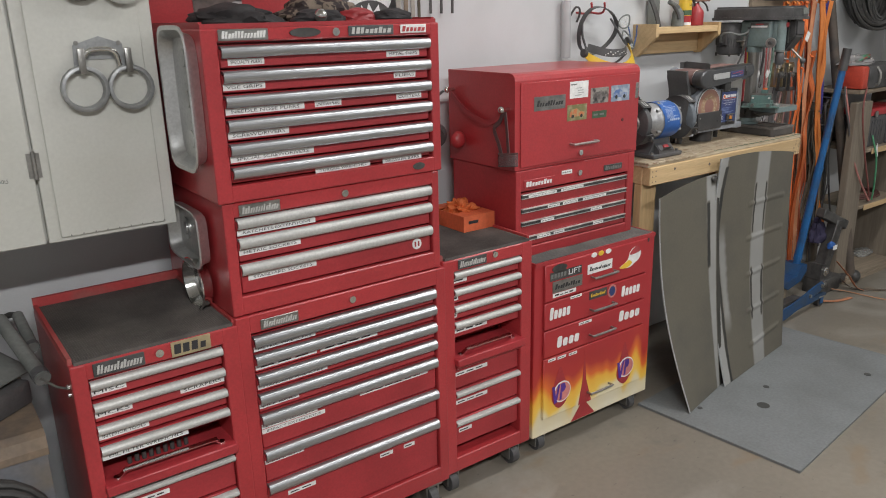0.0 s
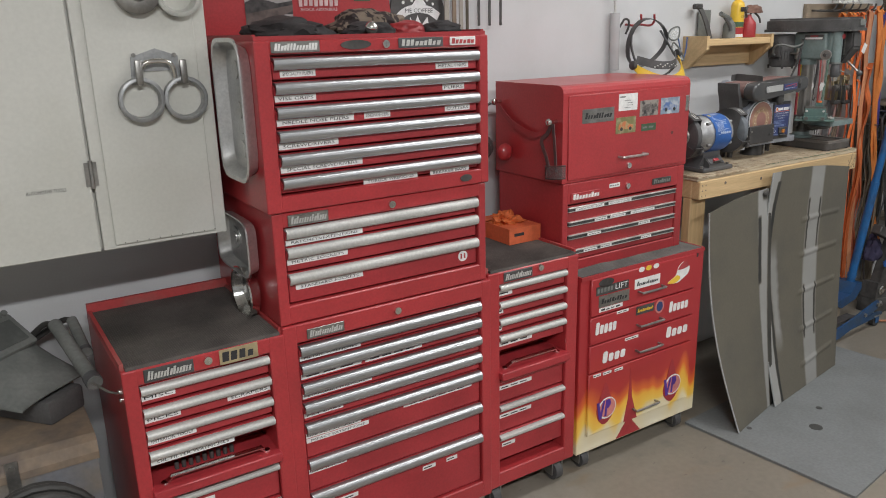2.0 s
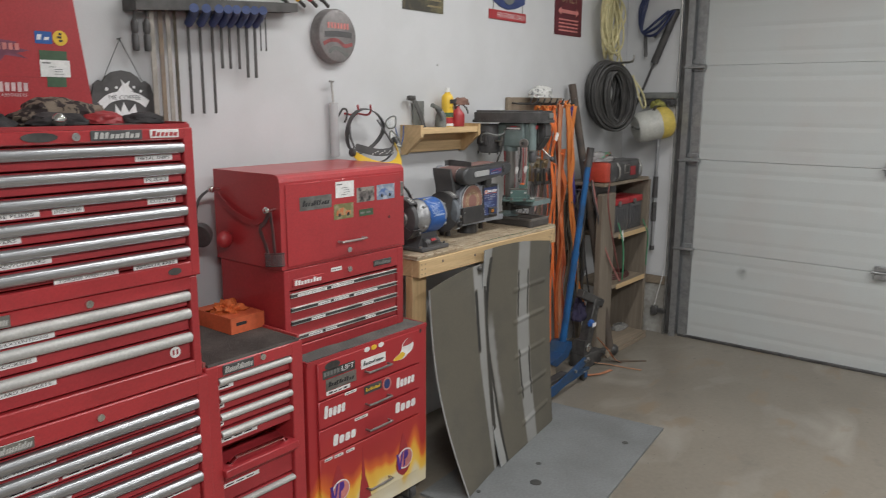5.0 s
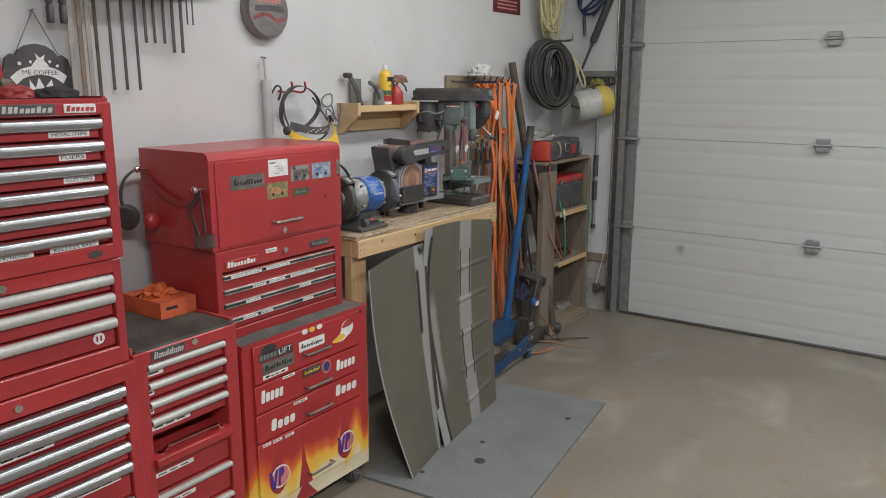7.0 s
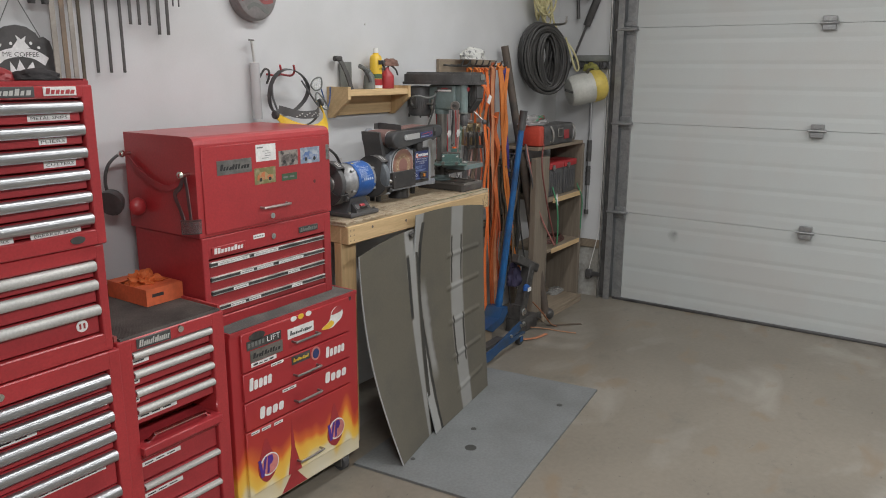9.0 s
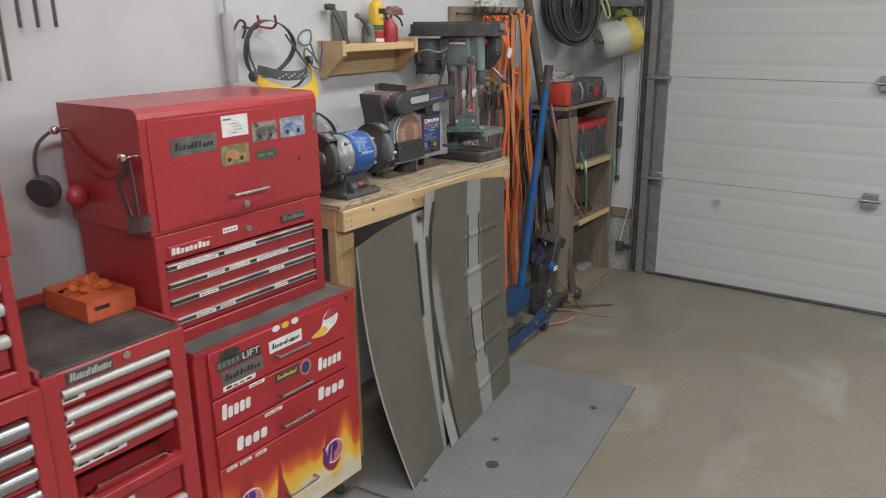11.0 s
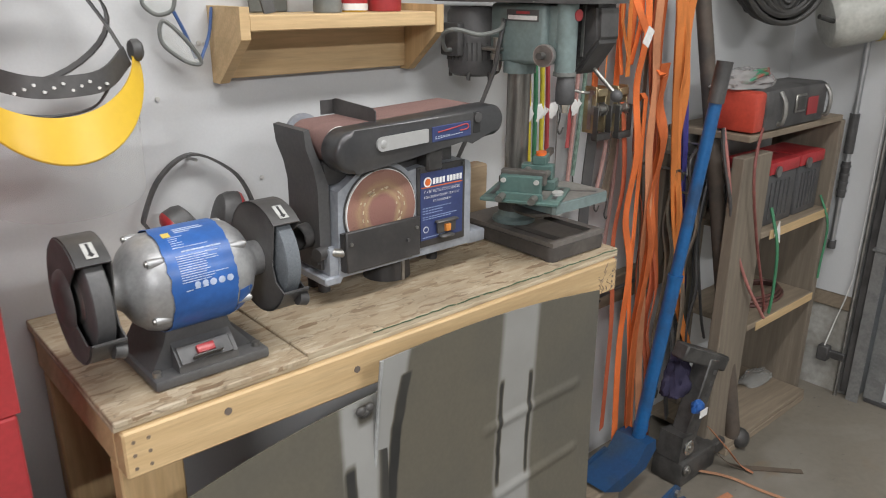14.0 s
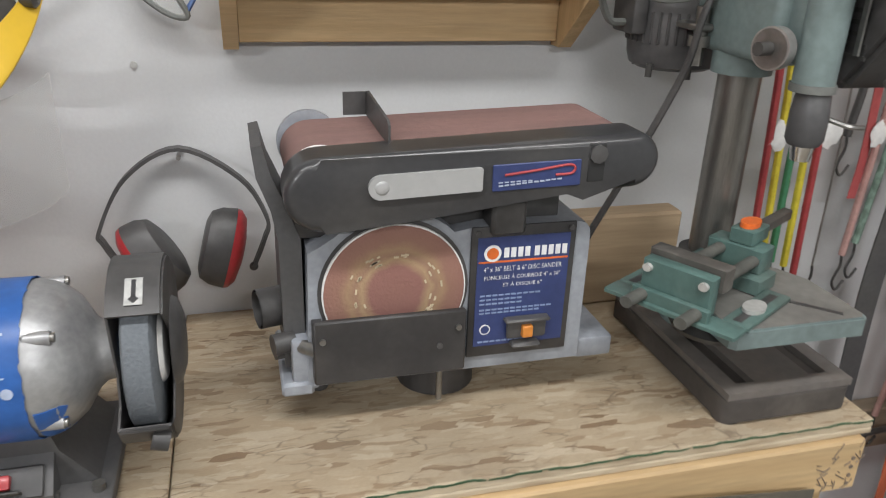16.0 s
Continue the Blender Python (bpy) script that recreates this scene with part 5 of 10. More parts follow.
BLUEPH = mat("blue_photo", (0.22, 0.27, 0.34), 0.35, 0, 0.2, 40, 90, 0.0, col2=(0.42, 0.45, 0.5))
GREYPH = mat("grey_photo", (0.30, 0.27, 0.24), 0.35, 0, 0.2, 45, 90, 0.0, col2=(0.045, 0.04, 0.04))
def photo(x0, x1, z0, z1, m, shapes, label):
    t = box(N(), x0, CY - 0.0006, z0, x1, CY, z1)
    w, h = x1 - x0, z1 - z0
    prism(t, [(x0 + w * 0.12, z0 + h * 0.25), (x0 + w * 0.85, z0 + h * 0.25), (x0 + w * 0.88, z0 + h * 0.5), (x0 + w * 0.65, z0 + h * 0.55), (x0 + w * 0.5, z0 + h * 0.75), (x0 + w * 0.25, z0 + h * 0.72), (x0 + w * 0.14, z0 + h * 0.5)], "y", CY - 0.0009, CY - 0.0006, mi=1)
    for q in (0.28, 0.72):
        cyl(t, (x0 + w * q, CY - 0.0009, z0 + h * 0.27), (x0 + w * q, CY - 0.0012, z0 + h * 0.27), h * 0.12, seg=12, mi=2)
    part("photo", t, [m, shapes, INK], dr, label, smooth=False)
photo(-0.644, -0.554, 1.196, 1.248, GREYPH, mat("faded_dark_print", (0.10, 0.085, 0.08), 0.4, 0, 0.25, 70, 160, 0.0, col2=(0.2, 0.18, 0.17)), "small photo of a dark car")
photo(-0.541, -0.445, 1.195, 1.250, BLUEPH, mat("faded_blue_print", (0.10, 0.17, 0.36), 0.4, 0, 0.25, 70, 160, 0.0, col2=(0.3, 0.34, 0.42)), "small photo of a blue car")
photo(-0.755, -0.661, 1.147, 1.200, mat("olive_photo", (0.20, 0.19, 0.08), 0.35, 0, 0.2, 40, 90, 0.0, col2=(0.36, 0.31, 0.2)), mat("faded_orange_print", (0.52, 0.17, 0.07), 0.4, 0, 0.25, 70, 160, 0.0, col2=(0.4, 0.3, 0.15)), "small photo of an orange truck")
# a thin dark red disc on the door face
part("dark_spot", cyl(N(), (-0.475, CY, 1.128), (-0.475, CY - 0.0008, 1.128), 0.006, seg=14), REDDOT, dr, "small round dark spot on the door")
plate_label(dr, -0.633, -0.561, 1.146, 1.170, CY, "", "tape", "green tape", 2, plate=GREEN, ink=GUNM)
badge(up, -0.435, -0.392, 1.198, 1.252, CF, STEEL, 2, GUNM, "small silver card")

# earmuffs and goggles hung on the side of that chest
def side_hook(x, y, z):
    t = cyl(N(), (x, y, z), (x - 0.03, y, z), 0.006, seg=10)
    ball(t, (x - 0.032, y, z), 0.012, 12)
    return t
hk = thing("magnet_hook", "small chrome magnet hook on the chest side", "hook", (CX0, -0.345, 1.205), group="magnet hooks")
part("hook", side_hook(CX0, -0.345, 1.205), CHROME, hk)
hk = thing("magnet_hook", "small chrome magnet hook on the chest side", "hook", (CX0, -0.05, 1.25), group="magnet hooks")
part("hook", side_hook(CX0, -0.05, 1.25), CHROME, hk)
gg = thing("safety_goggles", "clear and red safety goggles hanging by their strap", "goggles", (CX0 - 0.03, -0.34, 1.06))
t = band(N(), curve_pts([(CX0 - 0.012, -0.05, 1.235), (CX0 - 0.014, -0.12, 1.19), (CX0 - 0.016, -0.19, 1.165), (CX0 - 0.016, -0.25, 1.155), (CX0 - 0.020, -0.30, 1.17), (CX0 - 0.02, -0.345, 1.20)], 5), 0.018, 0.002, (0, 0.3, 1))
part("strap", t, RED2, gg, "dark red elastic strap")
GLZ = mat("dusty_goggle_vinyl", (0.10, 0.05, 0.048), 0.35, 0, 0.15, 30, 90, 0.02, col2=(0.06, 0.045, 0.045))
t = band(N(), curve_pts([(CX0 - 0.022, -0.345, 1.198), (CX0 - 0.022, -0.325, 1.165), (CX0 - 0.024, -0.30, 1.14), (CX0 - 0.024, -0.322, 1.095), (CX0 - 0.024, -0.34, 1.052)], 6), 0.014, 0.003, (0, 1, 0.4))
part("arm", t, GLZ, gg, "thin red arm")
t = band(N(), curve_pts([(CX0 - 0.020, -0.350, 1.198), (CX0 - 0.024, -0.362, 1.15), (CX0 - 0.03, -0.375, 1.10), (CX0 - 0.034, -0.385, 1.05)], 6), 0.011, 0.003, (0, 1, 0.4))
part("arm", t, GLZ, gg, "thin red arm")
def goggle(u, w):
    a = radians(-75 + 150 * u)
    return Vector((CX0 - 0.010 - 0.030 * math.cos(a), -0.365 + 0.048 * math.sin(a), 1.028 + 0.040 * w - 0.006 * math.sin(a)))
part("lens", sheet(N(), goggle, 20, 4, 0.002), glass_mat("smoky_lens", (0.16, 0.13, 0.13), 0.2, 0.55), gg, "scratched clear lens")
part("rim", tube(N(), [goggle(k / 16, 0.0) for k in range(17)], 0.0022, 6), DSTEEL, gg, "dark lower rim")
part("top_rim", tube(N(), [goggle(k / 16, 1.0) for k in range(17)], 0.003, 6), GLZ, gg)
em = thing("earmuffs", "black and red earmuffs hung on the chest side", "earmuffs", (CX0 - 0.04, 0.0, 1.06))
t = band(N(), curve_pts([(CX0 - 0.07, -0.03, 1.09), (CX0 - 0.085, -0.03, 1.16), (CX0 - 0.07, -0.03, 1.215), (CX0 - 0.03, -0.03, 1.245), (CX0 - 0.012, -0.03, 1.24)], 6), 0.014, 0.004, (0, 1, 0))
part("headband", t, BLACK, em)
t = N()
lathe(t, [(0.0001, 0.03), (0.02, 0.03), (0.036, 0.018), (0.042, 0.0), (0.042, -0.016), (0.0001, -0.02)], pose(CX0 - 0.075, -0.04, 1.10, 0, 70, 30))
part("cup", t, BLACK, em)
t = N()
lathe(t, [(0.0001, 0.022), (0.016, 0.02), (0.028, 0.008), (0.03, 0.0), (0.0001, 0.0)], pose(CX0 - 0.03, -0.11, 1.085, 90, 20, 0))
part("cup_shell", t, RED, em, "red cup shell")

# the chest stands a little further out and along than its cabinet's back edge
def shift_scaled(ob, about, k):
    """Moves and sizes a thing about a point, with its parts."""
    off = ob.location - Vector(about)
    ob.location = Vector(about) + Vector((off.x * k[0], off.y * k[1], off.z * k[2]))
    ob.scale = k
for ob in [ch, up, gg, em] + [q for q in bpy.data.objects if q.name.split(".")[0] == "magnet_hook"]:
    shift_scaled(ob, (-2.59, -2.23, 2.457), (0.9772, 0.9772, 0.9943))
shift_scaled(fc, (-2.59, -2.23, 0.0), (0.9913, 0.9913, 1.0085))


# ---- workbench ----
BT = 0.955                                       # bench top
PALEOSB = mat("pale_flaked_edge", (0.50, 0.42, 0.30), 0.7, 0, 0.15, 40, 160, 0.3, col2=(0.36, 0.285, 0.19), stretch=(0.3, 1, 3))
bench = thing("workbench", "narrow pine workbench with strand-board top", "workbench", (0.17, -0.2, 0.0))
part("top_board", box(N(), -0.352, -0.405, 0.9365, 0.705, WY - 0.002, 0.944, 0.001), PALEOSB, bench, "pale worn board under the strand board", smooth=False)
part("strand_board", box(N(), -0.062, -0.402, 0.9445, 0.706, WY - 0.002, BT, 0.0015), OSB, bench, "flaked strand-board sheet with green painted edge", smooth=False)
part("strand_board", box(N(), -0.352, -0.41, 0.9445, -0.064, WY - 0.002, BT - 0.0015, 0.0015), OSB, bench, "worn flaked strand-board sheet", smooth=False)
t = N()
sheet(t, lambda u, w: (-0.061 + 0.7665 * u, -0.4034 - 0.0014 * noise.noise(Vector((u * 60, w * 2, 3))), 0.9447 + 0.0095 * w), 160, 3, 0.0012)
part("board_edge", t, PALEOSB, bench, "pale layered board edge")
t = N()
sheet(t, lambda u, w: (0.06 + 0.6455 * u, -0.4040 - 0.0014 * noise.noise(Vector((u * 50 + 7.9, 2, 3))), 0.9522 + 0.0020 * noise.noise(Vector((u * 22, 0, 1))) + 0.0020 * w), 140, 2, 0.0014)
part("painted_rim", t, GREEN, bench, "thin worn green paint along the edge")
part("apron", box(N(), -0.345, -0.414, 0.866, 0.694, -0.376, 0.936, 0.003), PINE, bench, "pine front rail with knots and nail holes", smooth=False)
part("end_rail", box(N(), -0.345, -0.3755, 0.866, -0.307, WY - 0.002, 0.936, 0.003), PINE, bench, smooth=False)
part("end_rail", box(N(), 0.656, -0.3755, 0.866, 0.694, WY - 0.002, 0.936, 0.003), PINE, bench, smooth=False)
for x in (-0.344, 0.605):
    for y in (-0.375, -0.05):
        part("leg", box(N(), x + (0.04 if y < -0.2 and x > 0 else 0.0), y, 0.0, x + 0.088 + (0.0 if x > 0 else 0.0), y + 0.038, 0.8655, 0.003), PINEZ, bench, smooth=False)
t = N()
rnd = random.Random(4)
for k in range(10):
    x, z = (-0.332 + 0.02 * (k % 2) if k < 6 else 0.68), (0.880 + 0.02 * (k // 2) if k < 6 else 0.876 + 0.012 * (k - 6))
    cyl(t, (x, -0.4138, z), (x, -0.4148, z), 0.0028, seg=8)
for x, z in ((0.02, 0.905), (0.31, 0.897), (-0.2, 0.915)):
    cyl(t, (x, -0.4138, z), (x, -0.4146, z), 0.006, seg=10)
part("nail_heads", t, BROWN, bench, kind="stuff")
t = N()
for k in range(26):
    a = Vector((rnd.uniform(0.635, 0.69), -0.4146, rnd.uniform(0.872, 0.93)))
    c = a + Vector((rnd.uniform(-0.014, 0.014), 0, rnd.uniform(-0.014, 0.014)))
    tube(t, [a, c], 0.0006, 4)
part("scribble", t, BROWN, bench, "cracked crazing on the rail end", kind="stuff")

# ---- bench grinder ----
GX, GY, GZ = -0.203, -0.320, 1.095
BY = -0.299                                      # middle of its base
g = thing("bench_grinder", "blue and bare-metal bench grinder with two wheels", "bench grinder", (GX, GY, BT))
AX = Matrix.Translation((GX, GY, GZ)) @ Matrix.Rotation(radians(90), 4, "Y")
t = N()
lathe(t, [(0.0001, -0.128), (0.024, -0.128), (0.0255, -0.100), (0.032, -0.092), (0.052, -0.080), (0.064, -0.066), (0.069, -0.050), (0.070, 0.050), (0.065, 0.066), (0.053, 0.080), (0.033, 0.092), (0.0265, 0.100), (0.025, 0.128), (0.0001, 0.128)], AX, 40)
part("motor_housing", t, ALUC, g, "bare cast aluminium motor housing")
t = N()
def wrap(u, w):
    a = 2 * math.pi * u
    e = 0.046 + 0.004 * noise.noise(Vector((math.cos(a) * 5, math.sin(a) * 5, w * 3))) + 0.0015 * noise.noise(Vector((math.cos(a) * 30, math.sin(a) * 30, w)))
    x = -e + 2 * e * w
    return (GX + x, GY - 0.0714 * math.cos(a), GZ + 0.0714 * math.sin(a))
sheet(t, wrap, 120, 8, 0.0006)
part("wrap_label", t, BLUEP, g, "bright blue wrap-round label with torn edges")
DUSTL = mat("dusty_white_label", (0.50, 0.50, 0.48), 0.6, 0, 0.12, 60, 200, 0.02)
PRINT = mat("pale_print", (0.46, 0.53, 0.68), 0.45, 0, 0.1, 30, 90, 0.0)
def on_drum(deg, x, r=0.0722):
    """Place on the motor's round body, at an angle above its front line, with local -Y pointing out."""
    a = radians(deg)
    return Matrix.Translation((GX + x, GY - r * math.cos(a), GZ + r * math.sin(a))) @ Matrix.Rotation(-a, 4, "X")
def print_line(bm, deg, x0, x1, h):
    """One line of small print: short word-long dashes."""
    x = x0
    while x < x1:
        w = min(rnd.uniform(0.003, 0.009), x1 - x)
        obox(bm, on_drum(deg, x + w / 2), w * 0.86, 0.0006, h)
        x += w
lab = N()
for deg, x1, h in ((81, 0.022, 0.0022), (77.5, 0.025, 0.0024), (74, 0.004, 0.0022)):
    print_line(lab, deg, -0.017, x1, h)
for k in range(6):
    print_line(lab, 67 - k * 3.1, -0.031, -0.031 + rnd.uniform(0.010, 0.022), 0.0010)
print_line(lab, 51, -0.031, 0.018, 0.0010)
print_line(lab, 45.6, -0.022, 0.034, 0.0022)
for k in range(12):
    print_line(lab, 40.5 - k * 2.6, -0.032, rnd.uniform(0.004, 0.040), 0.0012)
print_line(lab, 2.4, -0.029, -0.019, 0.0015)
part("label_print", lab, PRINT, g, "rows of fine white print", kind="stuff")
for k, x in enumerate((-0.012, -0.001, 0.010, 0.0225, 0.0345)):
    q = N()
    if k in (0, 1):
        cyl(q, (0, 0, 0.001), (0, -0.0007, 0.001), 0.0042, seg=14)
        obox(q, Matrix.Translation((0, -0.0003, -0.0035)), 0.0075, 0.0007, 0.0018)
    else:
        cyl(q, (0, 0, 0), (0, -0.0007, 0), 0.0048, seg=14)
    q.transform(on_drum(6.5, x, 0.0718))
    part("safety_symbol", q, PRINT, g, "round pale symbol")
q = N()
obox(q, on_drum(72, -0.030), 0.011, 0.0008, 0.010)
part("yellow_mark", q, GYEL, g, "small dull yellow square on the label")
def chip(u, w):
    """Blue paint left on the bell and neck, low at the front."""
    a = radians(-75 + 62 * w)
    x = 0.049 + 0.034 * u * (0.55 + 0.45 * noise.noise(Vector((w * 5, 3.0, 0)))) 
    r = 0.0706 - 0.0185 * max(0.0, (x - 0.050) / 0.033) ** 1.6
    return (GX + x, GY - r * math.cos(a), GZ + r * math.sin(a))
part("paint_remnant", sheet(N(), chip, 8, 14, 0.0008), BLUEP, g, "chipped blue paint left on the bare housing")
for s in (-1, 1):
    for deg in (42, -33, 118):                      # rounded bolt bosses on the shoulders
        q = cyl(N(), (-0.010, 0, 0), (0.010, 0, 0), 0.0062, seg=14)
        ball(q, (-0.010 * s, 0, 0), 0.0062, 10, (0.7, 1, 1))
        q.transform(on_drum(deg, s * 0.058, 0.0645))
        part("bolt_boss", q, ALUC, g)
        q = cyl(N(), (0.0, 0, 0), (0.003 * s, 0, 0), 0.004, seg=10)
        q.transform(on_drum(deg, s * 0.068, 0.0655))
        part("bolt", q, STEEL, g)
    t = N()
    lathe(t, [(0.0263, 0.113), (0.0268, 0.1135), (0.0262, 0.127)], Matrix.Translation((GX, GY, GZ)) @ Matrix.Rotation(radians(90 * s), 4, "Y"), 28)
    part("neck_paint", t, BLUEP, g, "blue paint left round the neck")
    wx = GX + s * 0.1335
    WX = Matrix.Translation((wx, GY, GZ)) @ Matrix.Rotation(radians(90), 4, "Y")
    t = N()
    lathe(t, [(0.0001, -0.010), (0.022, -0.010), (0.024, -0.0125), (0.071, -0.0125), (0.0735, -0.0105), (0.0735, 0.0105), (0.071, 0.0125), (0.024, 0.0125), (0.022, 0.010), (0.0001, 0.010)], WX, 44)
    part("grinding_wheel", t, WHEEL if s > 0 else CHAR, g, "grey abrasive wheel" if s > 0 else "dark abrasive wheel")
    t = N()
    lathe(t, [(0.0001, -0.0165), (0.030, -0.0165), (0.034, -0.0130), (0.034, 0.0130), (0.030, 0.0165), (0.0001, 0.0165)], WX, 28)
    part("flange", t, LABEL if s > 0 else STEEL, g, "pale flange washer")
    # guard: rolled rim from the lower front round the back to the upper front, a side plate and a shallow cover
    arc = [(math.cos(radians(q)) * 0.0835, math.sin(radians(q)) * 0.0835) for q in range(-154, 140, 7)]
    mouth = [(-0.052, 0.030), (-0.045, 0.0), (-0.053, -0.026)]
    t = N()
    sweep(t, [Vector((wx, GY + a, GZ + b)) for a, b in arc], [(-0.0215, -0.0015), (0.0215, -0.0015), (0.0215, 0.0015), (-0.0215, 0.0015)], (1, 0, 0))
    prism(t, [(GY + a, GZ + b) for a, b in arc + mouth], "x", wx - s * 0.0205 - 0.001, wx - s * 0.0205 + 0.001)
    box(t, wx - 0.0195, GY - 0.0790, GZ - 0.0385, wx + 0.0195, GY - 0.0745, GZ - 0.0365)
    part("wheel_guard", t, BLACK, g, "dark rolled wheel guard")
    t = prism(N(), [(GY + a * 0.985, GZ + b * 0.985) for a, b in arc + [(-0.046, 0.052), (-0.020, 0.028), (-0.012, 0.0), (-0.024, -0.026), (-0.060, -0.042)]], "x", wx + s * 0.0217, wx + s * 0.0235)
    lathe(t, [(0.042, 0.0), (0.039, 0.005), (0.026, 0.0095), (0.0001, 0.011)], Matrix.Translation((wx + s * 0.0233, GY + 0.008, GZ)) @ Matrix.Rotation(radians(90 * s), 4, "Y"), 28)
    part("guard_cover", t, BLACK, g, "black domed guard cover")
    t = cyl(N(), (wx + 0.004, GY - 0.070, GZ - 0.052), (wx + 0.018, GY - 0.070, GZ - 0.056), 0.010, seg=16)
    part("tray_ear", t, BLACK, g, "rounded ear of the spark tray")
    deg = 118                                        # label over the upper front of the rim
    PL = Matrix.Translation((wx + 0.001, GY + 0.0854 * math.cos(radians(deg)), GZ + 0.0854 * math.sin(radians(deg)))) @ Matrix.Rotation(radians(deg - 180), 4, "X")
    q = N()
    obox(q, PL, 0.0145, 0.0006, 0.028)
    obox(q, PL @ Matrix.Translation((0, -0.0005, 0.003)), 0.0036, 0.0006, 0.018)
    obox(q, PL @ Matrix.Translation((0, -0.0005, -0.008)) @ Matrix.Rotation(radians(45), 4, "Y"), 0.006, 0.0006, 0.006)
    lb = part("arrow_label", q, [DUSTL, INK], g, "white arrow label", smooth=False)
    for pz in lb.data.polygons:
        if pz.index >= 6:
            pz.material_index = 1
t = prism(N(), [(GX - 0.072, BT + 0.0162), (GX + 0.080, BT + 0.0162), (GX + 0.076, BT + 0.022), (GX + 0.05, BT + 0.055), (GX + 0.042, GZ - 0.055), (GX - 0.042, GZ - 0.055), (GX - 0.05, BT + 0.055), (GX - 0.068, BT + 0.022)], "y", BY - 0.045, BY + 0.07)
box(t, GX - 0.078, BY - 0.075, BT, GX + 0.094, BY + 0.09, BT + 0.016, 0.004, 2)
prism(t, [(BY - 0.072, BT + 0.016), (BY - 0.072, BT + 0.027), (BY - 0.0449, BT + 0.054), (BY - 0.0449, BT + 0.016)], "x", GX - 0.042, GX + 0.046)
part("base", t, CHAR, g, "dark cast base")
SW = Matrix.Translation((GX + 0.000, BY - 0.0640, BT + 0.0385)) @ Matrix.Rotation(radians(-46), 4, "X")
part("switch_plate", obox(N(), SW, 0.078, 0.003, 0.028, 0.001), BLACK, g)
part("switch", obox(N(), SW @ Matrix.Translation((0, -0.004, 0.001)), 0.026, 0.008, 0.013, 0.002, 2), RED, g, "red rocker switch")
part("switch_guard", obox(N(), SW @ Matrix.Translation((0, -0.006, -0.009)), 0.044, 0.012, 0.003, 0.001), DSTEEL, g, "folded lip under the switch")
for x in (-0.075, 0.075, -0.032, 0.04):
    y = BY - 0.058 if abs(x) > 0.05 else BY - 0.062
    t = cyl(N(), (GX + x + 0.006, y, BT + 0.016), (GX + x + 0.006, y, BT + (0.023 if abs(x) > 0.05 else 0.022)), 0.006 if abs(x) > 0.05 else 0.003, seg=12)
    part("bolt", t, STEEL, g)

# ---- belt and disc sander ----
s = thing("belt_disc_sander", "grey belt and disc sander with blue name plate", "sander", (0.22, -0.22, BT))
F = -0.282                                            # front face of the casting
outl = [(0.078, 1.006), (0.384, 1.006), (0.384, 1.150)] + [(0.370 + 0.014 * math.cos(radians(q)), 1.160 + 0.014 * math.sin(radians(q))) for q in (20, 55, 90)]
outl += [(0.262, 1.176)] + [(0.169 + 0.087 * math.cos(radians(q)), 1.111 + 0.087 * math.sin(radians(q))) for q in range(44, 140, 8)] + [(0.096, 1.166), (0.082, 1.158)]
t = prism(N(), outl, "y", F, -0.160)
box(t, 0.062, F + 0.002, 1.000, 0.090, -0.165, 1.06, 0.004, 2)
box(t, 0.384, F + 0.004, 1.000, 0.430, -0.19, 1.026, 0.004, 2)
box(t, 0.050, F - 0.002, 0.996, 0.084, -0.16, 1.012, 0.003)
part("body", t, CAST, s, "grey cast body")
t = N()
ring_o = [(0.169 + 0.0790 * math.cos(radians(q)), 1.111 + 0.0790 * math.sin(radians(q))) for q in range(0, 360, 8)]
prism(t, ring_o, "y", F - 0.0008, F + 0.001)
part("disc_recess", t, BLACK, s, "black recess behind the disc")
t = N()
DM = Matrix.Translation((0.169, F - 0.001, 1.111)) @ Matrix.Rotation(radians(90), 4, "X")
lathe(t, [(0.0001, 0.004), (0.0728, 0.004), (0.0745, 0.003), (0.0745, 0.0), (0.0001, 0.0)], DM, 56)
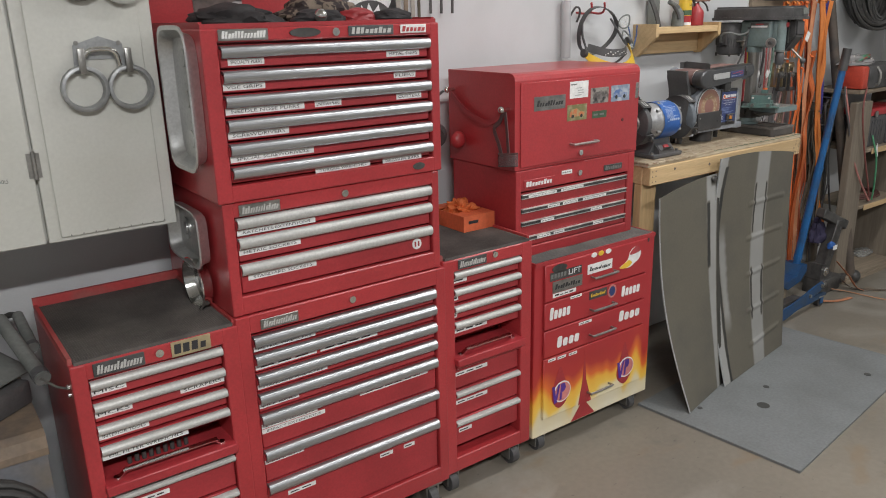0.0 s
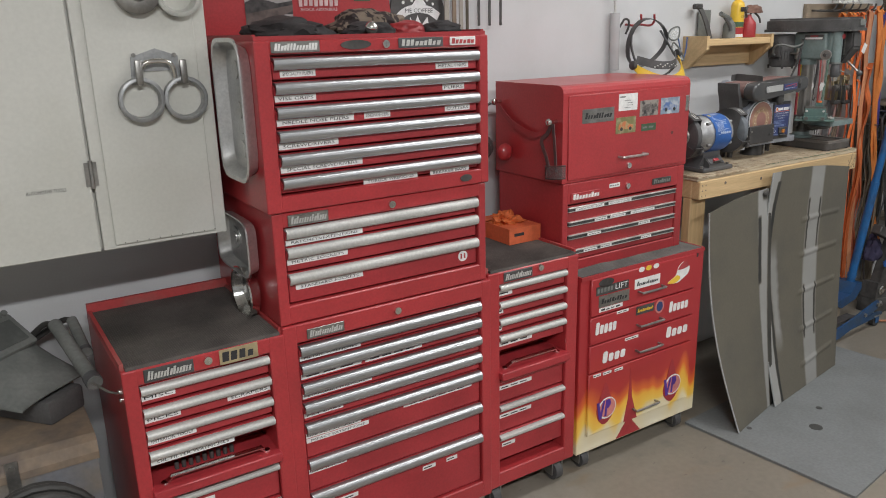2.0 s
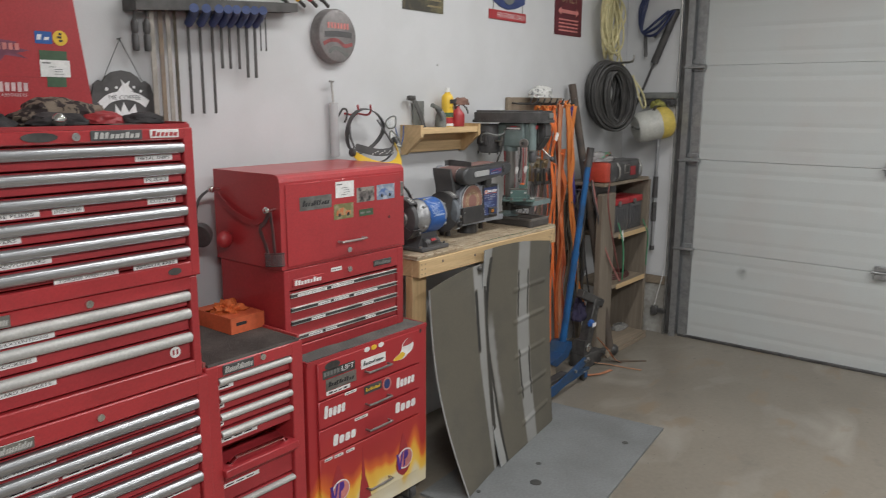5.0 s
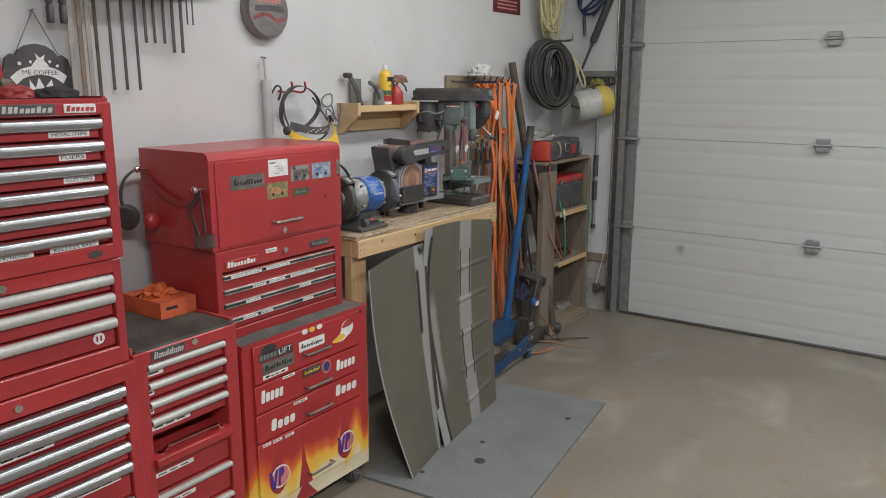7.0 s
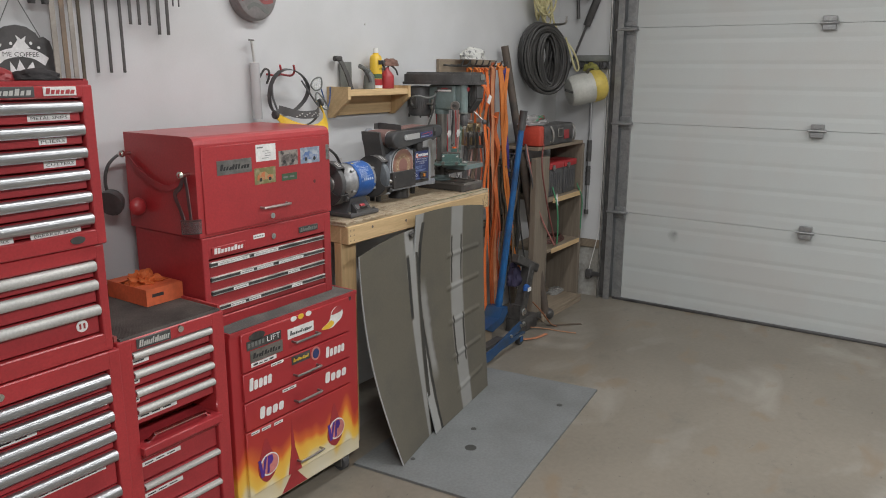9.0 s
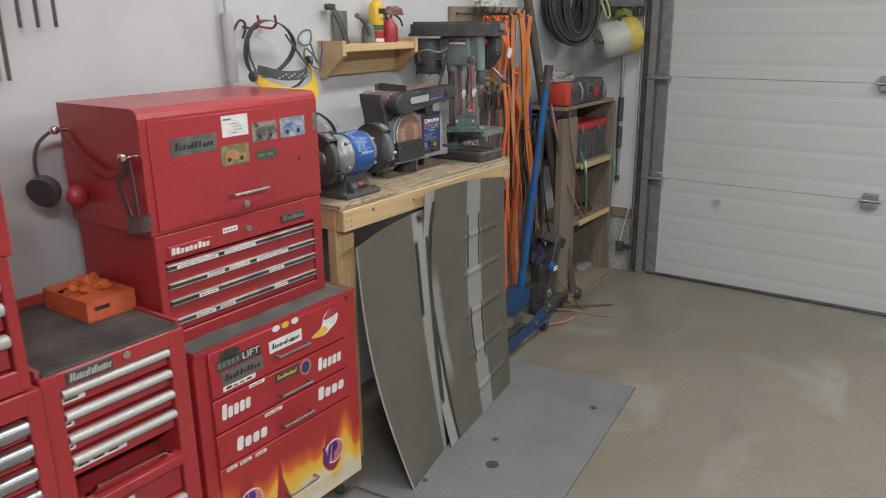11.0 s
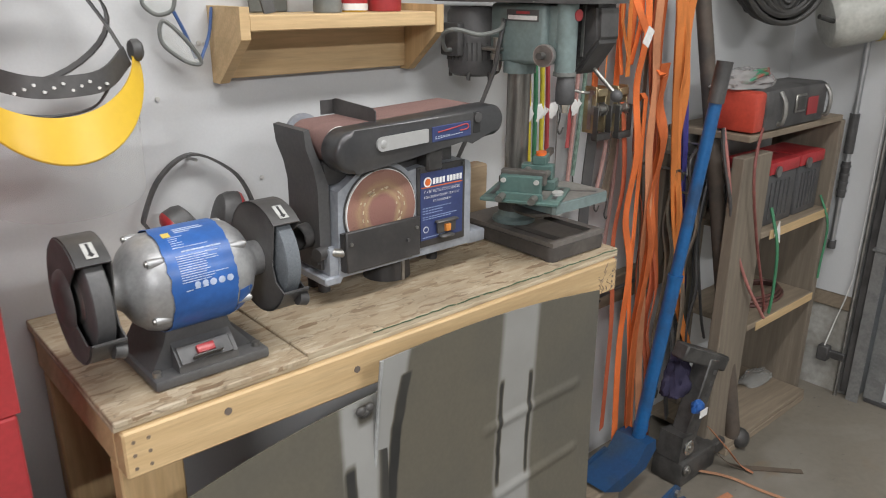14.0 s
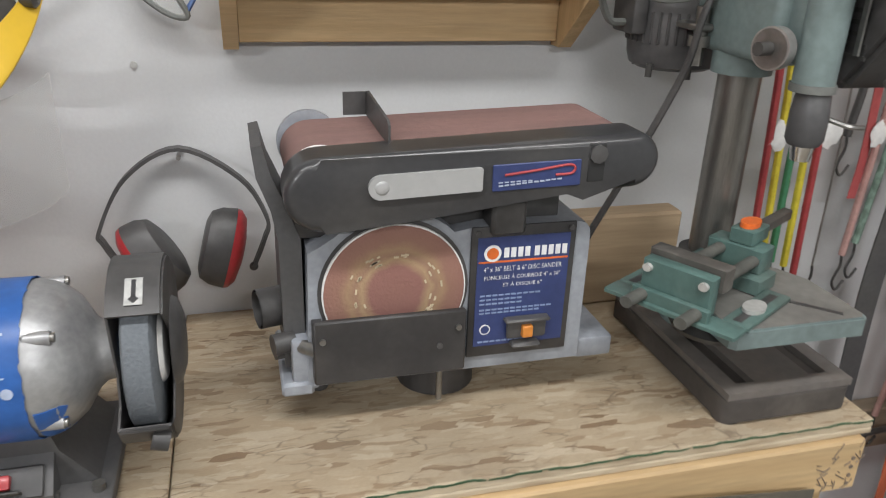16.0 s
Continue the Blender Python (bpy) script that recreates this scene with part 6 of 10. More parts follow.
def disc_mat():
    """Abrasive worn in rings about the disc's own middle."""
    m = mat("worn_sanding_disc", (0.27, 0.135, 0.105), 0.85, 0, 0.1, 14, 300, 0.3)
    n, li = m.node_tree.nodes, m.node_tree.links
    p = n["Principled BSDF"]
    geo, ds, nz, ma, r = n.new("ShaderNodeNewGeometry"), n.new("ShaderNodeVectorMath"), n.new("ShaderNodeTexNoise"), n.new("ShaderNodeMath"), n.new("ShaderNodeValToRGB")
    ds.operation = "DISTANCE"
    ds.inputs[1].default_value = (0.169, F - 0.005, 1.111)
    li.new(geo.outputs["Position"], ds.inputs[0])
    nz.inputs["Scale"].default_value, nz.inputs["Detail"].default_value = 55, 5
    li.new(geo.outputs["Position"], nz.inputs["Vector"])
    ma.operation = "MULTIPLY_ADD"
    ma.inputs[1].default_value = 0.014
    li.new(nz.outputs[0], ma.inputs[0])
    li.new(ds.outputs["Value"], ma.inputs[2])
    e = r.color_ramp.elements
    e[0].position, e[0].color = 0.0, (0.25, 0.125, 0.10, 1)
    e[1].position, e[1].color = 1.0, (0.27, 0.135, 0.11, 1)
    for pos, c in ((0.40, (0.25, 0.12, 0.10, 1)), (0.50, (0.38, 0.26, 0.15, 1)), (0.56, (0.30, 0.18, 0.12, 1)), (0.64, (0.34, 0.22, 0.13, 1)), (0.74, (0.28, 0.15, 0.11, 1))):
        k = e.new(pos)
        k.color = c
    sc = n.new("ShaderNodeMath")
    sc.operation = "MULTIPLY"
    sc.inputs[1].default_value = 11.5
    li.new(ma.outputs[0], sc.inputs[0])
    li.new(sc.outputs[0], r.inputs[0])
    li.new(r.outputs[0], p.inputs["Base Color"])
    return m
part("sanding_disc", t, disc_mat(), s, "brown sanding disc with tan worn rings")
t = N()
lathe(t, [(0.0735, 0.0042), (0.0751, 0.0036), (0.0751, 0.0), (0.0735, 0.0)], DM, 56)
part("disc_rim", t, LABEL, s, "pale disc backing rim")
t = N()                                               # worn glue ring on the disc
rr = random.Random(9)
for k in range(34):
    a = rr.uniform(-40, 235)
    r0 = rr.uniform(0.040, 0.047) if k % 3 else rr.uniform(0.033, 0.05)
    q = N()
    box(q, -0.001, -0.0006, -rr.uniform(0.001, 0.004), 0.001, 0, rr.uniform(0.001, 0.004))
    q.transform(Matrix.Translation((0.169 + r0 * math.cos(radians(a)), F - 0.0052, 1.111 + r0 * math.sin(radians(a)))) @ Matrix.Rotation(radians(-a), 4, "Y"))
    merge(t, q)
part("wear_flecks", t, mat("pale_glue", (0.62, 0.52, 0.36), 0.4, 0, 0.1, 20, 90, 0.0), s, "pale worn flecks round the disc", kind="stuff")
t = box(N(), 0.083, F - 0.020, 1.018, 0.243, F - 0.012, 1.091, 0.002)
box(t, 0.083, F - 0.013, 1.018, 0.093, F + 0.001, 1.086)
box(t, 0.233, F - 0.013, 1.018, 0.243, F + 0.001, 1.086)
GUARDB = mat("dark_sheet_steel", (0.040, 0.038, 0.038), 0.5, 0.1, 0.2, 12, 120, 0.05, col2=(0.060, 0.056, 0.054))
part("disc_guard", t, GUARDB, s, "black guard below the disc")
for x, z in ((0.092, 1.070), (0.234, 1.072), (0.214, 1.052)):
    part("screw", cyl(N(), (x, F - 0.020, z), (x, F - 0.023, z), 0.0032, seg=12), STEEL if x != 0.214 else BLACK, s)
# name plate
pl = part("name_plate", box(N(), 0.249, F - 0.004, 1.022, 0.366, F, 1.176, 0.003, 2), GUARDB, s, "dark frame of the name plate")
t = box(N(), 0.256, F - 0.0048, 1.036, 0.359, F - 0.004, 1.164)
YP = F - 0.0049
letters(t, "4\" x 36\" BELT & 6\" DISC SANDER", 0.088, 0.0058, (0.2635, YP, 1.1250))
letters(t, "PONCEUSE À COURROIE 4\" x 36\"", 0.086, 0.0058, (0.2645, YP, 1.1155))
letters(t, "ET À DISQUE 6\"", 0.044, 0.0058, (0.2860, YP, 1.1060))
for k in range(9):
    box(t, 0.2850 + 0.0078 * k + (0.003 if k > 3 else 0), F - 0.0054, 1.1405, 0.2905 + 0.0078 * k + (0.003 if k > 3 else 0), F - 0.0048, 1.1515, mi=1)
for k, (w, z) in enumerate(((0.07, 1.096), (0.05, 1.091), (0.055, 1.086), (0.085, 1.079), (0.075, 1.075), (0.06, 1.040))):
    for j in range(int(w / 0.007)):
        box(t, 0.261 + 0.007 * j, F - 0.0052, z, 0.2665 + 0.007 * j, F - 0.0048, z + 0.0018, mi=2)
box(t, 0.2575, F - 0.0052, 1.1352, 0.3575, F - 0.0048, 1.1372, mi=3)
cyl(t, (0.2725, F - 0.0048, 1.146), (0.2725, F - 0.0054, 1.146), 0.0095, seg=20, mi=1)
cyl(t, (0.2725, F - 0.0054, 1.146), (0.2725, F - 0.0057, 1.146), 0.0065, seg=20, mi=3)
cyl(t, (0.2685, F - 0.0048, 1.056), (0.2685, F - 0.0052, 1.056), 0.0062, seg=20, mi=1)
cyl(t, (0.2685, F - 0.0052, 1.056), (0.2685, F - 0.0055, 1.056), 0.0048, seg=20)
part("plate_face", t, [NAVY, WINK, mat("faint_print", (0.25, 0.32, 0.5), 0.5, 0, 0.1, 20, 90, 0.0), mat("orange_stripe", (0.75, 0.16, 0.03), 0.4, 0, 0.1, 20, 90, 0.0)], pl, "blue name plate with white lettering", smooth=False)
for x, z in ((0.2555, 1.1695), (0.3595, 1.1695)):
    part("screw", cyl(N(), (x, F - 0.004, z), (x, F - 0.006, z), 0.003, seg=12), BLACK, pl)
t = box(N(), 0.292, F - 0.012, 1.044, 0.338, F - 0.0049, 1.068, 0.004, 2)
box(t, 0.288, F - 0.018, 1.066, 0.340, F - 0.0049, 1.0705, 0.002)
box(t, 0.296, F - 0.020, 1.036, 0.330, F - 0.0049, 1.042, 0.003)
sw = part("switch_housing", t, BLACK, s)
part("safety_key", box(N(), 0.308, F - 0.018, 1.048, 0.320, F - 0.011, 1.062, 0.001), mat("orange_plastic", (0.75, 0.27, 0.05), 0.4, 0, 0.1, 20, 90, 0.0), sw, "orange safety key")
# belt unit
ZC, R0 = 1.232, 0.031
GLOSSB = mat("satin_black_cover", (0.040, 0.040, 0.042), 0.30, 0, 0.15, 8, 140, 0.02, col2=(0.058, 0.056, 0.055), coat=0.25)
t = N()
loop = [(0.098 + R0 * math.cos(radians(q)), ZC + R0 * math.sin(radians(q))) for q in range(92, 273, 12)] + [(0.402 + 0.026 * math.cos(radians(q)), 1.247 + 0.026 * math.sin(radians(q))) for q in range(-88, 93, 12)]
prism(t, loop, "y", -0.270, -0.162)
part("sanding_belt", t, BELT, s, "wide brown sanding belt")
t = N()
arm = [(0.096 + 0.036 * math.cos(radians(q)), ZC - 0.004 + 0.036 * math.sin(radians(q))) for q in range(92, 273, 12)] + [(0.20, 1.202), (0.335, 1.2185), (0.352, 1.2215)] + [(0.406 + 0.0285 * math.cos(radians(q)), 1.2485 + 0.0285 * math.sin(radians(q))) for q in range(-84, 93, 12)]
prism(t, arm, "y", -0.318, -0.272)
bmesh.ops.bevel(t, geom=[e for e in t.edges if abs(e.verts[0].co.y - e.verts[1].co.y) < 1e-5 and e.verts[0].co.y < -0.31], offset=0.010, segments=4, affect="EDGES", profile=0.5)
part("arm_cover", t, GLOSSB, s, "rounded black arm cover")
t = N()
lathe(t, [(0.031, 0.0), (0.0325, 0.0), (0.0325, 0.004), (0.031, 0.004)], Matrix.Translation((0.098, -0.2685, ZC)) @ Matrix.Rotation(radians(90), 4, "X"), 36)
part("drum_edge", t, LABEL, s, "pale drum edge")
part("drum", cyl(N(), (0.098, -0.158, ZC + 0.006), (0.098, -0.150, ZC + 0.006), 0.034, seg=28), CAST, s, "grey drum")
t = prism(N(), [(0.244, 1.2280), (0.2455, 1.2295), (0.2455, 1.2495), (0.244, 1.2510)] + [(0.148 + 0.0118 * math.cos(radians(q)), 1.2362 + 0.0118 * math.sin(radians(q))) for q in range(92, 269, 11)], "y", -0.3225, -0.3182)
ball(t, (0.149, -0.3222, 1.2362), 0.007, 14, (1, 0.3, 1))
part("lever", t, mat("pale_grey_plastic", (0.40, 0.40, 0.395), 0.4, 0.1, 0.05, 6, 120, 0.02, fine_var=0.02), s, "pale grey belt-release lever")
t = box(N(), 0.256, -0.3198, 1.2265, 0.347, -0.3178, 1.2535, 0.001)
pts = curve_pts([(0.268, -0.3202, 1.2430), (0.30, -0.3202, 1.2455), (0.333, -0.3202, 1.2490), (0.340, -0.3202, 1.2450), (0.336, -0.3202, 1.2400), (0.320, -0.3202, 1.2395)], 5)
q = N()
tube(q, pts, 0.0013, 6)
merge(t, q, 1)
for k in range(11):
    box(t, 0.262 + 0.006 * k, -0.3204, 1.2315 + 0.0003 * k, 0.2665 + 0.006 * k, -0.3198, 1.2330 + 0.0003 * k, mi=2)
    if k < 6:
        box(t, 0.262 + 0.006 * k, -0.3204, 1.2350, 0.2660 + 0.006 * k, -0.3198, 1.2362, mi=2)
t.transform(Matrix.Translation((0.30, 0, 1.24)) @ Matrix.Rotation(radians(-1.5), 4, "Y") @ Matrix.Translation((-0.30, 0, -1.24)))
part("belt_label", t, [NAVY, RCORD, mat("faint_print_b", (0.45, 0.5, 0.62), 0.5, 0, 0.1, 20, 90, 0.0)], s, "blue label with red belt arrow", smooth=False)
t = N()
lathe(t, [(0.0001, 0.0), (0.0085, 0.0), (0.0095, 0.003), (0.0095, 0.012), (0.0001, 0.013)], pose(0.364, -0.309, 1.2585, 90, 0, 0), 9)
part("tracking_knob", t, BLACK, s, "black tracking knob")
t = box(N(), 0.352, -0.3186, 1.228, 0.3745, -0.29, 1.2705, 0.003)
part("cover_gap", t, mat("gap_black", (0.02, 0.02, 0.02), 0.7, 0, 0.1, 20, 90, 0.0), s, "dark gap round the tracking knob")
t = prism(N(), [(0.056, 1.02), (0.078, 1.02), (0.078, 1.165), (0.066, 1.200), (0.052, 1.234), (0.045, 1.264), (0.035, 1.262), (0.038, 1.232), (0.050, 1.198), (0.056, 1.165)], "y", -0.262, -0.165)
part("end_guard", t, CHAR, s, "tall black end guard")
t = box(N(), 0.070, -0.262, 1.165, 0.355, -0.168, 1.204, 0.006, 2)
box(t, 0.268, -0.292, 1.166, 0.306, -0.25, 1.206, 0.004)
part("arm_bracket", t, BLACK, s, "black casting under the belt arm")
t = prism(N(), [(-0.282, 1.264), (-0.152, 1.265), (-0.152, 1.290), (-0.164, 1.293), (-0.276, 1.288), (-0.282, 1.284)], "x", 0.162, 0.1645)
box(t, 0.137, -0.1545, 1.265, 0.1645, -0.152, 1.290)
part("work_stop", t, BLACK, s, "black sheet work stop across the belt")
t = cyl(N(), (0.064, -0.222, 1.076), (0.031, -0.230, 1.076), 0.0215, seg=28, caps=False)
cyl(t, (0.064, -0.222, 1.076), (0.031, -0.230, 1.076), 0.0185, seg=28, caps=False)
cyl(t, (0.066, -0.262, 1.052), (0.044, -0.268, 1.052), 0.0115, seg=16)
cyl(t, (0.066, -0.250, 1.036), (0.046, -0.256, 1.036), 0.009, seg=6)
part("dust_port", t, BLACK, s, "black dust port")
part("pivot_bolt", cyl(N(), (0.060, -0.262, 1.052), (0.090, -0.290, 1.052), 0.008, seg=14), STEEL, s)
for x, y in ((0.095, -0.205), (0.36, -0.195), (0.095, -0.17), (0.36, -0.165)):
    t = cyl(N(), (x, y, BT), (x, y, 1.007), 0.011, 0.013, seg=14)
    part("foot", t, BLACK, s, "short black foot")
t = cyl(N(), (0.235, -0.208, BT + 0.0005), (0.235, -0.208, 1.0065), 0.046, 0.042, seg=28)
part("pedestal", t, GUARDB, s, "dark round pedestal")
part("base_bolt", cyl(N(), (0.222, F + 0.006, BT + 0.012), (0.222, F + 0.006, 1.0065), 0.0035, seg=10), STEEL, s)

# timber block behind the sander
solo("timber_block", box(N(), 0.47, -0.075, BT + 0.0006, 0.634, -0.035, BT + 0.138, 0.004), wood_mat("scrap_timber", (0.40, 0.295, 0.185), (0.27, 0.185, 0.11), 0), "offcut of knotty timber standing against the wall", "timber block", (0.556, -0.04, BT), smooth=False)

# ---- drill press ----
d = thing("drill_press", "grey-green bench drill press with black belt cover", "drill press", (0.60, -0.23, BT))
CASTB = mat("dusty_dark_casting", (0.066, 0.058, 0.053), 0.62, 0, 0.15, 12, 90, 0.1, col2=(0.092, 0.081, 0.072))
BFACE = mat("dusty_base_face", (0.155, 0.138, 0.123), 0.6, 0, 0.15, 12, 90, 0.1, col2=(0.14, 0.128, 0.118))
def ring(o, k):
    cx, cy = sum(p[0] for p in o) / len(o), sum(p[1] for p in o) / len(o)
    return [(cx + (p[0] - cx) * k, cy + (p[1] - cy) * k) for p in o]
def rounded(x0, y0, x1, y1, r, n=5):
    """A rectangle's outline with rounded corners."""
    out = []
    for cx, cy, a in ((x1 - r, y1 - r, 0), (x0 + r, y1 - r, 90), (x0 + r, y0 + r, 180), (x1 - r, y0 + r, 270)):
        out += [(cx + r * math.cos(radians(a + 90 * k / n)), cy + r * math.sin(radians(a + 90 * k / n))) for k in range(n + 1)]
    return out
# base: a skirted plate with two slots right through its raised face
BX0, BX1, BY0, BY1 = 0.521, 0.692, -0.381, -0.10
t = prism(N(), rounded(BX0, BY0, BX1, BY1, 0.020), "z", BT + 0.004, BT + 0.031)
prism(t, rounded(BX0 + 0.012, BY0 + 0.012, BX1 - 0.012, BY1 - 0.012, 0.015), "z", BT + 0.0002, BT + 0.0042)
for x, y in ((BX0 + 0.016, BY0 + 0.018), (BX1 - 0.016, BY0 + 0.018), (BX0 + 0.016, BY1 - 0.018), (BX1 - 0.016, BY1 - 0.018)):
    cyl(t, (x, y, BT), (x, y, BT + 0.006), 0.0155, seg=16)
pb = part("base", t, CASTB, d, "dusty dark skirted cast base")
SL = ((0.546, 0.570), (0.643, 0.667))                       # the slots' sides
FX = [BX0 + 0.004, SL[0][0], SL[0][1], SL[1][0], SL[1][1], BX1 - 0.004]
t = N()
for k in range(5):
    if k % 2 == 0:
        box(t, FX[k], BY0 + 0.004, BT + 0.0312, FX[k + 1], BY1 - 0.004, BT + 0.0400)
    else:
        box(t, FX[k], BY0 + 0.004, BT + 0.0312, FX[k + 1], -0.358, BT + 0.0400)
        box(t, FX[k], -0.225, BT + 0.0312, FX[k + 1], BY1 - 0.004, BT + 0.0400)
bmesh.ops.remove_doubles(t, verts=t.verts, dist=0.0001)
part("slotted_face", t, BFACE, pb, "worn slotted top face", smooth=False)
CXX, CYY = 0.590, -0.205
part("column", cyl(N(), (CXX, CYY, BT + 0.041), (CXX, CYY, 1.40), 0.0245, seg=40), mat("brown_grey_column_steel", (0.27, 0.255, 0.235), 0.36, 0.85, 0.12, 9, 140, 0.04, stretch=(6, 6, 0.5)), d, "dull steel column")
t = N()
lathe(t, [(0.0246, 0.0), (0.047, 0.0), (0.047, 0.008), (0.036, 0.014), (0.033, 0.034), (0.0246, 0.036)], Matrix.Translation((CXX, CYY, BT + 0.0405)), 32)
part("column_flange", t, TEAL, d)
t = N()
to = [(0.506, -0.396), (0.662, -0.396), (0.668, -0.390), (0.668, -0.300), (0.650, -0.262), (0.617, -0.236), (0.545, -0.236), (0.520, -0.262), (0.500, -0.300), (0.500, -0.390)]
prism(t, to, "z", 1.0645, 1.0862)
bmesh.ops.bevel(t, geom=[q for q in t.edges if q.verts[0].co.z > 1.08 and q.verts[1].co.z > 1.08], offset=0.002, segments=2, affect="EDGES")
tb = part("table", t, TEAL, d, "cast drilling table")
part("table_face", prism(N(), ring(to, 0.965), "z", 1.0863, 1.0868), mat("worn_table_face", (0.205, 0.200, 0.182), 0.5, 0.1, 0.1, 12, 90, 0.05, col2=(0.165, 0.158, 0.145)), tb, "worn grey machined face", smooth=False)
t = band(N(), [(0.598, -0.341, 1.0871), (0.642, -0.384, 1.0871)], 0.006, 0.0006, (1, 1, 0))
part("table_slot", t, BLACK, tb, "dark slot in the table")
t = cyl(N(), (CXX, CYY, 1.022), (CXX, CYY, 1.092), 0.036, seg=32)
box(t, CXX - 0.024, -0.275, 1.030, CXX + 0.024, -0.225, 1.0643, 0.006, 2)
cyl(t, (CXX - 0.05, -0.205, 1.055), (CXX - 0.03, -0.205, 1.055), 0.012, seg=16)
part("table_bracket", t, DSTEEL, d, "dark clamp bracket round the column")
t = N()
lathe(t, [(0.0001, 0.0), (0.030, 0.0), (0.044, 0.006), (0.047, 0.012), (0.0001, 0.014)], Matrix.Translation((0.520, -0.330, 1.0500)), 32)
part("tilt_boss", t, DSTEEL, d, "round dark boss under the table")
# head: casting, quill housing, cover, motor
t = box(N(), 0.553, -0.300, 1.336, 0.618, -0.150, 1.452, 0.010, 3)
cyl(t, (CXX, CYY, 1.314), (CXX, CYY, 1.345), 0.034, seg=36)
cyl(t, (0.583, -0.332, 1.326), (0.583, -0.332, 1.452), 0.0205, seg=36)
box(t, 0.566, -0.340, 1.340, 0.602, -0.290, 1.451, 0.008, 2)
hd = part("head", t, TEAL, d, "grey-green cast head")
t = box(N(), 0.5520, -0.286, 1.418, 0.5528, -0.200, 1.440)
box(t, 0.5514, -0.282, 1.421, 0.5520, -0.204, 1.429, mi=1)
box(t, 0.5514, -0.262, 1.432, 0.5520, -0.226, 1.437, mi=2)
part("head_plate", t, [CHAR, LABEL, RCORD], hd, "dark plate with a pale strip and red mark", smooth=False)
part("collar", cyl(N(), (0.583, -0.332, 1.318), (0.583, -0.332, 1.3258), 0.0225, seg=32), GUNM, d, "pale collar below the quill housing")
to2 = [(0.575, -0.388), (0.697, -0.388), (0.706, -0.378), (0.722, -0.060), (0.712, -0.035), (0.500, -0.035), (0.489, -0.055), (0.488, -0.110), (0.566, -0.378)]
t = prism(N(), ring(to2, 0.96), "z", 1.465, 1.510)
bmesh.ops.bevel(t, geom=[q for q in t.edges if q.verts[0].co.z > 1.5 and q.verts[1].co.z > 1.5], offset=0.010, segments=3, affect="EDGES")
prism(t, to2, "z", 1.453, 1.4648)
cv = part("belt_cover", t, BLACK, d, "long black belt cover")
part("cover_badge", box(N(), 0.650, -0.3845, 1.474, 0.690, -0.3805, 1.500, 0.001), GUNM, cv, "grey badge on the cover")
t = N()
lathe(t, [(0.0001, 0.0), (0.045, 0.0), (0.054, 0.005), (0.058, 0.018), (0.060, 0.040), (0.060, 0.128), (0.054, 0.140), (0.0001, 0.142)], Matrix.Translation((0.566, -0.095, 1.302)), 40)
mo = part("motor", t, CHAR, d, "black vented motor")
for k in range(14):
    a = radians(150 + k * 10)
    q = box(N(), 0.566 + 0.0598 * math.cos(a) - 0.0018, -0.095 + 0.0598 * math.sin(a) - 0.0018, 1.335, 0.566 + 0.0598 * math.cos(a) + 0.0018, -0.095 + 0.0598 * math.sin(a) + 0.0018, 1.372, 0.0008)
    part("fin", q, BLACK, mo, smooth=False)
for x, y in ((0.515, -0.13), (0.555, -0.152), (0.545, -0.04)):
    part("through_bolt", cyl(N(), (x, y, 1.296), (x, y, 1.312), 0.0042, seg=10), DSTEEL, mo)
part("junction_box", box(N(), 0.488, -0.125, 1.345, 0.508, -0.070, 1.412, 0.005, 2), BLACK, d, "black junction box")
t = cyl(N(), (0.546, -0.180, 1.340), (0.546, -0.180, 1.352), 0.013, seg=16)
cyl(t, (0.546, -0.180, 1.352), (0.546, -0.180, 1.384), 0.008, seg=12)
box(t, 0.530, -0.196, 1.358, 0.5525, -0.150, 1.366, 0.002)
cyl(t, (0.546, -0.180, 1.318), (0.546, -0.180, 1.340), 0.007, seg=6)
part("motor_mount", t, STEEL, d, "bolted steel motor mount")
t = tube(N(), curve_pts([(0.487, -0.105, 1.358), (0.462, -0.115, 1.362), (0.440, -0.135, 1.392), (0.448, -0.165, 1.402), (0.49, -0.19, 1.392), (0.535, -0.20, 1.402), (0.552, -0.19, 1.42)], 6), 0.0045)
part("motor_cord", t, GUNM, d, "grey motor cord")
t = tube(N(), curve_pts([(0.551, -0.195, 1.42), (0.532, -0.20, 1.37), (0.525, -0.19, 1.31), (0.49, -0.16, 1.19), (0.455, -0.13, 1.08), (0.445, -0.12, 1.02), (0.445, -0.10, 0.985), (0.46, -0.095, 0.9605)], 6), 0.0045)
part("power_cord", t, BLACK, d, "black power cord")
t = cyl(N(), (0.552, -0.308, 1.357), (0.540, -0.312, 1.357), 0.0215, seg=36)
k1 = part("depth_knob", t, mat("bright_knob_rim", (0.50, 0.48, 0.46), 0.35, 0.7, 0.1, 20, 120, 0.04), d, "round steel clamp disc")
part("knob_face", cyl(N(), (0.5398, -0.312, 1.357), (0.5392, -0.3122, 1.357), 0.0195, seg=32), STEEL, k1)
part("knob_bolt", cyl(N(), (0.5392, -0.312, 1.357), (0.524, -0.315, 1.357), 0.0070, seg=12), DSTEEL, k1, "dark bolt end")
t = prism(N(), [(-0.376, 1.452), (-0.380, 1.385), (-0.330, 1.318), (-0.292, 1.318), (-0.275, 1.355), (-0.270, 1.452)], "x", 0.620, 0.688)
bmesh.ops.bevel(t, geom=t.edges[:], offset=0.007, segments=2, affect="EDGES")
fh = part("feed_housing", t, BLACK, d, "black feed housing")
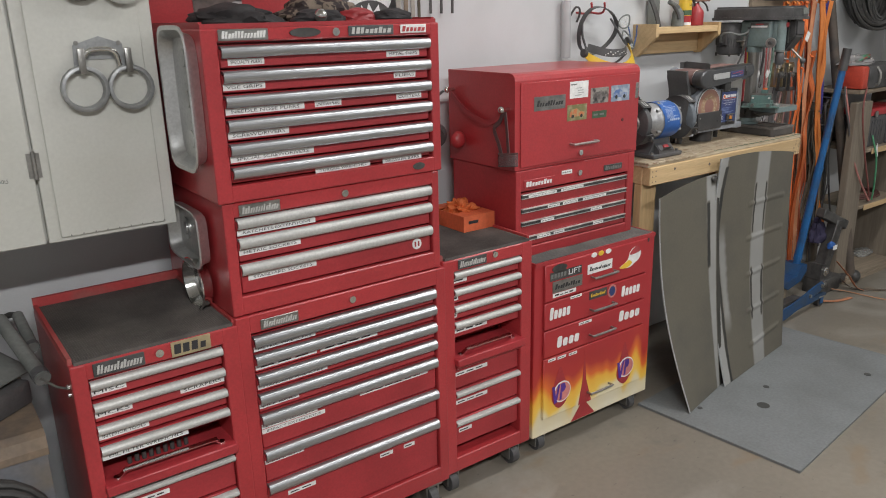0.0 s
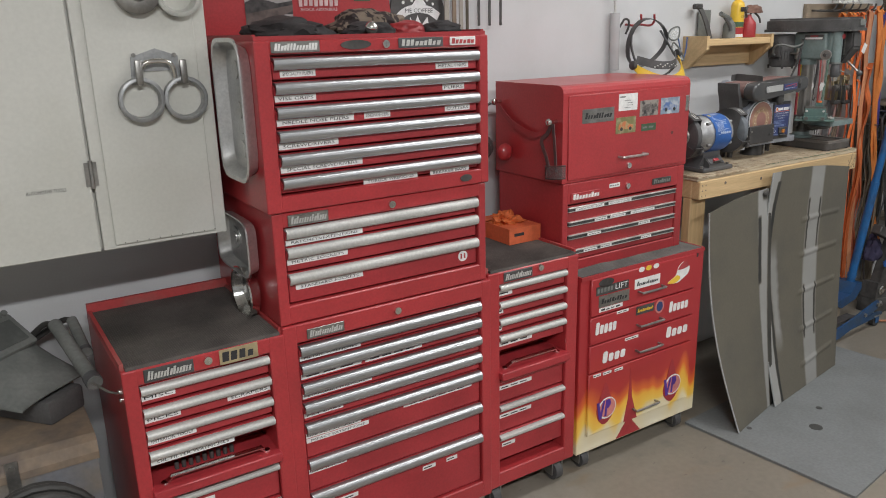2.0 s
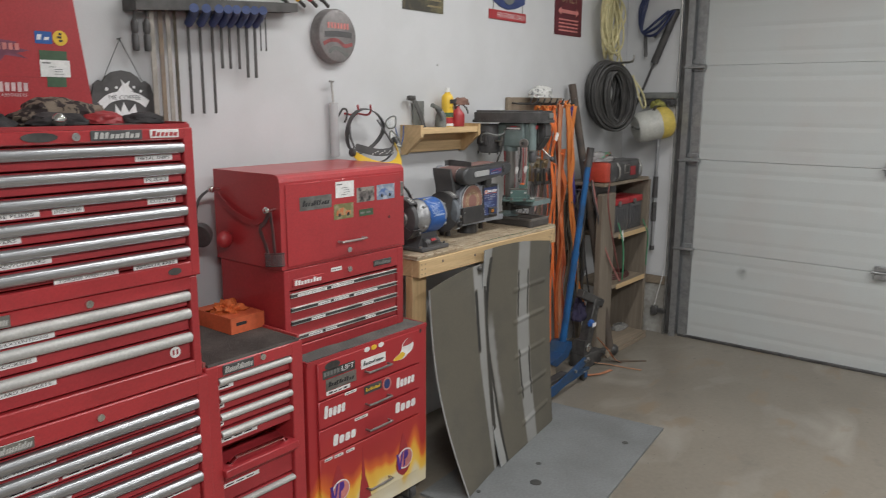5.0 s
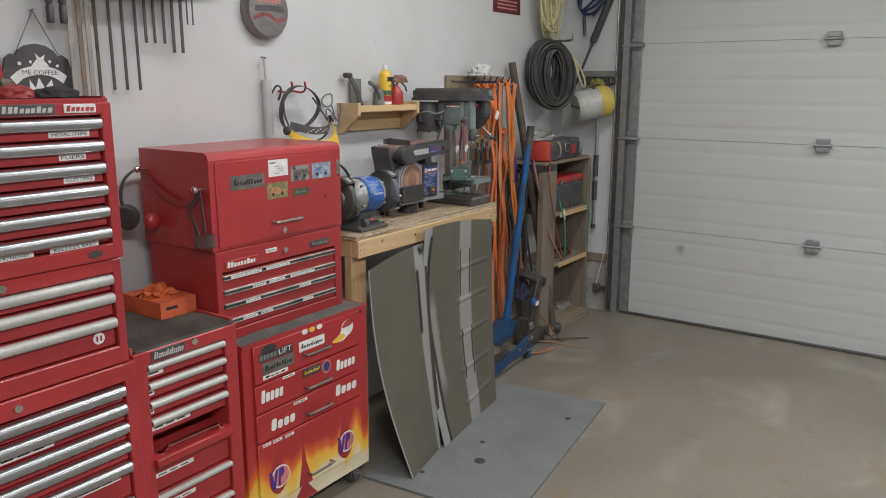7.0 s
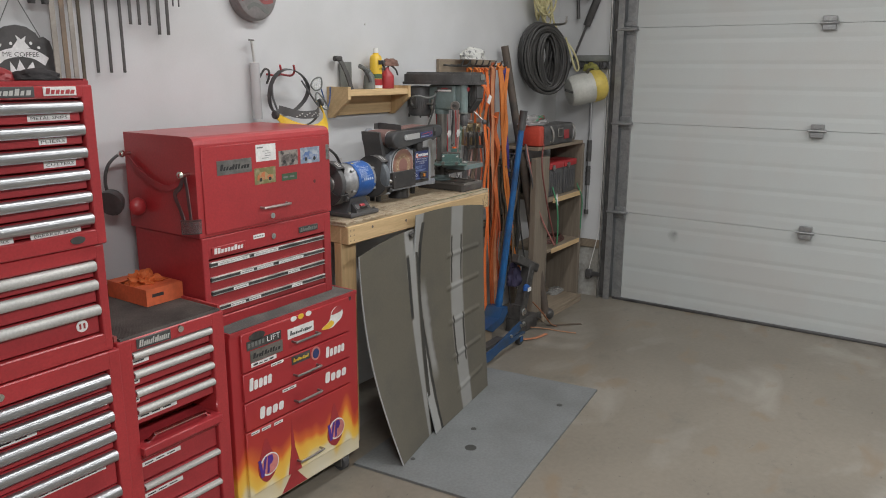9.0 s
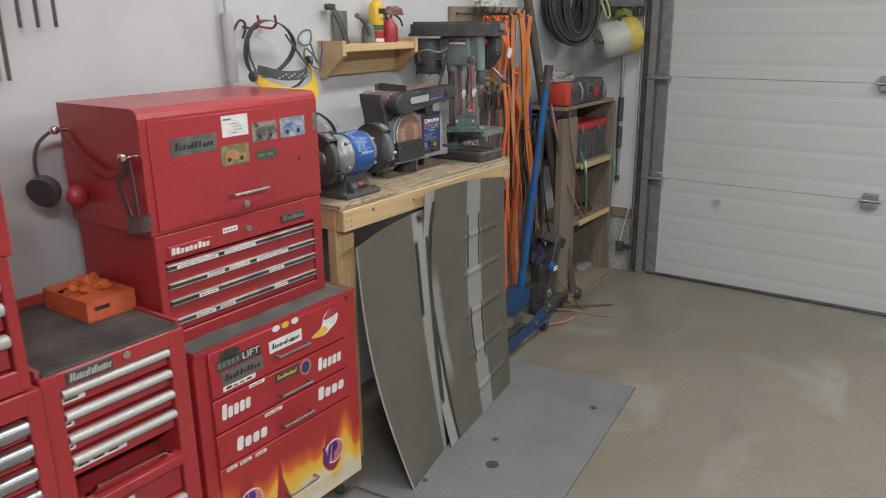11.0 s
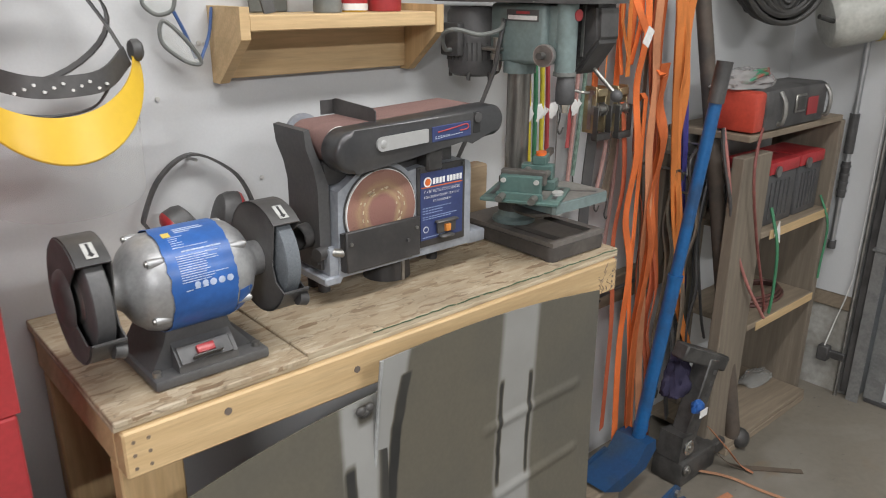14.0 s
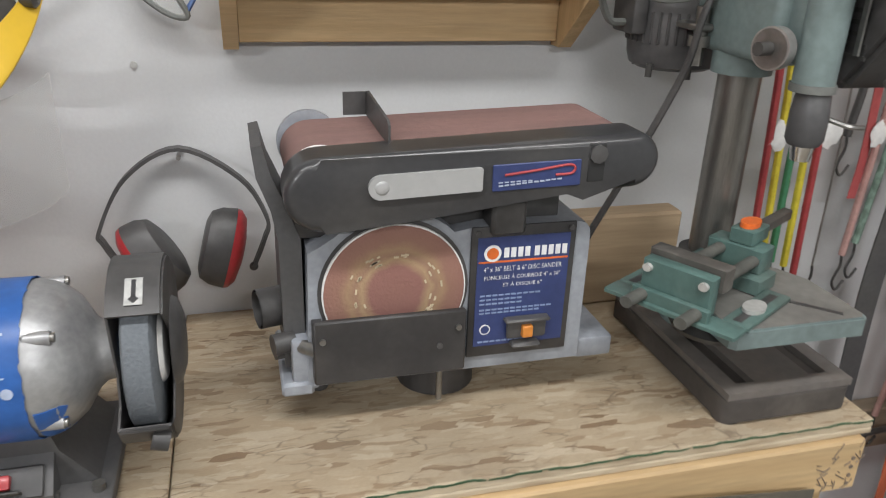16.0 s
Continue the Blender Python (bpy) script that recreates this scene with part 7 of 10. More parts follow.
for k in range(5):
    part("vent", box(N(), 0.6186, -0.352 + k * 0.003, 1.350 + k * 0.011, 0.6198, -0.298 + k * 0.003, 1.3545 + k * 0.011), DSTEEL, fh, smooth=False)
part("depth_scale", box(N(), 0.609, -0.352, 1.355, 0.6115, -0.346, 1.450), STEEL, d, "upright depth scale")
part("stop_button", cyl(N(), (0.590, -0.345, 1.432), (0.590, -0.354, 1.432), 0.011, seg=18), RED, d, "red stop button")
t = N()
lathe(t, [(0.0001, 0.054), (0.0155, 0.054), (0.0170, 0.052), (0.0185, 0.036), (0.0190, 0.034), (0.0190, 0.006), (0.0155, 0.0), (0.0001, 0.0)], Matrix.Translation((0.584, -0.335, 1.2640)), 40)
chk = part("chuck", t, CHAR, d, "dark drill chuck")
part("chuck_nose", cyl(N(), (0.584, -0.335, 1.2475), (0.584, -0.335, 1.2658), 0.0095, 0.0135, seg=20), CHROME, chk)
part("chuck_key", tube(N(), curve_pts([(0.606, -0.335, 1.29), (0.622, -0.35, 1.285), (0.640, -0.35, 1.283)], 4), 0.003, 8), STEEL, chk, "small steel chuck key")
lv = part("feed_lever", tube(N(), [(0.668, -0.335, 1.328), (0.673, -0.385, 1.285)], 0.0045, 10), STEEL, d, "steel feed lever")
part("knob", ball(N(), (0.6735, -0.392, 1.278), 0.0125, 18), CHAR, lv, "black ball knob")

# ---- drill press vise on the table ----
v = thing("drill_vise", "green cast drill press vise lying on the table", "vise", (0.50, -0.31, 1.0870))
VM = Matrix.Translation((0.4565, -0.3434, 1.0870)) @ Matrix.Rotation(radians(-60), 4, "Z") @ Matrix.Diagonal((0.81, 1.26, 0.69, 1.0))
def vb(name, boxes, m, label="", cyls=()):
    t = N()
    for q in boxes:
        box(t, *q, 0.002)
    for p0, p1, r in cyls:
        cyl(t, p0, p1, r, seg=14)
    t.transform(VM)
    return part(name, t, m, v, label)
CASTB2 = mat("worn_jaw_steel", (0.105, 0.096, 0.086), 0.5, 0.3, 0.2, 20, 110, 0.1, col2=(0.16, 0.148, 0.132))
# local x along the jaw, y away from the front
DUSTG = mat("dusty_green_rod", (0.115, 0.115, 0.102), 0.6, 0.1, 0.15, 20, 110, 0.06)
vb("jaw_front", [(-0.050, 0.0, 0.012, 0.050, 0.014, 0.075), (-0.056, -0.007, 0.006, 0.056, -0.0002, 0.030)], VISE, "green front jaw")
vb("jaw_plate", [(-0.054, 0.0142, 0.046, 0.056, 0.031, 0.085)], CASTB2, "dark worn jaw plate")
vb("bed", [(-0.095, -0.010, 0.0, 0.095, 0.014, 0.0095), (-0.095, 0.0142, 0.0, -0.060, 0.10, 0.0095), (0.060, 0.0142, 0.0, 0.095, 0.10, 0.0095), (-0.059, 0.085, 0.0, 0.059, 0.12, 0.028)], VISE, "slotted green bed")
for q in (-0.039, 0.039):
    vb("rod_end", [], DUSTG, "dusty rod end", [((q, -0.032, 0.020), (q, -0.0072, 0.020), 0.0092)])
for q, z in ((-0.014, 0.056), (0.036, 0.050)):
    vb("guide_rod", [], DUSTG, "dusty guide rod", [((q, 0.0312, z), (q, 0.096, z), 0.0092)])
vb("jaw_rear", [(-0.034, 0.096, 0.0285, 0.048, 0.122, 0.070), (-0.006, 0.098, 0.0702, 0.030, 0.132, 0.096)], VISE, "green rear jaw")
vb("release_button", [], mat("orange_cap", (0.80, 0.16, 0.03), 0.4, 0, 0.1, 20, 90, 0.0), "orange cap", [((0.012, 0.114, 0.0962), (0.012, 0.114, 0.105), 0.0130)])
vb("screw_handle", [(0.004, 0.133, 0.070, 0.020, 0.200, 0.090)], CASTB2, "dark handle")
for p0, p1, r in (((-0.040, -0.004, 0.062), (-0.040, -0.0002, 0.062), 0.0065), ((0.040, -0.004, 0.062), (0.040, -0.0002, 0.062), 0.0065), ((0.077, 0.050, 0.0098), (0.077, 0.050, 0.016), 0.014)):
    vb("bolt", [], ALUM, "bright bolt head", [(p0, p1, r)])
for q in (-0.077, 0.077):
    vb("bed_slot", [(q - 0.006, 0.018, 0.0097, q + 0.006, 0.090, 0.0101)], BLACK, "dark slot in the bed")


# ---- painted sheet panels leaning on the bench, standing on a floor board ----
solo("floor_board", prism(N(), [(-0.428, -0.487), (-0.372, -1.130), (0.788, -0.992), (0.722, -0.412)], "z", 0.0006, 0.010), MATG, "grey scuffed sheet board lying on the floor", "board", (0.17, -0.75, 0.0), smooth=False)
t = N()
for x, y, r in ((-0.06, -0.80, 0.024), (0.09, -0.72, 0.012), (-0.27, -0.66, 0.010), (0.52, -0.92, 0.014)):
    cyl(t, (x, y, 0.0095), (x, y, 0.0112), r, seg=20)
solo("board_stain", t, DPRIM, "dark spots and scuffs on the floor board", "stain", (0.1, -0.8, 0.0095), kind="stuff")

def bent(bl, br, tl, tr, bow, ridges=(), crown=0.0, top=0.0):
    """The face of a leaning sheet: four corners, a bow outward, embossed ridges."""
    bl, br, tl, tr = Vector(bl), Vector(br), Vector(tl), Vector(tr)
    out = (br - bl).cross(tl - bl).normalized()
    def f(u, w, lift=0.0):
        p = (bl * (1 - u) + br * u) * (1 - w) + (tl * (1 - u) + tr * u) * w
        k = bow * (1 - 0.85 * u) * math.sin(math.pi * w) + crown * math.sin(math.pi * u) + lift
        for vk, u0, u1 in ridges:
            dv = abs(w - vk - 0.06 * (u - u0))
            if u0 < u < u1 and dv < 0.014:
                k += 0.0042 * math.cos(dv / 0.014 * math.pi / 2) * min(1, (u - u0) / 0.04, (u1 - u) / 0.04)
        p = p + out * k
        p.z += top * math.sin(math.pi * u) * w
        return p
    return f

def primed(f, nu, nv, paint, parent):
    """A sheet with its paint: paint(u, w) gives 1 for grey primer, 0 for olive, below 0 for the dark of grooves, slots
    and folds, put in as colour.
    """
    ob = part("panel", sheet(N(), f, nu, nv, 0.0025), PANELM, parent)
    vals = [max(-1.0, min(1.0, paint(i / nu, j / nv))) for i in range(nu + 1) for j in range(nv + 1)]
    at = ob.data.attributes.new("primer", "FLOAT", "POINT")
    at.data.foreach_set("value", [0.5 + 0.5 * q for q in vals + vals])
    return ob
def soft(x, a, b, s):
    """1 between a and b, falling off over s."""
    return max(0.0, min(1.0, (x - a) / s + 0.5)) * max(0.0, min(1.0, (b - x) / s + 0.5))
def wav(w, k, amp):
    return amp * noise.noise(Vector((w * 4.0, k, 0.3))) + amp * 0.35 * noise.noise(Vector((w * 31.0, k, 4.3)))
def panel_mat():
    m = mat("primer_with_slot_shade", (0.108, 0.097, 0.074), 0.6, 0, 0.08, 3.5, 120, 0.05, col2=(0.09, 0.083, 0.067), fine_var=0.03)
    n, li = m.node_tree.nodes, m.node_tree.links
    p = n["Principled BSDF"]
    src = p.inputs["Base Color"].links[0].from_socket
    at = n.new("ShaderNodeAttribute")
    at.attribute_name = "primer"
    nz, tc = n.new("ShaderNodeTexNoise"), n.new("ShaderNodeTexCoord")
    nz.inputs["Scale"].default_value, nz.inputs["Detail"].default_value = 9.0, 6
    li.new(tc.outputs["Object"], nz.inputs["Vector"])
    last = src
    ad = n.new("ShaderNodeMapRange")
    ad.inputs["To Min"].default_value, ad.inputs["To Max"].default_value = 0.65, 1.25
    li.new(nz.outputs[0], ad.inputs["Value"])
    # grey primer above the middle value, near-black shade of grooves and slots below
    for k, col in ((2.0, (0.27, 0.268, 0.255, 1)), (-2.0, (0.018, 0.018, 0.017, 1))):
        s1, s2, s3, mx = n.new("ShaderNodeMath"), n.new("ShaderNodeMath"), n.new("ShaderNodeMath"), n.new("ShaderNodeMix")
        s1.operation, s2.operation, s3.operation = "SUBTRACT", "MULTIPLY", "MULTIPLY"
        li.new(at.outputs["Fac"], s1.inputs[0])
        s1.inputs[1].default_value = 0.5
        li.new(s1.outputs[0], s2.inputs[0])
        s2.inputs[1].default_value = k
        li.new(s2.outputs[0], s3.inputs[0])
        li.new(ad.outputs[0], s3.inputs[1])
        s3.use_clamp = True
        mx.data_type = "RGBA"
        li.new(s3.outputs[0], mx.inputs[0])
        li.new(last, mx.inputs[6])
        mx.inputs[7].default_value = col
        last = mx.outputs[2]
    li.new(last, p.inputs["Base Color"])
    return m
PANELM = panel_mat()
fB = bent((-0.058, -0.614, 0.012), (0.505, -0.53, 0.012), (0.026, -0.450, 0.928), (0.612, -0.422, 0.885), -0.052, [(q, 0.42, 0.93) for q in (0.10, 0.26, 0.43, 0.60, 0.76)], 0.0, 0.015)
pB = thing("sheet_panel", "wide olive primered steel body panel leaning on the bench", "body panel", (0.28, -0.55, 0.011), group="leaning panels")
def paint_b(u, w):
    c = 0.068 + 0.042 * max(0.0, min(1.0, (0.62 - w) / 0.3)) + 0.22 * max(0.0, w - 0.86) + wav(w, 2, 0.008)
    v = soft(u, -0.1, c + wav(w, 1, 0.008), 0.016)
    # shade in the ragged groove, put in as near-black
    if w < 0.96:
        v -= 1.9 * soft(u, c - 0.014 + wav(w, 9, 0.008), c + 0.016 + wav(w, 11, 0.010), 0.010)
    v += 0.8 * soft(u, c + 0.02, c + 0.085 + wav(w, 3, 0.03), 0.035) * soft(w, 0.25, 0.66, 0.10)
    a, b = 0.492 + wav(w, 4, 0.008), 0.664 + wav(w, 5, 0.008)
    v += 0.9 * soft(u, a, b, 0.022)
    # four slots given only by their darkness; the sheet stays uncut
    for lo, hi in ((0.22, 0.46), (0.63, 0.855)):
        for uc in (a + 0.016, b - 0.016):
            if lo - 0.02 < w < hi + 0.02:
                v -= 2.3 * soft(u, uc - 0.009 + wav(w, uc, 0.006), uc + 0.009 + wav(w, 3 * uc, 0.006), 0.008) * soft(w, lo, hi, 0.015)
    return v
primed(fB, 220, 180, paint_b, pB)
part("hem", tube(N(), [fB(0.0, k / 40) for k in range(41)], 0.0035, 8), GPRIM, pB, "grey folded hem along the edge")
fA = bent((-0.350, -0.660, 0.012), (-0.035, -0.588, 0.012), (-0.362, -0.462, 0.826), (0.042, -0.436, 0.868), -0.042, (), 0.0, 0.012)
pA = thing("sheet_panel", "narrow olive primered steel body panel leaning on the bench", "body panel", (-0.2, -0.58, 0.011), group="leaning panels")
def paint_a(u, w):
    a, b = 0.775 + 0.055 * (1 - w) + wav(w, 6, 0.012), 0.965 - 0.07 * (1 - w) + wav(w, 12, 0.01)
    v = 0.95 * soft(u, a, b, 0.025) + 0.7 * soft(u, -0.2, 0.012 + wav(w, 8, 0.012), 0.015)
    # dark of the fold past the stripe, then of one slot, as colour
    v -= 0.85 * soft(u, b + 0.012, 1.3, 0.02)
    k = 0.812 + wav(w, 7, 0.008)
    v -= 2.3 * soft(u, k - 0.024 + wav(w, 10, 0.012), k + 0.024, 0.014) * soft(w, 0.58, 0.88, 0.015)
    v -= 1.5 * soft(u, 0.86, 0.93, 0.02) * soft(w, 0.955, 0.99, 0.015)
    return v
primed(fA, 120, 110, paint_a, pA)
part("hem", tube(N(), [fA(0.0, k / 40) for k in range(41)], 0.003, 8), GPRIM, pA, "bare grey folded edge")
t = N()
for k in range(3):
    p = fA(0.86 + 0.02 * k, 0.985)
    ball(t, (p.x, p.y - 0.008, p.z - 0.006 * (k % 2)), 0.010, 10, (1, 0.6, 0.8))
part("clip", t, DSTEEL, pA, "dark clip on the upper edge")


# ---- white wall cabinet ----
wc = thing("wall_cabinet", "off-white painted wall cabinet with closed doors", "wall cabinet", (-2.75, -0.15, 1.02), kind="")
UX0, UX1, UF = -3.5, -2.102, -0.32
part("carcass", box(N(), UX0, UF + 0.02, 1.022, UX1, WY - 0.001, 2.3, 0.002), CABW, wc, smooth=False)
for x0, x1 in ((-3.15, -2.785), (-2.78, -2.404), (-2.398, UX1)):
    d = part("door", box(N(), x0, UF, 1.02, x1, UF + 0.0195, 2.3, 0.002), CABW, wc, "plain flush door", smooth=False)
    if x1 == UX1:
        part("raised_panel", box(N(), -2.372, UF - 0.006, 1.030, -2.132, UF - 0.0003, 2.2, 0.002), CABW, d, "thin panel screwed to the door", smooth=False)
        for k in range(9):
            part("pin", cyl(N(), (-2.35 + 0.027 * k, UF - 0.006, 1.034), (-2.35 + 0.027 * k, UF - 0.0075, 1.034), 0.0014, seg=6), DSTEEL, d)
    if x0 == -2.78:
        t = box(N(), -2.56, UF - 0.0006, 1.168, -2.455, UF, 1.186)
        letters(t, "AUTOMOTIVE TOOLS", 0.082, 0.0085, (-2.540, UF - 0.0008, 1.1725))
        part("label", t, [CABW, INK], d, "small printed label", smooth=False)
for z in (1.205, 1.75):
    t = cyl(N(), (-2.401, UF - 0.005, z - 0.032), (-2.401, UF - 0.005, z + 0.032), 0.0048, seg=12)
    box(t, -2.415, UF - 0.003, z - 0.028, -2.388, UF - 0.0004, z + 0.028)
    part("hinge", t, STEEL, wc, "small steel hinge")
# steel bracket with two hose rings on the cabinet door
br = thing("ring_bracket", "zinc bracket on the cabinet door carrying two steel rings", "bracket", (-2.22, UF - 0.007, 1.39))
YB = UF - 0.0062
t = prism(N(), [(-2.282, 1.415), (-2.272, 1.415), (-2.268, 1.445), (-2.182, 1.445), (-2.178, 1.415), (-2.168, 1.415), (-2.172, 1.478), (-2.222, 1.496), (-2.278, 1.478)], "y", YB - 0.003, YB)
part("plate", t, ZINC, br, smooth=False)
t = tube(N(), curve_pts([(-2.266, YB - 0.012, 1.415), (-2.262, YB - 0.018, 1.45), (-2.246, YB - 0.02, 1.466), (-2.205, YB - 0.02, 1.466), (-2.190, YB - 0.018, 1.45), (-2.186, YB - 0.012, 1.415)], 5), 0.0065, 10)
part("bail", t, CHROME, br, "bright bent bail")
for x, z in ((-2.271, 1.482), (-2.180, 1.480)):
    part("rivet", cyl(N(), (x, YB - 0.003, z), (x, YB - 0.006, z), 0.005, seg=12), STEEL, br)
for x, z in ((-2.268, 1.382), (-2.168, 1.380)):
    t = N()
    RM = Matrix.Translation((x, YB - 0.006, z)) @ Matrix.Rotation(radians(90), 4, "X")
    lathe(t, [(0.040, 0.0), (0.050, 0.0), (0.051, 0.004), (0.051, 0.020), (0.048, 0.022), (0.0425, 0.022), (0.041, 0.010), (0.040, 0.0)], RM, 40)
    r = part("ring", t, ZINC, br, "dull steel ring")
    t = box(N(), x - 0.008, YB - 0.032, z + 0.034, x + 0.008, YB - 0.024, z + 0.09, 0.0035, 2)
    part("lever", t, STEEL, r, "flat steel lever")
for x, z, m, inner in ((-2.255, 1.607, STEEL, 0.018), (-2.165, 1.600, MILKY, 0.036)):
    t = N()
    lathe(t, [(inner, 0.0), (0.050, 0.0), (0.051, 0.004), (0.051, 0.024), (0.048, 0.026), (inner + 0.006, 0.026), (inner, 0.018), (inner, 0.0)], Matrix.Translation((x, YB - 0.0003, z)) @ Matrix.Rotation(radians(90), 4, "X"), 40)
    solo("tape_roll", t, m, "roll of grey tape hung on the cabinet door", "tape roll", (x, YB, z - 0.05))

# ---- old machine with helmet and clutter beside the cabinets ----
wm = thing("welder", "old dusty steel welding machine with rusty top", "welder", (-2.8, -0.23, 0.0))
MX0, MX1 = -3.15, -2.474
t = prism(N(), [(-0.435, 0.03), (-0.435, 0.565), (-0.428, 0.59), (-0.41, 0.60), (-0.03, 0.60), (-0.03, 0.03)], "x", MX0, MX1)
part("case", t, mat("blue_grey_dusty_paint", (0.17, 0.18, 0.205), 0.6, 0.05, 0.2, 6, 80, 0.08, col2=(0.21, 0.185, 0.155)), wm, smooth=False)
part("top_panel", prism(N(), [(-0.439, 0.55), (-0.439, 0.568), (-0.431, 0.594), (-0.41, 0.6045), (-0.026, 0.6045), (-0.026, 0.596), (-0.41, 0.596), (-0.425, 0.587), (-0.4355, 0.566), (-0.4355, 0.55)], "x", MX0 - 0.004, MX1 + 0.004), BROWN, wm, "rusty dusty top panel", smooth=False)
t = box(N(), -2.662, -0.443, 0.48, -2.636, -0.4395, 0.60)
part("strap_clasp", t, STEEL, wm)
for x, z in ((-2.649, 0.585), (-2.69, 0.535)):
    part("bolt", cyl(N(), (x, -0.4395, z), (x, -0.449, z), 0.007, seg=8), STEEL, wm)
for x in (-3.08, -2.57):
    part("foot", box(N(), x - 0.03, -0.42, 0.0, x + 0.03, -0.05, 0.03), DSTEEL, wm)
hs = thing("hose_coil", "black rubber hose coiled against the old machine", "hose", (-2.63, -0.53, 0.0))
t = N()
for k in range(4):
    r = 0.12 - 0.012 * k
    pts = [(-2.64 + r * 1.05 * math.cos(radians(q)), -0.50 - 0.014 * k, 0.40 + r * math.sin(radians(q)) * 1.1) for q in range(0, 360, 15)]
    tube(t, pts, 0.0095, 8, True)
    tube(t, [(-2.64 + (r - 0.005) * 1.05 * math.cos(radians(q)), -0.48 - 0.01 * k, 0.385 + (r + 0.01) * math.sin(radians(q)) * 1.1) for q in range(0, 360, 15)], 0.0095, 8, True)
part("coil", t, HOSE, hs, kind="stuff")
part("hook", tube(N(), [(-2.64, -0.438, 0.505), (-2.64, -0.56, 0.505), (-2.64, -0.57, 0.525)], 0.006), STEEL, hs)
part("tail", tube(N(), curve_pts([(-2.70, -0.50, 0.30), (-2.76, -0.56, 0.12), (-2.82, -0.62, 0.01), (-2.95, -0.66, 0.0098), (-3.1, -0.62, 0.0098)], 6), 0.0095), HOSE, hs)
# flat black case under a grey welding helmet
t = box(N(), -0.056, -0.13, 0.0, 0.056, 0.13, 0.062, 0.008, 2)
t.transform(Matrix.Translation((-2.589, -0.189, 0.6052)) @ Matrix.Rotation(radians(39), 4, "Z"))
solo("plastic_case", t, CHAR, "flat dark plastic case on the old machine", "case", (-2.589, -0.189, 0.6052))
he = thing("welding_helmet", "grey dusty welding helmet lying face up", "welding helmet", (-2.62, -0.165, 0.668))
HM = Matrix.Translation((-2.62, -0.165, 0.668)) @ Matrix.Rotation(radians(40), 4, "Z")
def dome(u, w):
    a = (u - 0.5) * math.pi * 0.98
    h = (0.012 + 0.155 * w ** 1.2) * max(0.0, math.cos(a)) ** 0.6
    return HM @ Vector((0.122 * math.sin(a) * (0.9 + 0.1 * w), -0.135 + 0.23 * w, h + 0.004))
part("shell", sheet(N(), dome, 32, 24, 0.004), GUNM, he)
FM = HM @ Matrix.Translation((0.010, -0.004, 0.080)) @ Matrix.Rotation(radians(38), 4, "X")
t = box(N(), -0.072, 0.0, 0.0, 0.072, 0.105, 0.024, 0.006, 2)
t.transform(FM)
part("lens_frame", t, GUNM, he, "raised grey lens frame")
t = box(N(), -0.055, 0.016, 0.0242, 0.055, 0.086, 0.0262)
t.transform(FM)
part("lens", t, mat("dusty_dark_lens", (0.085, 0.09, 0.085), 0.35, 0, 0.1, 9, 90, 0.02, col2=(0.13, 0.135, 0.125)), he, "dusty dark lens")
for q in (-0.058, 0.058):
    t = cyl(N(), (q, 0.108, 0.006), (q, 0.108, 0.030), 0.008, seg=12)
    t.transform(FM)
    part("hinge", t, GUNM, he)
for k, (a, c, r) in enumerate((((-2.494, -0.132, 0.793), (-2.450, -0.398, 0.719), 0.0165), ((-2.450, -0.098, 0.783), (-2.442, -0.235, 0.737), 0.0135))):
    tg = thing("electrode_holder", "dark grey insulated welding handle", "welding handle", c, group="welding handles")
    t = cyl(N(), a, c, r, r * 1.08, seg=16)
    part("grip", t, GUNM, tg)
    part("collar", cyl(N(), Vector(c).lerp(Vector(a), 0.02), Vector(c).lerp(Vector(a), 0.10), r * 1.2, seg=16), CHAR, tg)
    e = Vector(c) + (Vector(c) - Vector(a)).normalized() * 0.004
    part("cable", tube(N(), curve_pts([a, Vector(a) + Vector((-0.03, 0.03, -0.01)), (-2.60, -0.06, 0.70), (-2.66, -0.05, 0.615)], 6), 0.008), HOSE, tg)
t = tube(N(), [(-2.421, -0.515, 0.733), (-2.436, -0.50, 0.735), (-2.462, -0.452, 0.745)], 0.0028, 6)
solo("wire_hook", t, STEEL, "thin steel wire hook on the cabinet side", "hook", (-2.43, -0.50, 0.733))

# ---- wall above the chests ----
def flat_sign(name, label, cat, x0, x1, z0, z1, m, th=0.003, bev=0.0):
    s = thing(name, label, cat, ((x0 + x1) / 2, WY - th, z0))
    part("board", box(N(), x0, WY - th - 0.001, z0, x1, WY - 0.001, z1, bev), m, s, smooth=False)
    return s

cs = thing("hanging_sign", "black shaped coffee sign hung by a cord from a nail", "sign", (-1.295, -0.02, 1.48))
ol = [(-1.395, 1.47), (-1.195, 1.47), (-1.192, 1.555), (-1.205, 1.60), (-1.222, 1.612), (-1.235, 1.606), (-1.245, 1.622), (-1.27, 1.638), (-1.30, 1.643), (-1.33, 1.637), (-1.352, 1.622), (-1.362, 1.607), (-1.375, 1.612), (-1.39, 1.60), (-1.402, 1.555)]
part("board", prism(N(), ol, "y", -0.012, -0.002), BLACK, cs, smooth=False)
t = N()
tube(t, [(-1.358, -0.007, 1.615), (-1.294, -0.004, 1.737)], 0.0013, 6)
tube(t, [(-1.230, -0.007, 1.612), (-1.294, -0.004, 1.737)], 0.0013, 6)
part("cord", t, GUNM, cs)
part("nail", cyl(N(), (-1.294, WY, 1.738), (-1.294, -0.014, 1.740), 0.0025, seg=8), STEEL, cs)
t = N()
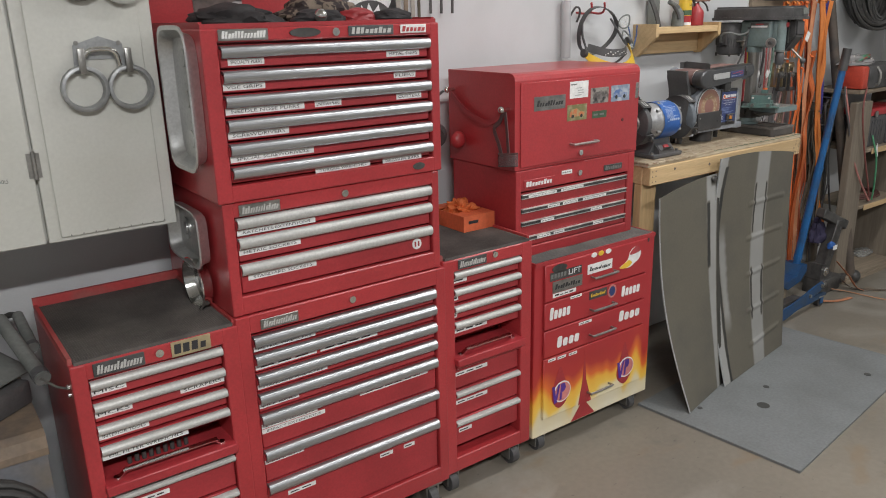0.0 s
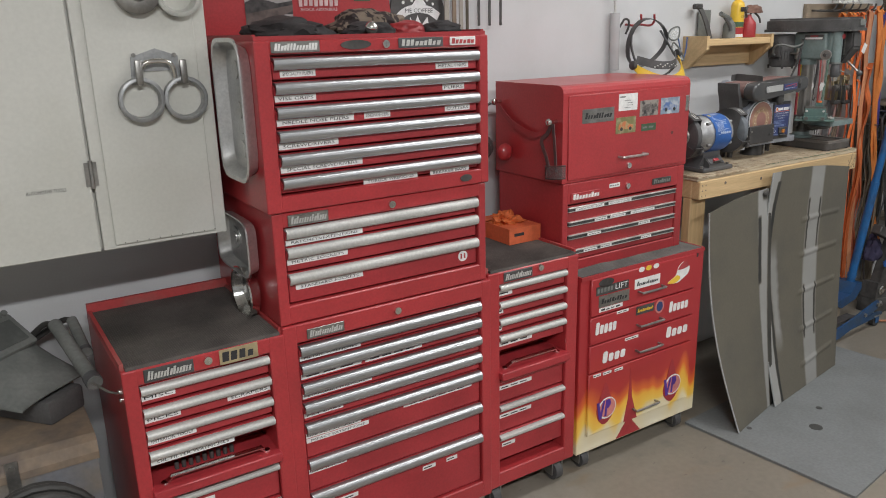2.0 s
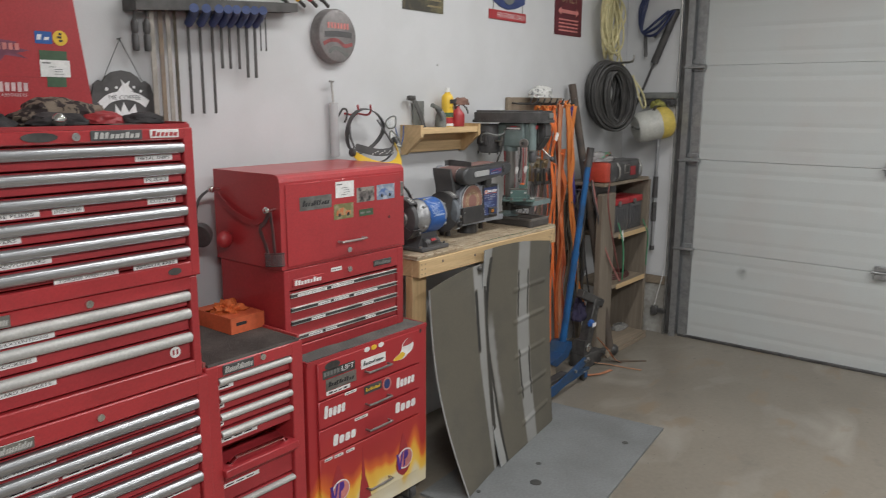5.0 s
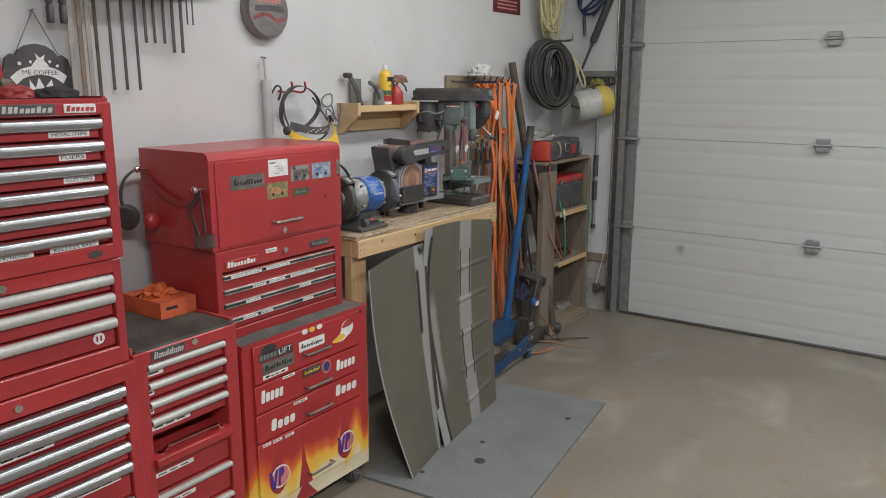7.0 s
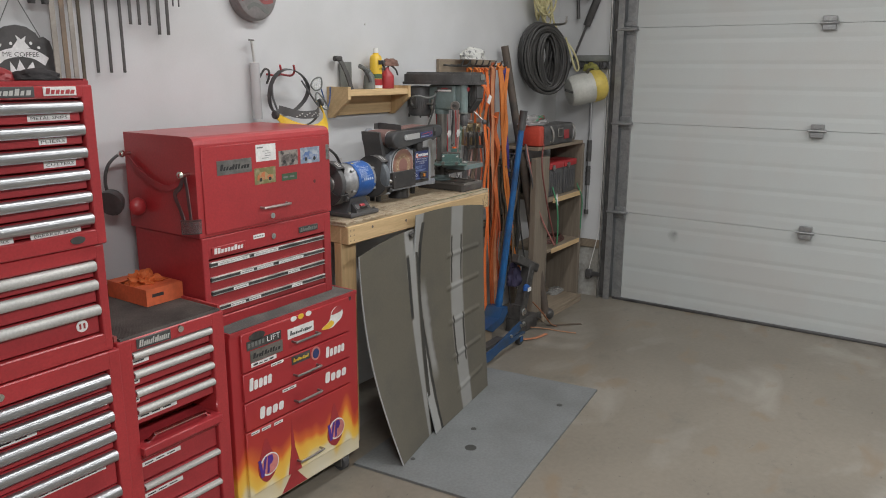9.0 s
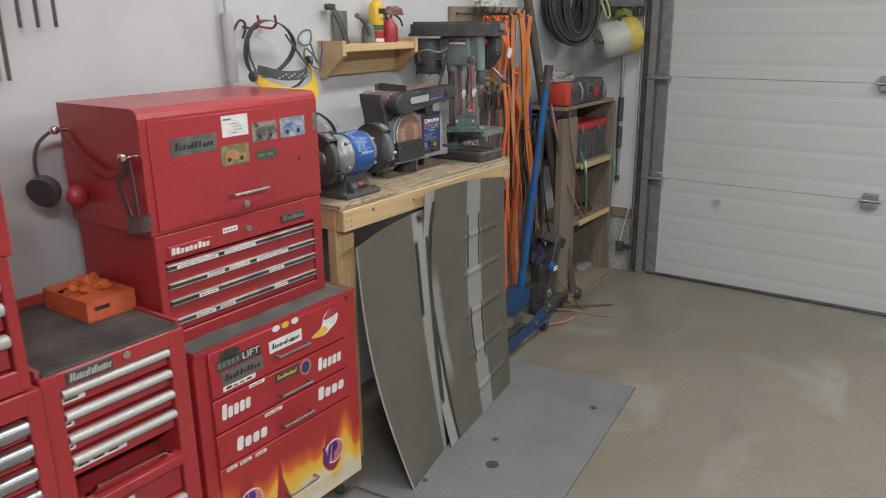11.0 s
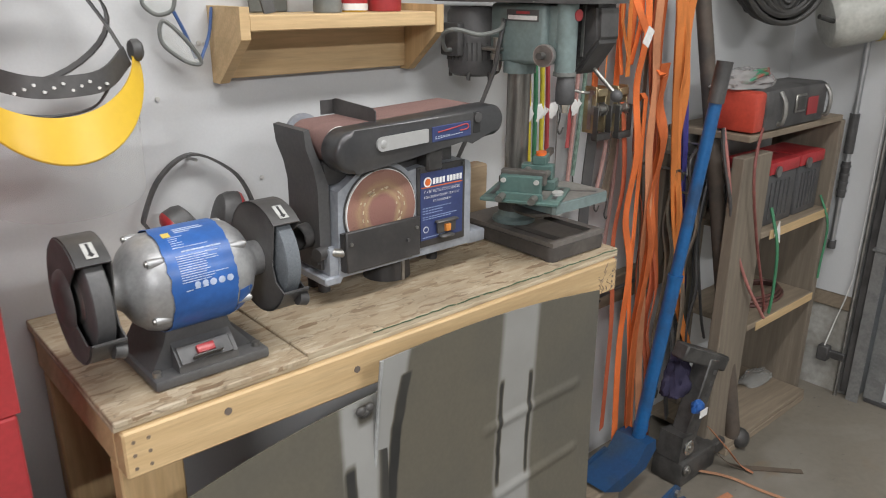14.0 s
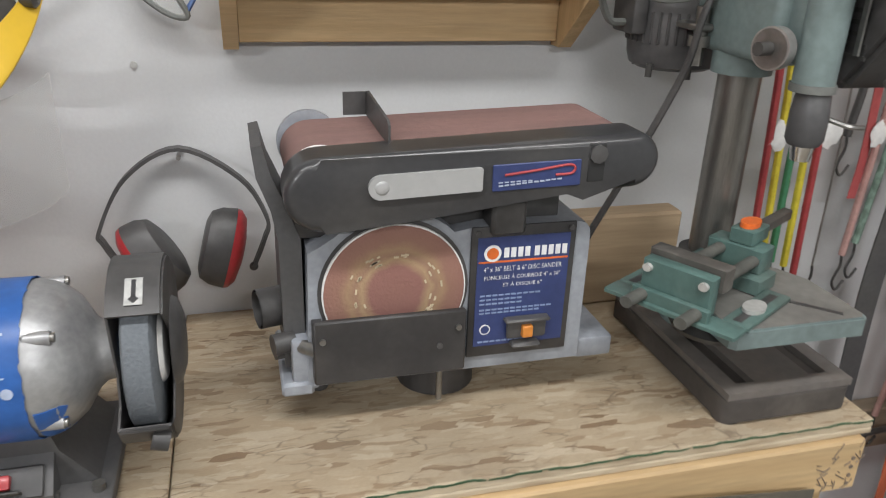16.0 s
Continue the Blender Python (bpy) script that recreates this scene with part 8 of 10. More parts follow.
rb = curve_pts([(-1.375, -0.0135, 1.535), (-1.345, -0.0135, 1.557), (-1.30, -0.0135, 1.566), (-1.255, -0.0135, 1.560), (-1.220, -0.0135, 1.540)], 6)
band(t, rb, 0.026, 0.0008, (0, 0, 1))
for x, z, r in ((-1.352, 1.585, 0.006), (-1.320, 1.590, 0.005), (-1.262, 1.592, 0.005), (-1.240, 1.580, 0.005)):
    cyl(t, (x, -0.012, z), (x, -0.013, z), r, seg=5)
prism(t, [(-1.318, 1.578), (-1.30, 1.600), (-1.305, 1.615), (-1.29, 1.602), (-1.275, 1.612), (-1.28, 1.596), (-1.265, 1.578)], "y", -0.013, -0.012)
prism(t, [(-1.33, 1.50), (-1.255, 1.50), (-1.262, 1.54), (-1.285, 1.515), (-1.30, 1.545), (-1.312, 1.515), (-1.328, 1.54)], "y", -0.013, -0.012)
letters(t, "ME COFFEE", 0.105, 0.013, (-1.347, -0.0139, 1.5535))
part("print", t, [WINK, INK], cs, "white print", smooth=False)

rk = thing("tool_rack", "dark wall rack of hanging pry bars and drivers", "tool rack", (-0.9, -0.05, 1.83))
t = prism(N(), [(-1.26, 1.835), (-0.62, 1.885), (-0.62, 1.915), (-1.26, 1.875)], "y", -0.07, WY - 0.001)
part("rail", t, DSTEEL, rk, "dark steel rail", smooth=False)
HB = mat("navy_grip", (0.045, 0.075, 0.21), 0.45, 0, 0.1, 12, 90, 0.03)
k = 0
for x in (-1.06, -1.015, -0.968, -0.932, -0.899, -0.861, -0.826, -0.791):
    zt = 1.85 + 0.06 * (x + 1.25)
    t = tube(N(), curve_pts([(x, -0.035, zt - 0.050), (x - 0.004, -0.062, zt - 0.034), (x - 0.018, -0.10, zt - 0.018), (x - 0.045, -0.14, zt - 0.012)], 5), 0.0145, 10)
    part("handle", t, HB, rk, "navy plastic grip")
def bar(x, zb, zt, w, m, label, th=0.004):
    b = thing("pry_bar", label, "pry bar", (x, -0.03, zb), group="bars on the tool rack")
    part("shaft", box(N(), x - w / 2, -0.034, zb, x + w / 2, -0.034 + th, zt, 0.001), m, b, smooth=False)
    part("tip", prism(N(), [(x - w / 2, zb), (x + w / 2, zb), (x + w / 2 - 0.001, zb - 0.006), (x - w / 2 + 0.001, zb - 0.006)], "y", -0.0335, -0.0305), m, b, smooth=False)
TANB = mat("dull_tan_steel", (0.36, 0.33, 0.29), 0.5, 0.3, 0.12, 10, 120, 0.04)
BARS = [(-1.190, 1.40, 0.018, TANB), (-1.160, 1.40, 0.016, BROWN), (-1.133, 1.40, 0.016, TANB), (-1.108, 1.40, 0.011, OLIVE),
        (-1.06, 1.526, 0.010, DSTEEL), (-1.015, 1.526, 0.010, DSTEEL), (-0.968, 1.526, 0.010, DSTEEL), (-0.932, 1.678, 0.011, DSTEEL), (-0.899, 1.678, 0.010, DSTEEL),
        (-0.861, 1.678, 0.010, DSTEEL), (-0.826, 1.65, 0.012, DSTEEL), (-0.791, 1.65, 0.012, DSTEEL), (-0.765, 1.745, 0.005, DSTEEL), (-0.742, 1.745, 0.005, DSTEEL)]
for x, zb, w, m in BARS:
    bar(x, zb, 1.87 + 0.06 * (x + 1.25), w, m, "flat steel bar hung on the wall rack" if x < -1.1 else "dark steel pry bar hung on the wall rack")
for x in (-1.252, -1.212):
    b = thing("nut_driver", "black-handled driver hung on the wall rack", "driver", (x, -0.04, 1.72), group="drivers on the tool rack")
    t = N()
    lathe(t, [(0.0001, 0.0), (0.010, 0.0), (0.011, 0.01), (0.011, 0.045), (0.008, 0.052), (0.0115, 0.06), (0.0115, 0.085), (0.007, 0.095), (0.003, 0.10), (0.003, 0.14), (0.0001, 0.14)], Matrix.Translation((x, -0.04, 1.715)), 14)
    part("grip", t, BLACK, b)
for x, z, m in ((-0.66, 1.93, YELLOW), (-0.60, 1.935, RED2), (-0.54, 1.94, DSTEEL), (-0.73, 1.925, GREEN)):
    b = thing("pliers", "small hand tool lying on the wall rack", "hand tool", (x, -0.05, z))
    part("grip", tube(N(), curve_pts([(x - 0.05, -0.08, z), (x, -0.06, z + 0.012), (x + 0.05, -0.05, z - 0.01)], 5), 0.010, 8), m, b)
    part("jaw", tube(N(), [(x + 0.05, -0.05, z - 0.01), (x + 0.085, -0.045, z - 0.03)], 0.007, 8), DSTEEL, b)

hc = thing("round_sign", "round dark metal lid sign with a red and grey emblem", "sign", (-0.40, -0.02, 1.71))
t = N()
RS = Matrix.Translation((-0.398, WY - 0.002, 1.818)) @ Matrix.Rotation(radians(90), 4, "X")
lathe(t, [(0.0001, 0.045), (0.085, 0.045), (0.098, 0.042), (0.104, 0.034), (0.106, 0.0), (0.0001, 0.0)], RS, 56)
part("lid", t, mat("weathered_grey_lid", (0.24, 0.225, 0.22), 0.42, 0.3, 0.15, 9, 90, 0.05, col2=(0.16, 0.148, 0.145)), hc)
YR = WY - 0.0472
def swoosh(pts, w, m):
    t = N()
    band(t, [Vector((x, YR - 0.0004, z)) for x, z in [(p.x, p.z) for p in curve_pts([(a, 0, c) for a, c in pts], 6)]], w, 0.0008, (0, 0, 1))
    part("print", t, m, hc, "printed swoosh", smooth=False)
swoosh([(-0.478, 1.785), (-0.44, 1.80), (-0.40, 1.80), (-0.365, 1.782), (-0.322, 1.79)], 0.014, mat("faded_red_print", (0.30, 0.08, 0.08), 0.5, 0, 0.2, 40, 120, 0.0))
swoosh([(-0.45, 1.755), (-0.42, 1.772), (-0.385, 1.765), (-0.36, 1.748), (-0.345, 1.752)], 0.014, GUNM)
swoosh([(-0.47, 1.822), (-0.40, 1.826), (-0.325, 1.824)], 0.022, CHAR)
t = N()
for k in range(7):
    box(t, -0.455 + 0.017 * k, YR - 0.0012, 1.846, -0.444 + 0.017 * k, YR, 1.868)
part("print", t, PINKR, hc, "faded bars of print", smooth=False, kind="stuff")

ct = thing("plastic_tube", "clear plastic tube and thin rod hung on the wall", "tube", (-0.405, -0.02, 1.32))
t = N()
cyl(t, (-0.408, -0.016, 1.33), (-0.412, -0.016, 1.545), 0.019, seg=20)
part("tube", t, glass_mat("milky_tube", (0.6, 0.6, 0.6), 0.3, 0.55), ct)
part("rod", tube(N(), [(-0.412, -0.016, 1.545), (-0.420, -0.016, 1.625)], 0.005, 8), ALUM, ct)
part("cross_hook", tube(N(), [(-0.445, -0.03, 1.628), (-0.405, -0.01, 1.628)], 0.004, 6), STEEL, ct)
part("side_hook", tube(N(), curve_pts([(-0.392, -0.02, 1.49), (-0.375, -0.03, 1.52), (-0.358, -0.035, 1.515), (-0.353, -0.03, 1.49), (-0.362, -0.025, 1.465)], 6), 0.0042, 8), DSTEEL, ct, "dark hook")
dw = thing("bent_wire", "thin bent wire hung on the wall by the stack", "wire", (-1.26, -0.01, 1.25))
t = tube(N(), curve_pts([(-1.24, -0.006, 1.45), (-1.215, -0.006, 1.43), (-1.22, -0.006, 1.385), (-1.245, -0.006, 1.36), (-1.225, -0.006, 1.33), (-1.205, -0.006, 1.30), (-1.225, -0.006, 1.27)], 6), 0.0018, 6)
part("wire", t, GUNM, dw)

# face shield hung on a red hook
fs = thing("face_shield", "yellow face shield with black head harness on a red hook", "face shield", (-0.28, -0.10, 1.25))
cx = -0.285
t = N()
ringp = []
for q in range(0, 361, 12):
    a = radians(q)
    ringp.append(Vector((cx + 0.105 * math.sin(a), -0.07 - 0.02 * math.cos(a), 1.435 + 0.088 * math.cos(a) - 0.01 * math.sin(2 * a))))
band(t, ringp[:-1] + [ringp[0]], 0.022, 0.0025, (0.1, 1, 0.2))
part("harness", t, BLACK, fs, "black head band")
t = N()
band(t, curve_pts([(-0.385, -0.11, 1.375), (-0.33, -0.16, 1.355), (-0.28, -0.175, 1.352), (-0.225, -0.165, 1.358), (-0.175, -0.12, 1.385)], 6), 0.030, 0.003, (0, 0.15, 1))
hb = part("brow_band", t, BLACK, fs, "perforated black brow band")
t = N()
for k in range(11):
    x = -0.345 + 0.012 * k
    y = -0.1785 + 1.9 * (x + 0.28) ** 2
    cyl(t, (x, y + 0.004, 1.352 + 0.005 * (k % 3 - 1)), (x, y - 0.0005, 1.352 + 0.005 * (k % 3 - 1)), 0.0022, seg=8)
part("perforation", t, LABEL, hb, "row of pale holes", kind="stuff")
for pts in ([(-0.39, -0.11, 1.37), (-0.392, -0.09, 1.42), (-0.375, -0.07, 1.47)], [(-0.175, -0.115, 1.385), (-0.19, -0.09, 1.43), (-0.215, -0.07, 1.48)], [(-0.215, -0.16, 1.35), (-0.235, -0.13, 1.315), (-0.28, -0.09, 1.30), (-0.33, -0.08, 1.305)]):
    part("strap", band(N(), curve_pts(pts, 6), 0.018, 0.003, (0.5, 1, 0)), CHAR, fs, "dark adjusting strap")
t = N()
def crown(u, w):
    a = radians(-84 + 168 * u)
    drop = 0.006 - 0.017 * math.cos(a) ** 1.2 + (0.054 * max(0.0, math.cos(a)) ** 0.9 + 0.006) * w
    out = 0.115 + 0.022 * w
    return Vector((cx + 0.005 + (0.118 + 0.008 * w) * math.sin(a), -0.085 - out * math.cos(a), 1.372 + 0.015 * math.sin(a) - 0.088 * math.cos(a) ** 1.3 - drop + 0.02))
sheet(t, crown, 40, 10, 0.003)
part("crown", t, YELLOW, fs, "yellow plastic crown guard")
part("crown_lip", tube(N(), [crown(k / 40, 1.0) for k in range(41)], 0.003, 8), YELLOW, fs)
t = N()
def visor(u, w):
    a = radians(-80 + 160 * u)
    return Vector((cx + 0.005 + 0.122 * math.sin(a), -0.075 - 0.125 * math.cos(a) * (1 - 0.35 * w), 1.285 + 0.03 * (1 - math.cos(a)) - 0.13 * w))
sheet(t, visor, 30, 10, 0.001)
part("visor", t, glass_mat("cloudy_visor", (0.7, 0.7, 0.67), 0.3, 0.13), fs, "cloudy clear visor")
for x, y, z in ((-0.402, -0.118, 1.355), (-0.168, -0.118, 1.392)):
    t = N()
    lathe(t, [(0.0001, 0.0), (0.015, 0.0), (0.017, 0.003), (0.017, 0.012), (0.013, 0.016), (0.0001, 0.016)], Matrix.Translation((x, y, z)) @ Matrix.Rotation(radians(-90 if x < -0.3 else 90), 4, "Y"), 12)
    part("knob", t, BLACK, fs, "black ratchet knob")
for x in (-0.335, -0.262):
    t = tube(N(), curve_pts([(x + 0.01, WY, 1.505), (x + 0.008, -0.05, 1.50), (x + 0.004, -0.075, 1.515), (x - 0.008, -0.085, 1.54)], 6), 0.0045, 8)
    part("hook", t, RED, fs, "red coated hook")
sg = thing("safety_glasses", "grey safety glasses with blue arms hung on a nail", "safety glasses", (-0.08, -0.02, 1.36))
pl = curve_pts([(-0.105, -0.02, 1.49), (-0.075, -0.03, 1.495), (-0.075, -0.03, 1.455), (-0.10, -0.02, 1.445), (-0.12, -0.015, 1.465)], 6, True)
part("rim", tube(N(), pl, 0.0035, 8, True), GUNM, sg)
pl2 = curve_pts([(-0.09, -0.02, 1.435), (-0.055, -0.03, 1.40), (-0.035, -0.03, 1.365), (-0.06, -0.025, 1.368), (-0.095, -0.018, 1.40)], 6, True)
part("rim", tube(N(), pl2, 0.0035, 8, True), GUNM, sg)
for q in (pl, pl2):
    t = N()
    lo = [t.verts.new(p) for p in q]
    hi = [t.verts.new(p + Vector((0, -0.0015, 0))) for p in q]
    t.faces.new(lo)
    t.faces.new(hi[::-1])
    for k in range(len(lo)):
        t.faces.new((lo[k], lo[(k + 1) % len(lo)], hi[(k + 1) % len(lo)], hi[k]))
    part("lens", t, CLEAR, sg, "clear lens")
for pts in ([(-0.075, -0.03, 1.45), (-0.055, -0.025, 1.41), (-0.04, -0.02, 1.372)], [(-0.035, -0.03, 1.37), (-0.012, -0.02, 1.41), (0.0, -0.012, 1.455)]):
    part("arm", tube(N(), curve_pts(pts, 5), 0.003, 6), mat("blue_grey_plastic", (0.06, 0.12, 0.30), 0.4, 0, 0.1, 12, 90, 0.02), sg, "blue arm")
e2 = thing("earmuffs", "black and red earmuffs hung on a wall nail", "earmuffs", (-0.062, -0.03, 1.05))
t = band(N(), curve_pts([(-0.130, -0.032, 1.036), (-0.160, -0.026, 1.090), (-0.163, -0.025, 1.110), (-0.126, -0.020, 1.174), (-0.062, -0.014, 1.206), (0.009, -0.020, 1.166), (0.039, -0.025, 1.112), (0.034, -0.028, 1.085), (0.018, -0.032, 1.048)], 6), 0.014, 0.0045, (0, 1, 0))
part("headband", t, BLACK, e2)
for s, x, z, lean in ((-1, -0.106, 1.074, 32), (1, -0.014, 1.082, 15)):
    EM = Matrix.Translation((x, -0.045, z)) @ Matrix.Rotation(radians(s * lean), 4, "Y") @ Matrix.Rotation(radians(s * 90), 4, "Y") @ Matrix.Diagonal((1.5, 0.95, 1, 1))
    t = N()
    lathe(t, [(0.0001, -0.030), (0.022, -0.030), (0.030, -0.026), (0.0345, -0.014), (0.036, 0.004), (0.0001, 0.004)], EM, 28)
    c = part("cushion", t, BLACK, e2, "black cushion")
    t = N()
    lathe(t, [(0.036, 0.0042), (0.035, 0.010), (0.029, 0.017), (0.014, 0.021), (0.0001, 0.022)], EM, 28)
    part("shell", t, RED, c, "red shell")
    part("band_end", ball(N(), (-0.130, -0.032, 1.036) if s < 0 else (0.018, -0.032, 1.048), 0.006, 10), BLACK, e2)
part("nail", cyl(N(), (-0.062, WY, 1.196), (-0.062, -0.03, 1.198), 0.003, seg=8), STEEL, e2)
for x, z in ((-0.104, 1.304), (0.083, 1.137), (-0.02, 1.395), (-0.008, 1.393), (0.28, 1.72)):
    t = cyl(N(), (x, WY, z), (x, WY - 0.003, z), 0.0042, seg=10)
    solo("wall_screw", t, ALUM, "small screw head in the drywall", "screw", (x, WY, z), group="screws in the wall")

# ---- pine shelf and what stands on it ----
sh = thing("wall_shelf", "small pine wall shelf with angled ends", "wall shelf", (0.22, -0.06, 1.33))
prof = [(WY - 0.001, 1.458), (-0.113, 1.458), (-0.113, 1.405), (-0.018, 1.325), (WY - 0.001, 1.325)]
for x in (0.0, 0.427):
    part("end_board", prism(N(), prof, "x", x, x + 0.018), PINEZ if x else PINE, sh, smooth=False)
part("shelf_board", box(N(), 0.0185, -0.111, 1.418, 0.4265, WY - 0.001, 1.4445, 0.002), PINE, sh, smooth=False)
part("back_board", box(N(), 0.0185, WY - 0.020, 1.332, 0.4265, WY - 0.001, 1.4175, 0.001), PINE, sh, smooth=False)
ST = 1.4452
bt = thing("oil_bottle", "yellow cutting-oil bottle with green and red bands", "bottle", (0.272, -0.045, ST))
t = N()
lathe(t, [(0.0001, 0.0), (0.024, 0.0), (0.025, 0.003), (0.025, 0.105), (0.022, 0.115), (0.012, 0.122), (0.012, 0.126)], Matrix.Translation((0.272, -0.045, ST)), 28)
part("body", t, YELLOW, bt)
for z0, z1, m in ((0.002, 0.012, LABEL), (0.012, 0.034, RED), (0.036, 0.052, GREEN)):
    t = N()
    lathe(t, [(0.0253, z0), (0.0257, z0), (0.0257, z1), (0.0253, z1)], Matrix.Translation((0.272, -0.045, ST)), 28)
    part("band", t, m, bt, "printed band")
part("cap", cyl(N(), (0.272, -0.045, ST + 0.126), (0.272, -0.045, ST + 0.143), 0.011, 0.009, seg=20), LABEL, bt, "white cap")
t = N()
letters(t, "CUTTING", 0.030, 0.008, (0.258, -0.0712, ST + 0.065), mi=0)
for k in range(4):
    box(t, 0.258 + 0.008 * k, -0.0718, ST + 0.085, 0.264 + 0.008 * k, -0.0702, ST + 0.10)
part("lettering", t, INK, bt, smooth=False)
bt.scale = (1.12, 1.12, 1.26)
oc = thing("pump_oiler", "red oil can with a rag over its spout", "oil can", (0.345, -0.05, ST))
t = N()
lathe(t, [(0.0001, 0.0), (0.032, 0.0), (0.033, 0.004), (0.033, 0.055), (0.030, 0.062), (0.012, 0.085), (0.010, 0.095), (0.0001, 0.096)], Matrix.Translation((0.345, -0.05, ST)), 28)
part("can", t, RED2, oc)
part("spout", tube(N(), curve_pts([(0.345, -0.05, ST + 0.09), (0.365, -0.055, ST + 0.105), (0.40, -0.06, ST + 0.085), (0.415, -0.06, ST + 0.06)], 5), 0.004), DSTEEL, oc)
part("trigger", tube(N(), curve_pts([(0.33, -0.05, ST + 0.085), (0.315, -0.055, ST + 0.11), (0.325, -0.055, ST + 0.125)], 5), 0.005), DSTEEL, oc)
lump("shop_rag", 0.375, -0.045, ST + 0.108, 0.045, 0.035, 0.028, mat("stained_brown_rag", (0.22, 0.12, 0.09), 0.9, 0, 0.2, 20, 200, 0.2), "stained rag lying over the oil can spout", "rag", 5)
gu = thing("spray_gun", "grey dusty spray gun lying on the shelf", "spray gun", (0.20, -0.06, ST))
t = N()
lathe(t, [(0.0001, 0.0), (0.026, 0.0), (0.027, 0.01), (0.024, 0.055), (0.012, 0.075), (0.0001, 0.078)], Matrix.Translation((0.205, -0.06, ST)), 20)
part("cup", t, GUNM, gu)
part("barrel", tube(N(), curve_pts([(0.205, -0.06, ST + 0.075), (0.18, -0.065, ST + 0.085), (0.13, -0.07, ST + 0.10)], 5), 0.010, 8), GUNM, gu)
part("grip", tube(N(), curve_pts([(0.16, -0.065, ST + 0.09), (0.185, -0.075, ST + 0.055), (0.19, -0.08, ST + 0.03)], 5), 0.008, 8), CHAR, gu)
ba = thing("blow_tool", "dark flat-handled tool leaning on the shelf", "hand tool", (0.06, -0.05, ST))
part("handle", band(N(), curve_pts([(0.085, -0.06, ST), (0.075, -0.045, ST + 0.06), (0.055, -0.03, ST + 0.115), (0.035, -0.02, ST + 0.135)], 6), 0.022, 0.006, (1, 0, 0.3)), DSTEEL, ba)
part("head", box(N(), 0.018, -0.035, ST + 0.120, 0.062, -0.01, ST + 0.142, 0.005), DSTEEL, ba)
part("sheet", box(N(), 0.075, WY - 0.012, ST, 0.155, WY - 0.008, ST + 0.118, 0.002), GUNM, ba, "thin grey plate behind")

# ---- signs high on the wall ----
s1 = flat_sign("metal_sign", "dark framed picture sign with gold print", "sign", 0.033, 0.317, 1.952, 2.25, mat("dark_print", (0.06, 0.055, 0.045), 0.4, 0.1, 0.2, 14, 80, 0.02, col2=(0.16, 0.14, 0.08)))
t = N()
for r in range(9):
    w = 0.10 + 0.03 * math.sin(r * 2.1)
    box(t, 0.30 - w, WY - 0.0052, 1.975 + 0.028 * r, 0.30, WY - 0.0042, 1.983 + 0.028 * r)
part("print", t, BRASS, s1, "rows of gold bars", smooth=False, kind="stuff")
s2 = thing("fishing_sign", "hanging tin sign with a red lower plate", "sign", (0.85, WY - 0.004, 1.965))
part("upper_plate", prism(N(), [(0.70, 2.06), (0.78, 2.03), (0.85, 2.02), (0.92, 2.03), (1.01, 2.06), (1.01, 2.25), (0.70, 2.25)], "y", WY - 0.005, WY - 0.002), NAVY, s2, "dark blue upper plate", smooth=False)
t = cyl(N(), (0.855, WY - 0.005, 2.11), (0.855, WY - 0.007, 2.11), 0.065, seg=28)
part("emblem", t, GUNM, s2, "round grey emblem")
t = box(N(), 0.682, WY - 0.005, 1.965, 1.024, WY - 0.002, 2.012, 0.001)
letters(t, "FISH STORIES DAILY", 0.255, 0.024, (0.755, WY - 0.0052, 1.977))
part("lower_plate", t, [RED2, WINK], s2, "red plate with white lettering", smooth=False)
t = N()
for x in (0.72, 0.99):
    tube(t, [(x, WY - 0.004, 2.012), (x, WY - 0.004, 2.05)], 0.002, 6)
part("chain", t, STEEL, s2)
s3 = flat_sign("parking_sign", "maroon tin sign with arrow and white lettering", "sign", 1.325, 1.635, 1.932, 2.28, mat("maroon_print", (0.13, 0.02, 0.03), 0.4, 0.1, 0.15, 9, 80, 0.02))
t = N()
letters(t, "ONLY", 0.20, 0.055, (1.385, WY - 0.0043, 2.115), mi=1)
prism(t, [(1.36, 2.065), (1.395, 2.088), (1.395, 2.075), (1.565, 2.075), (1.565, 2.088), (1.60, 2.065), (1.565, 2.042), (1.565, 2.055), (1.395, 2.055), (1.395, 2.042)], "y", WY - 0.0050, WY - 0.0042)
for r in range(4):
    box(t, 1.37, WY - 0.005, 1.955 + 0.02 * r, 1.59, WY - 0.0042, 1.963 + 0.02 * r)
part("print", t, [PINKR, BRASS], s3, "arrow and rows of print", smooth=False)


# ---- corner: strap rack, hoses and cords ----
sr = thing("strap_rack", "dark board with hooks carrying tie-down straps", "strap rack", (1.13, -0.02, 1.49))
part("board", box(N(), 0.845, WY - 0.022, 1.492, 1.41, WY - 0.001, 1.575, 0.003), OLDX, sr, smooth=False)
for k in range(8):
    x = 0.885 + 0.066 * k
    part("hook", tube(N(), curve_pts([(x, WY - 0.02, 1.545), (x, -0.08, 1.54), (x, -0.12, 1.545), (x, -0.135, 1.57)], 5), 0.0045, 8), DSTEEL, sr)
lump("rag_bundle", 1.06, -0.08, 1.588, 0.10, 0.05, 0.05, mat("dotted_white_rag", (0.55, 0.55, 0.52), 0.9, 0, 0.1, 60, 200, 0.2, col2=(0.25, 0.25, 0.25), patch=(0.55, 0.6)), "white spotted rag bundle on the strap rack", "rag", 6)

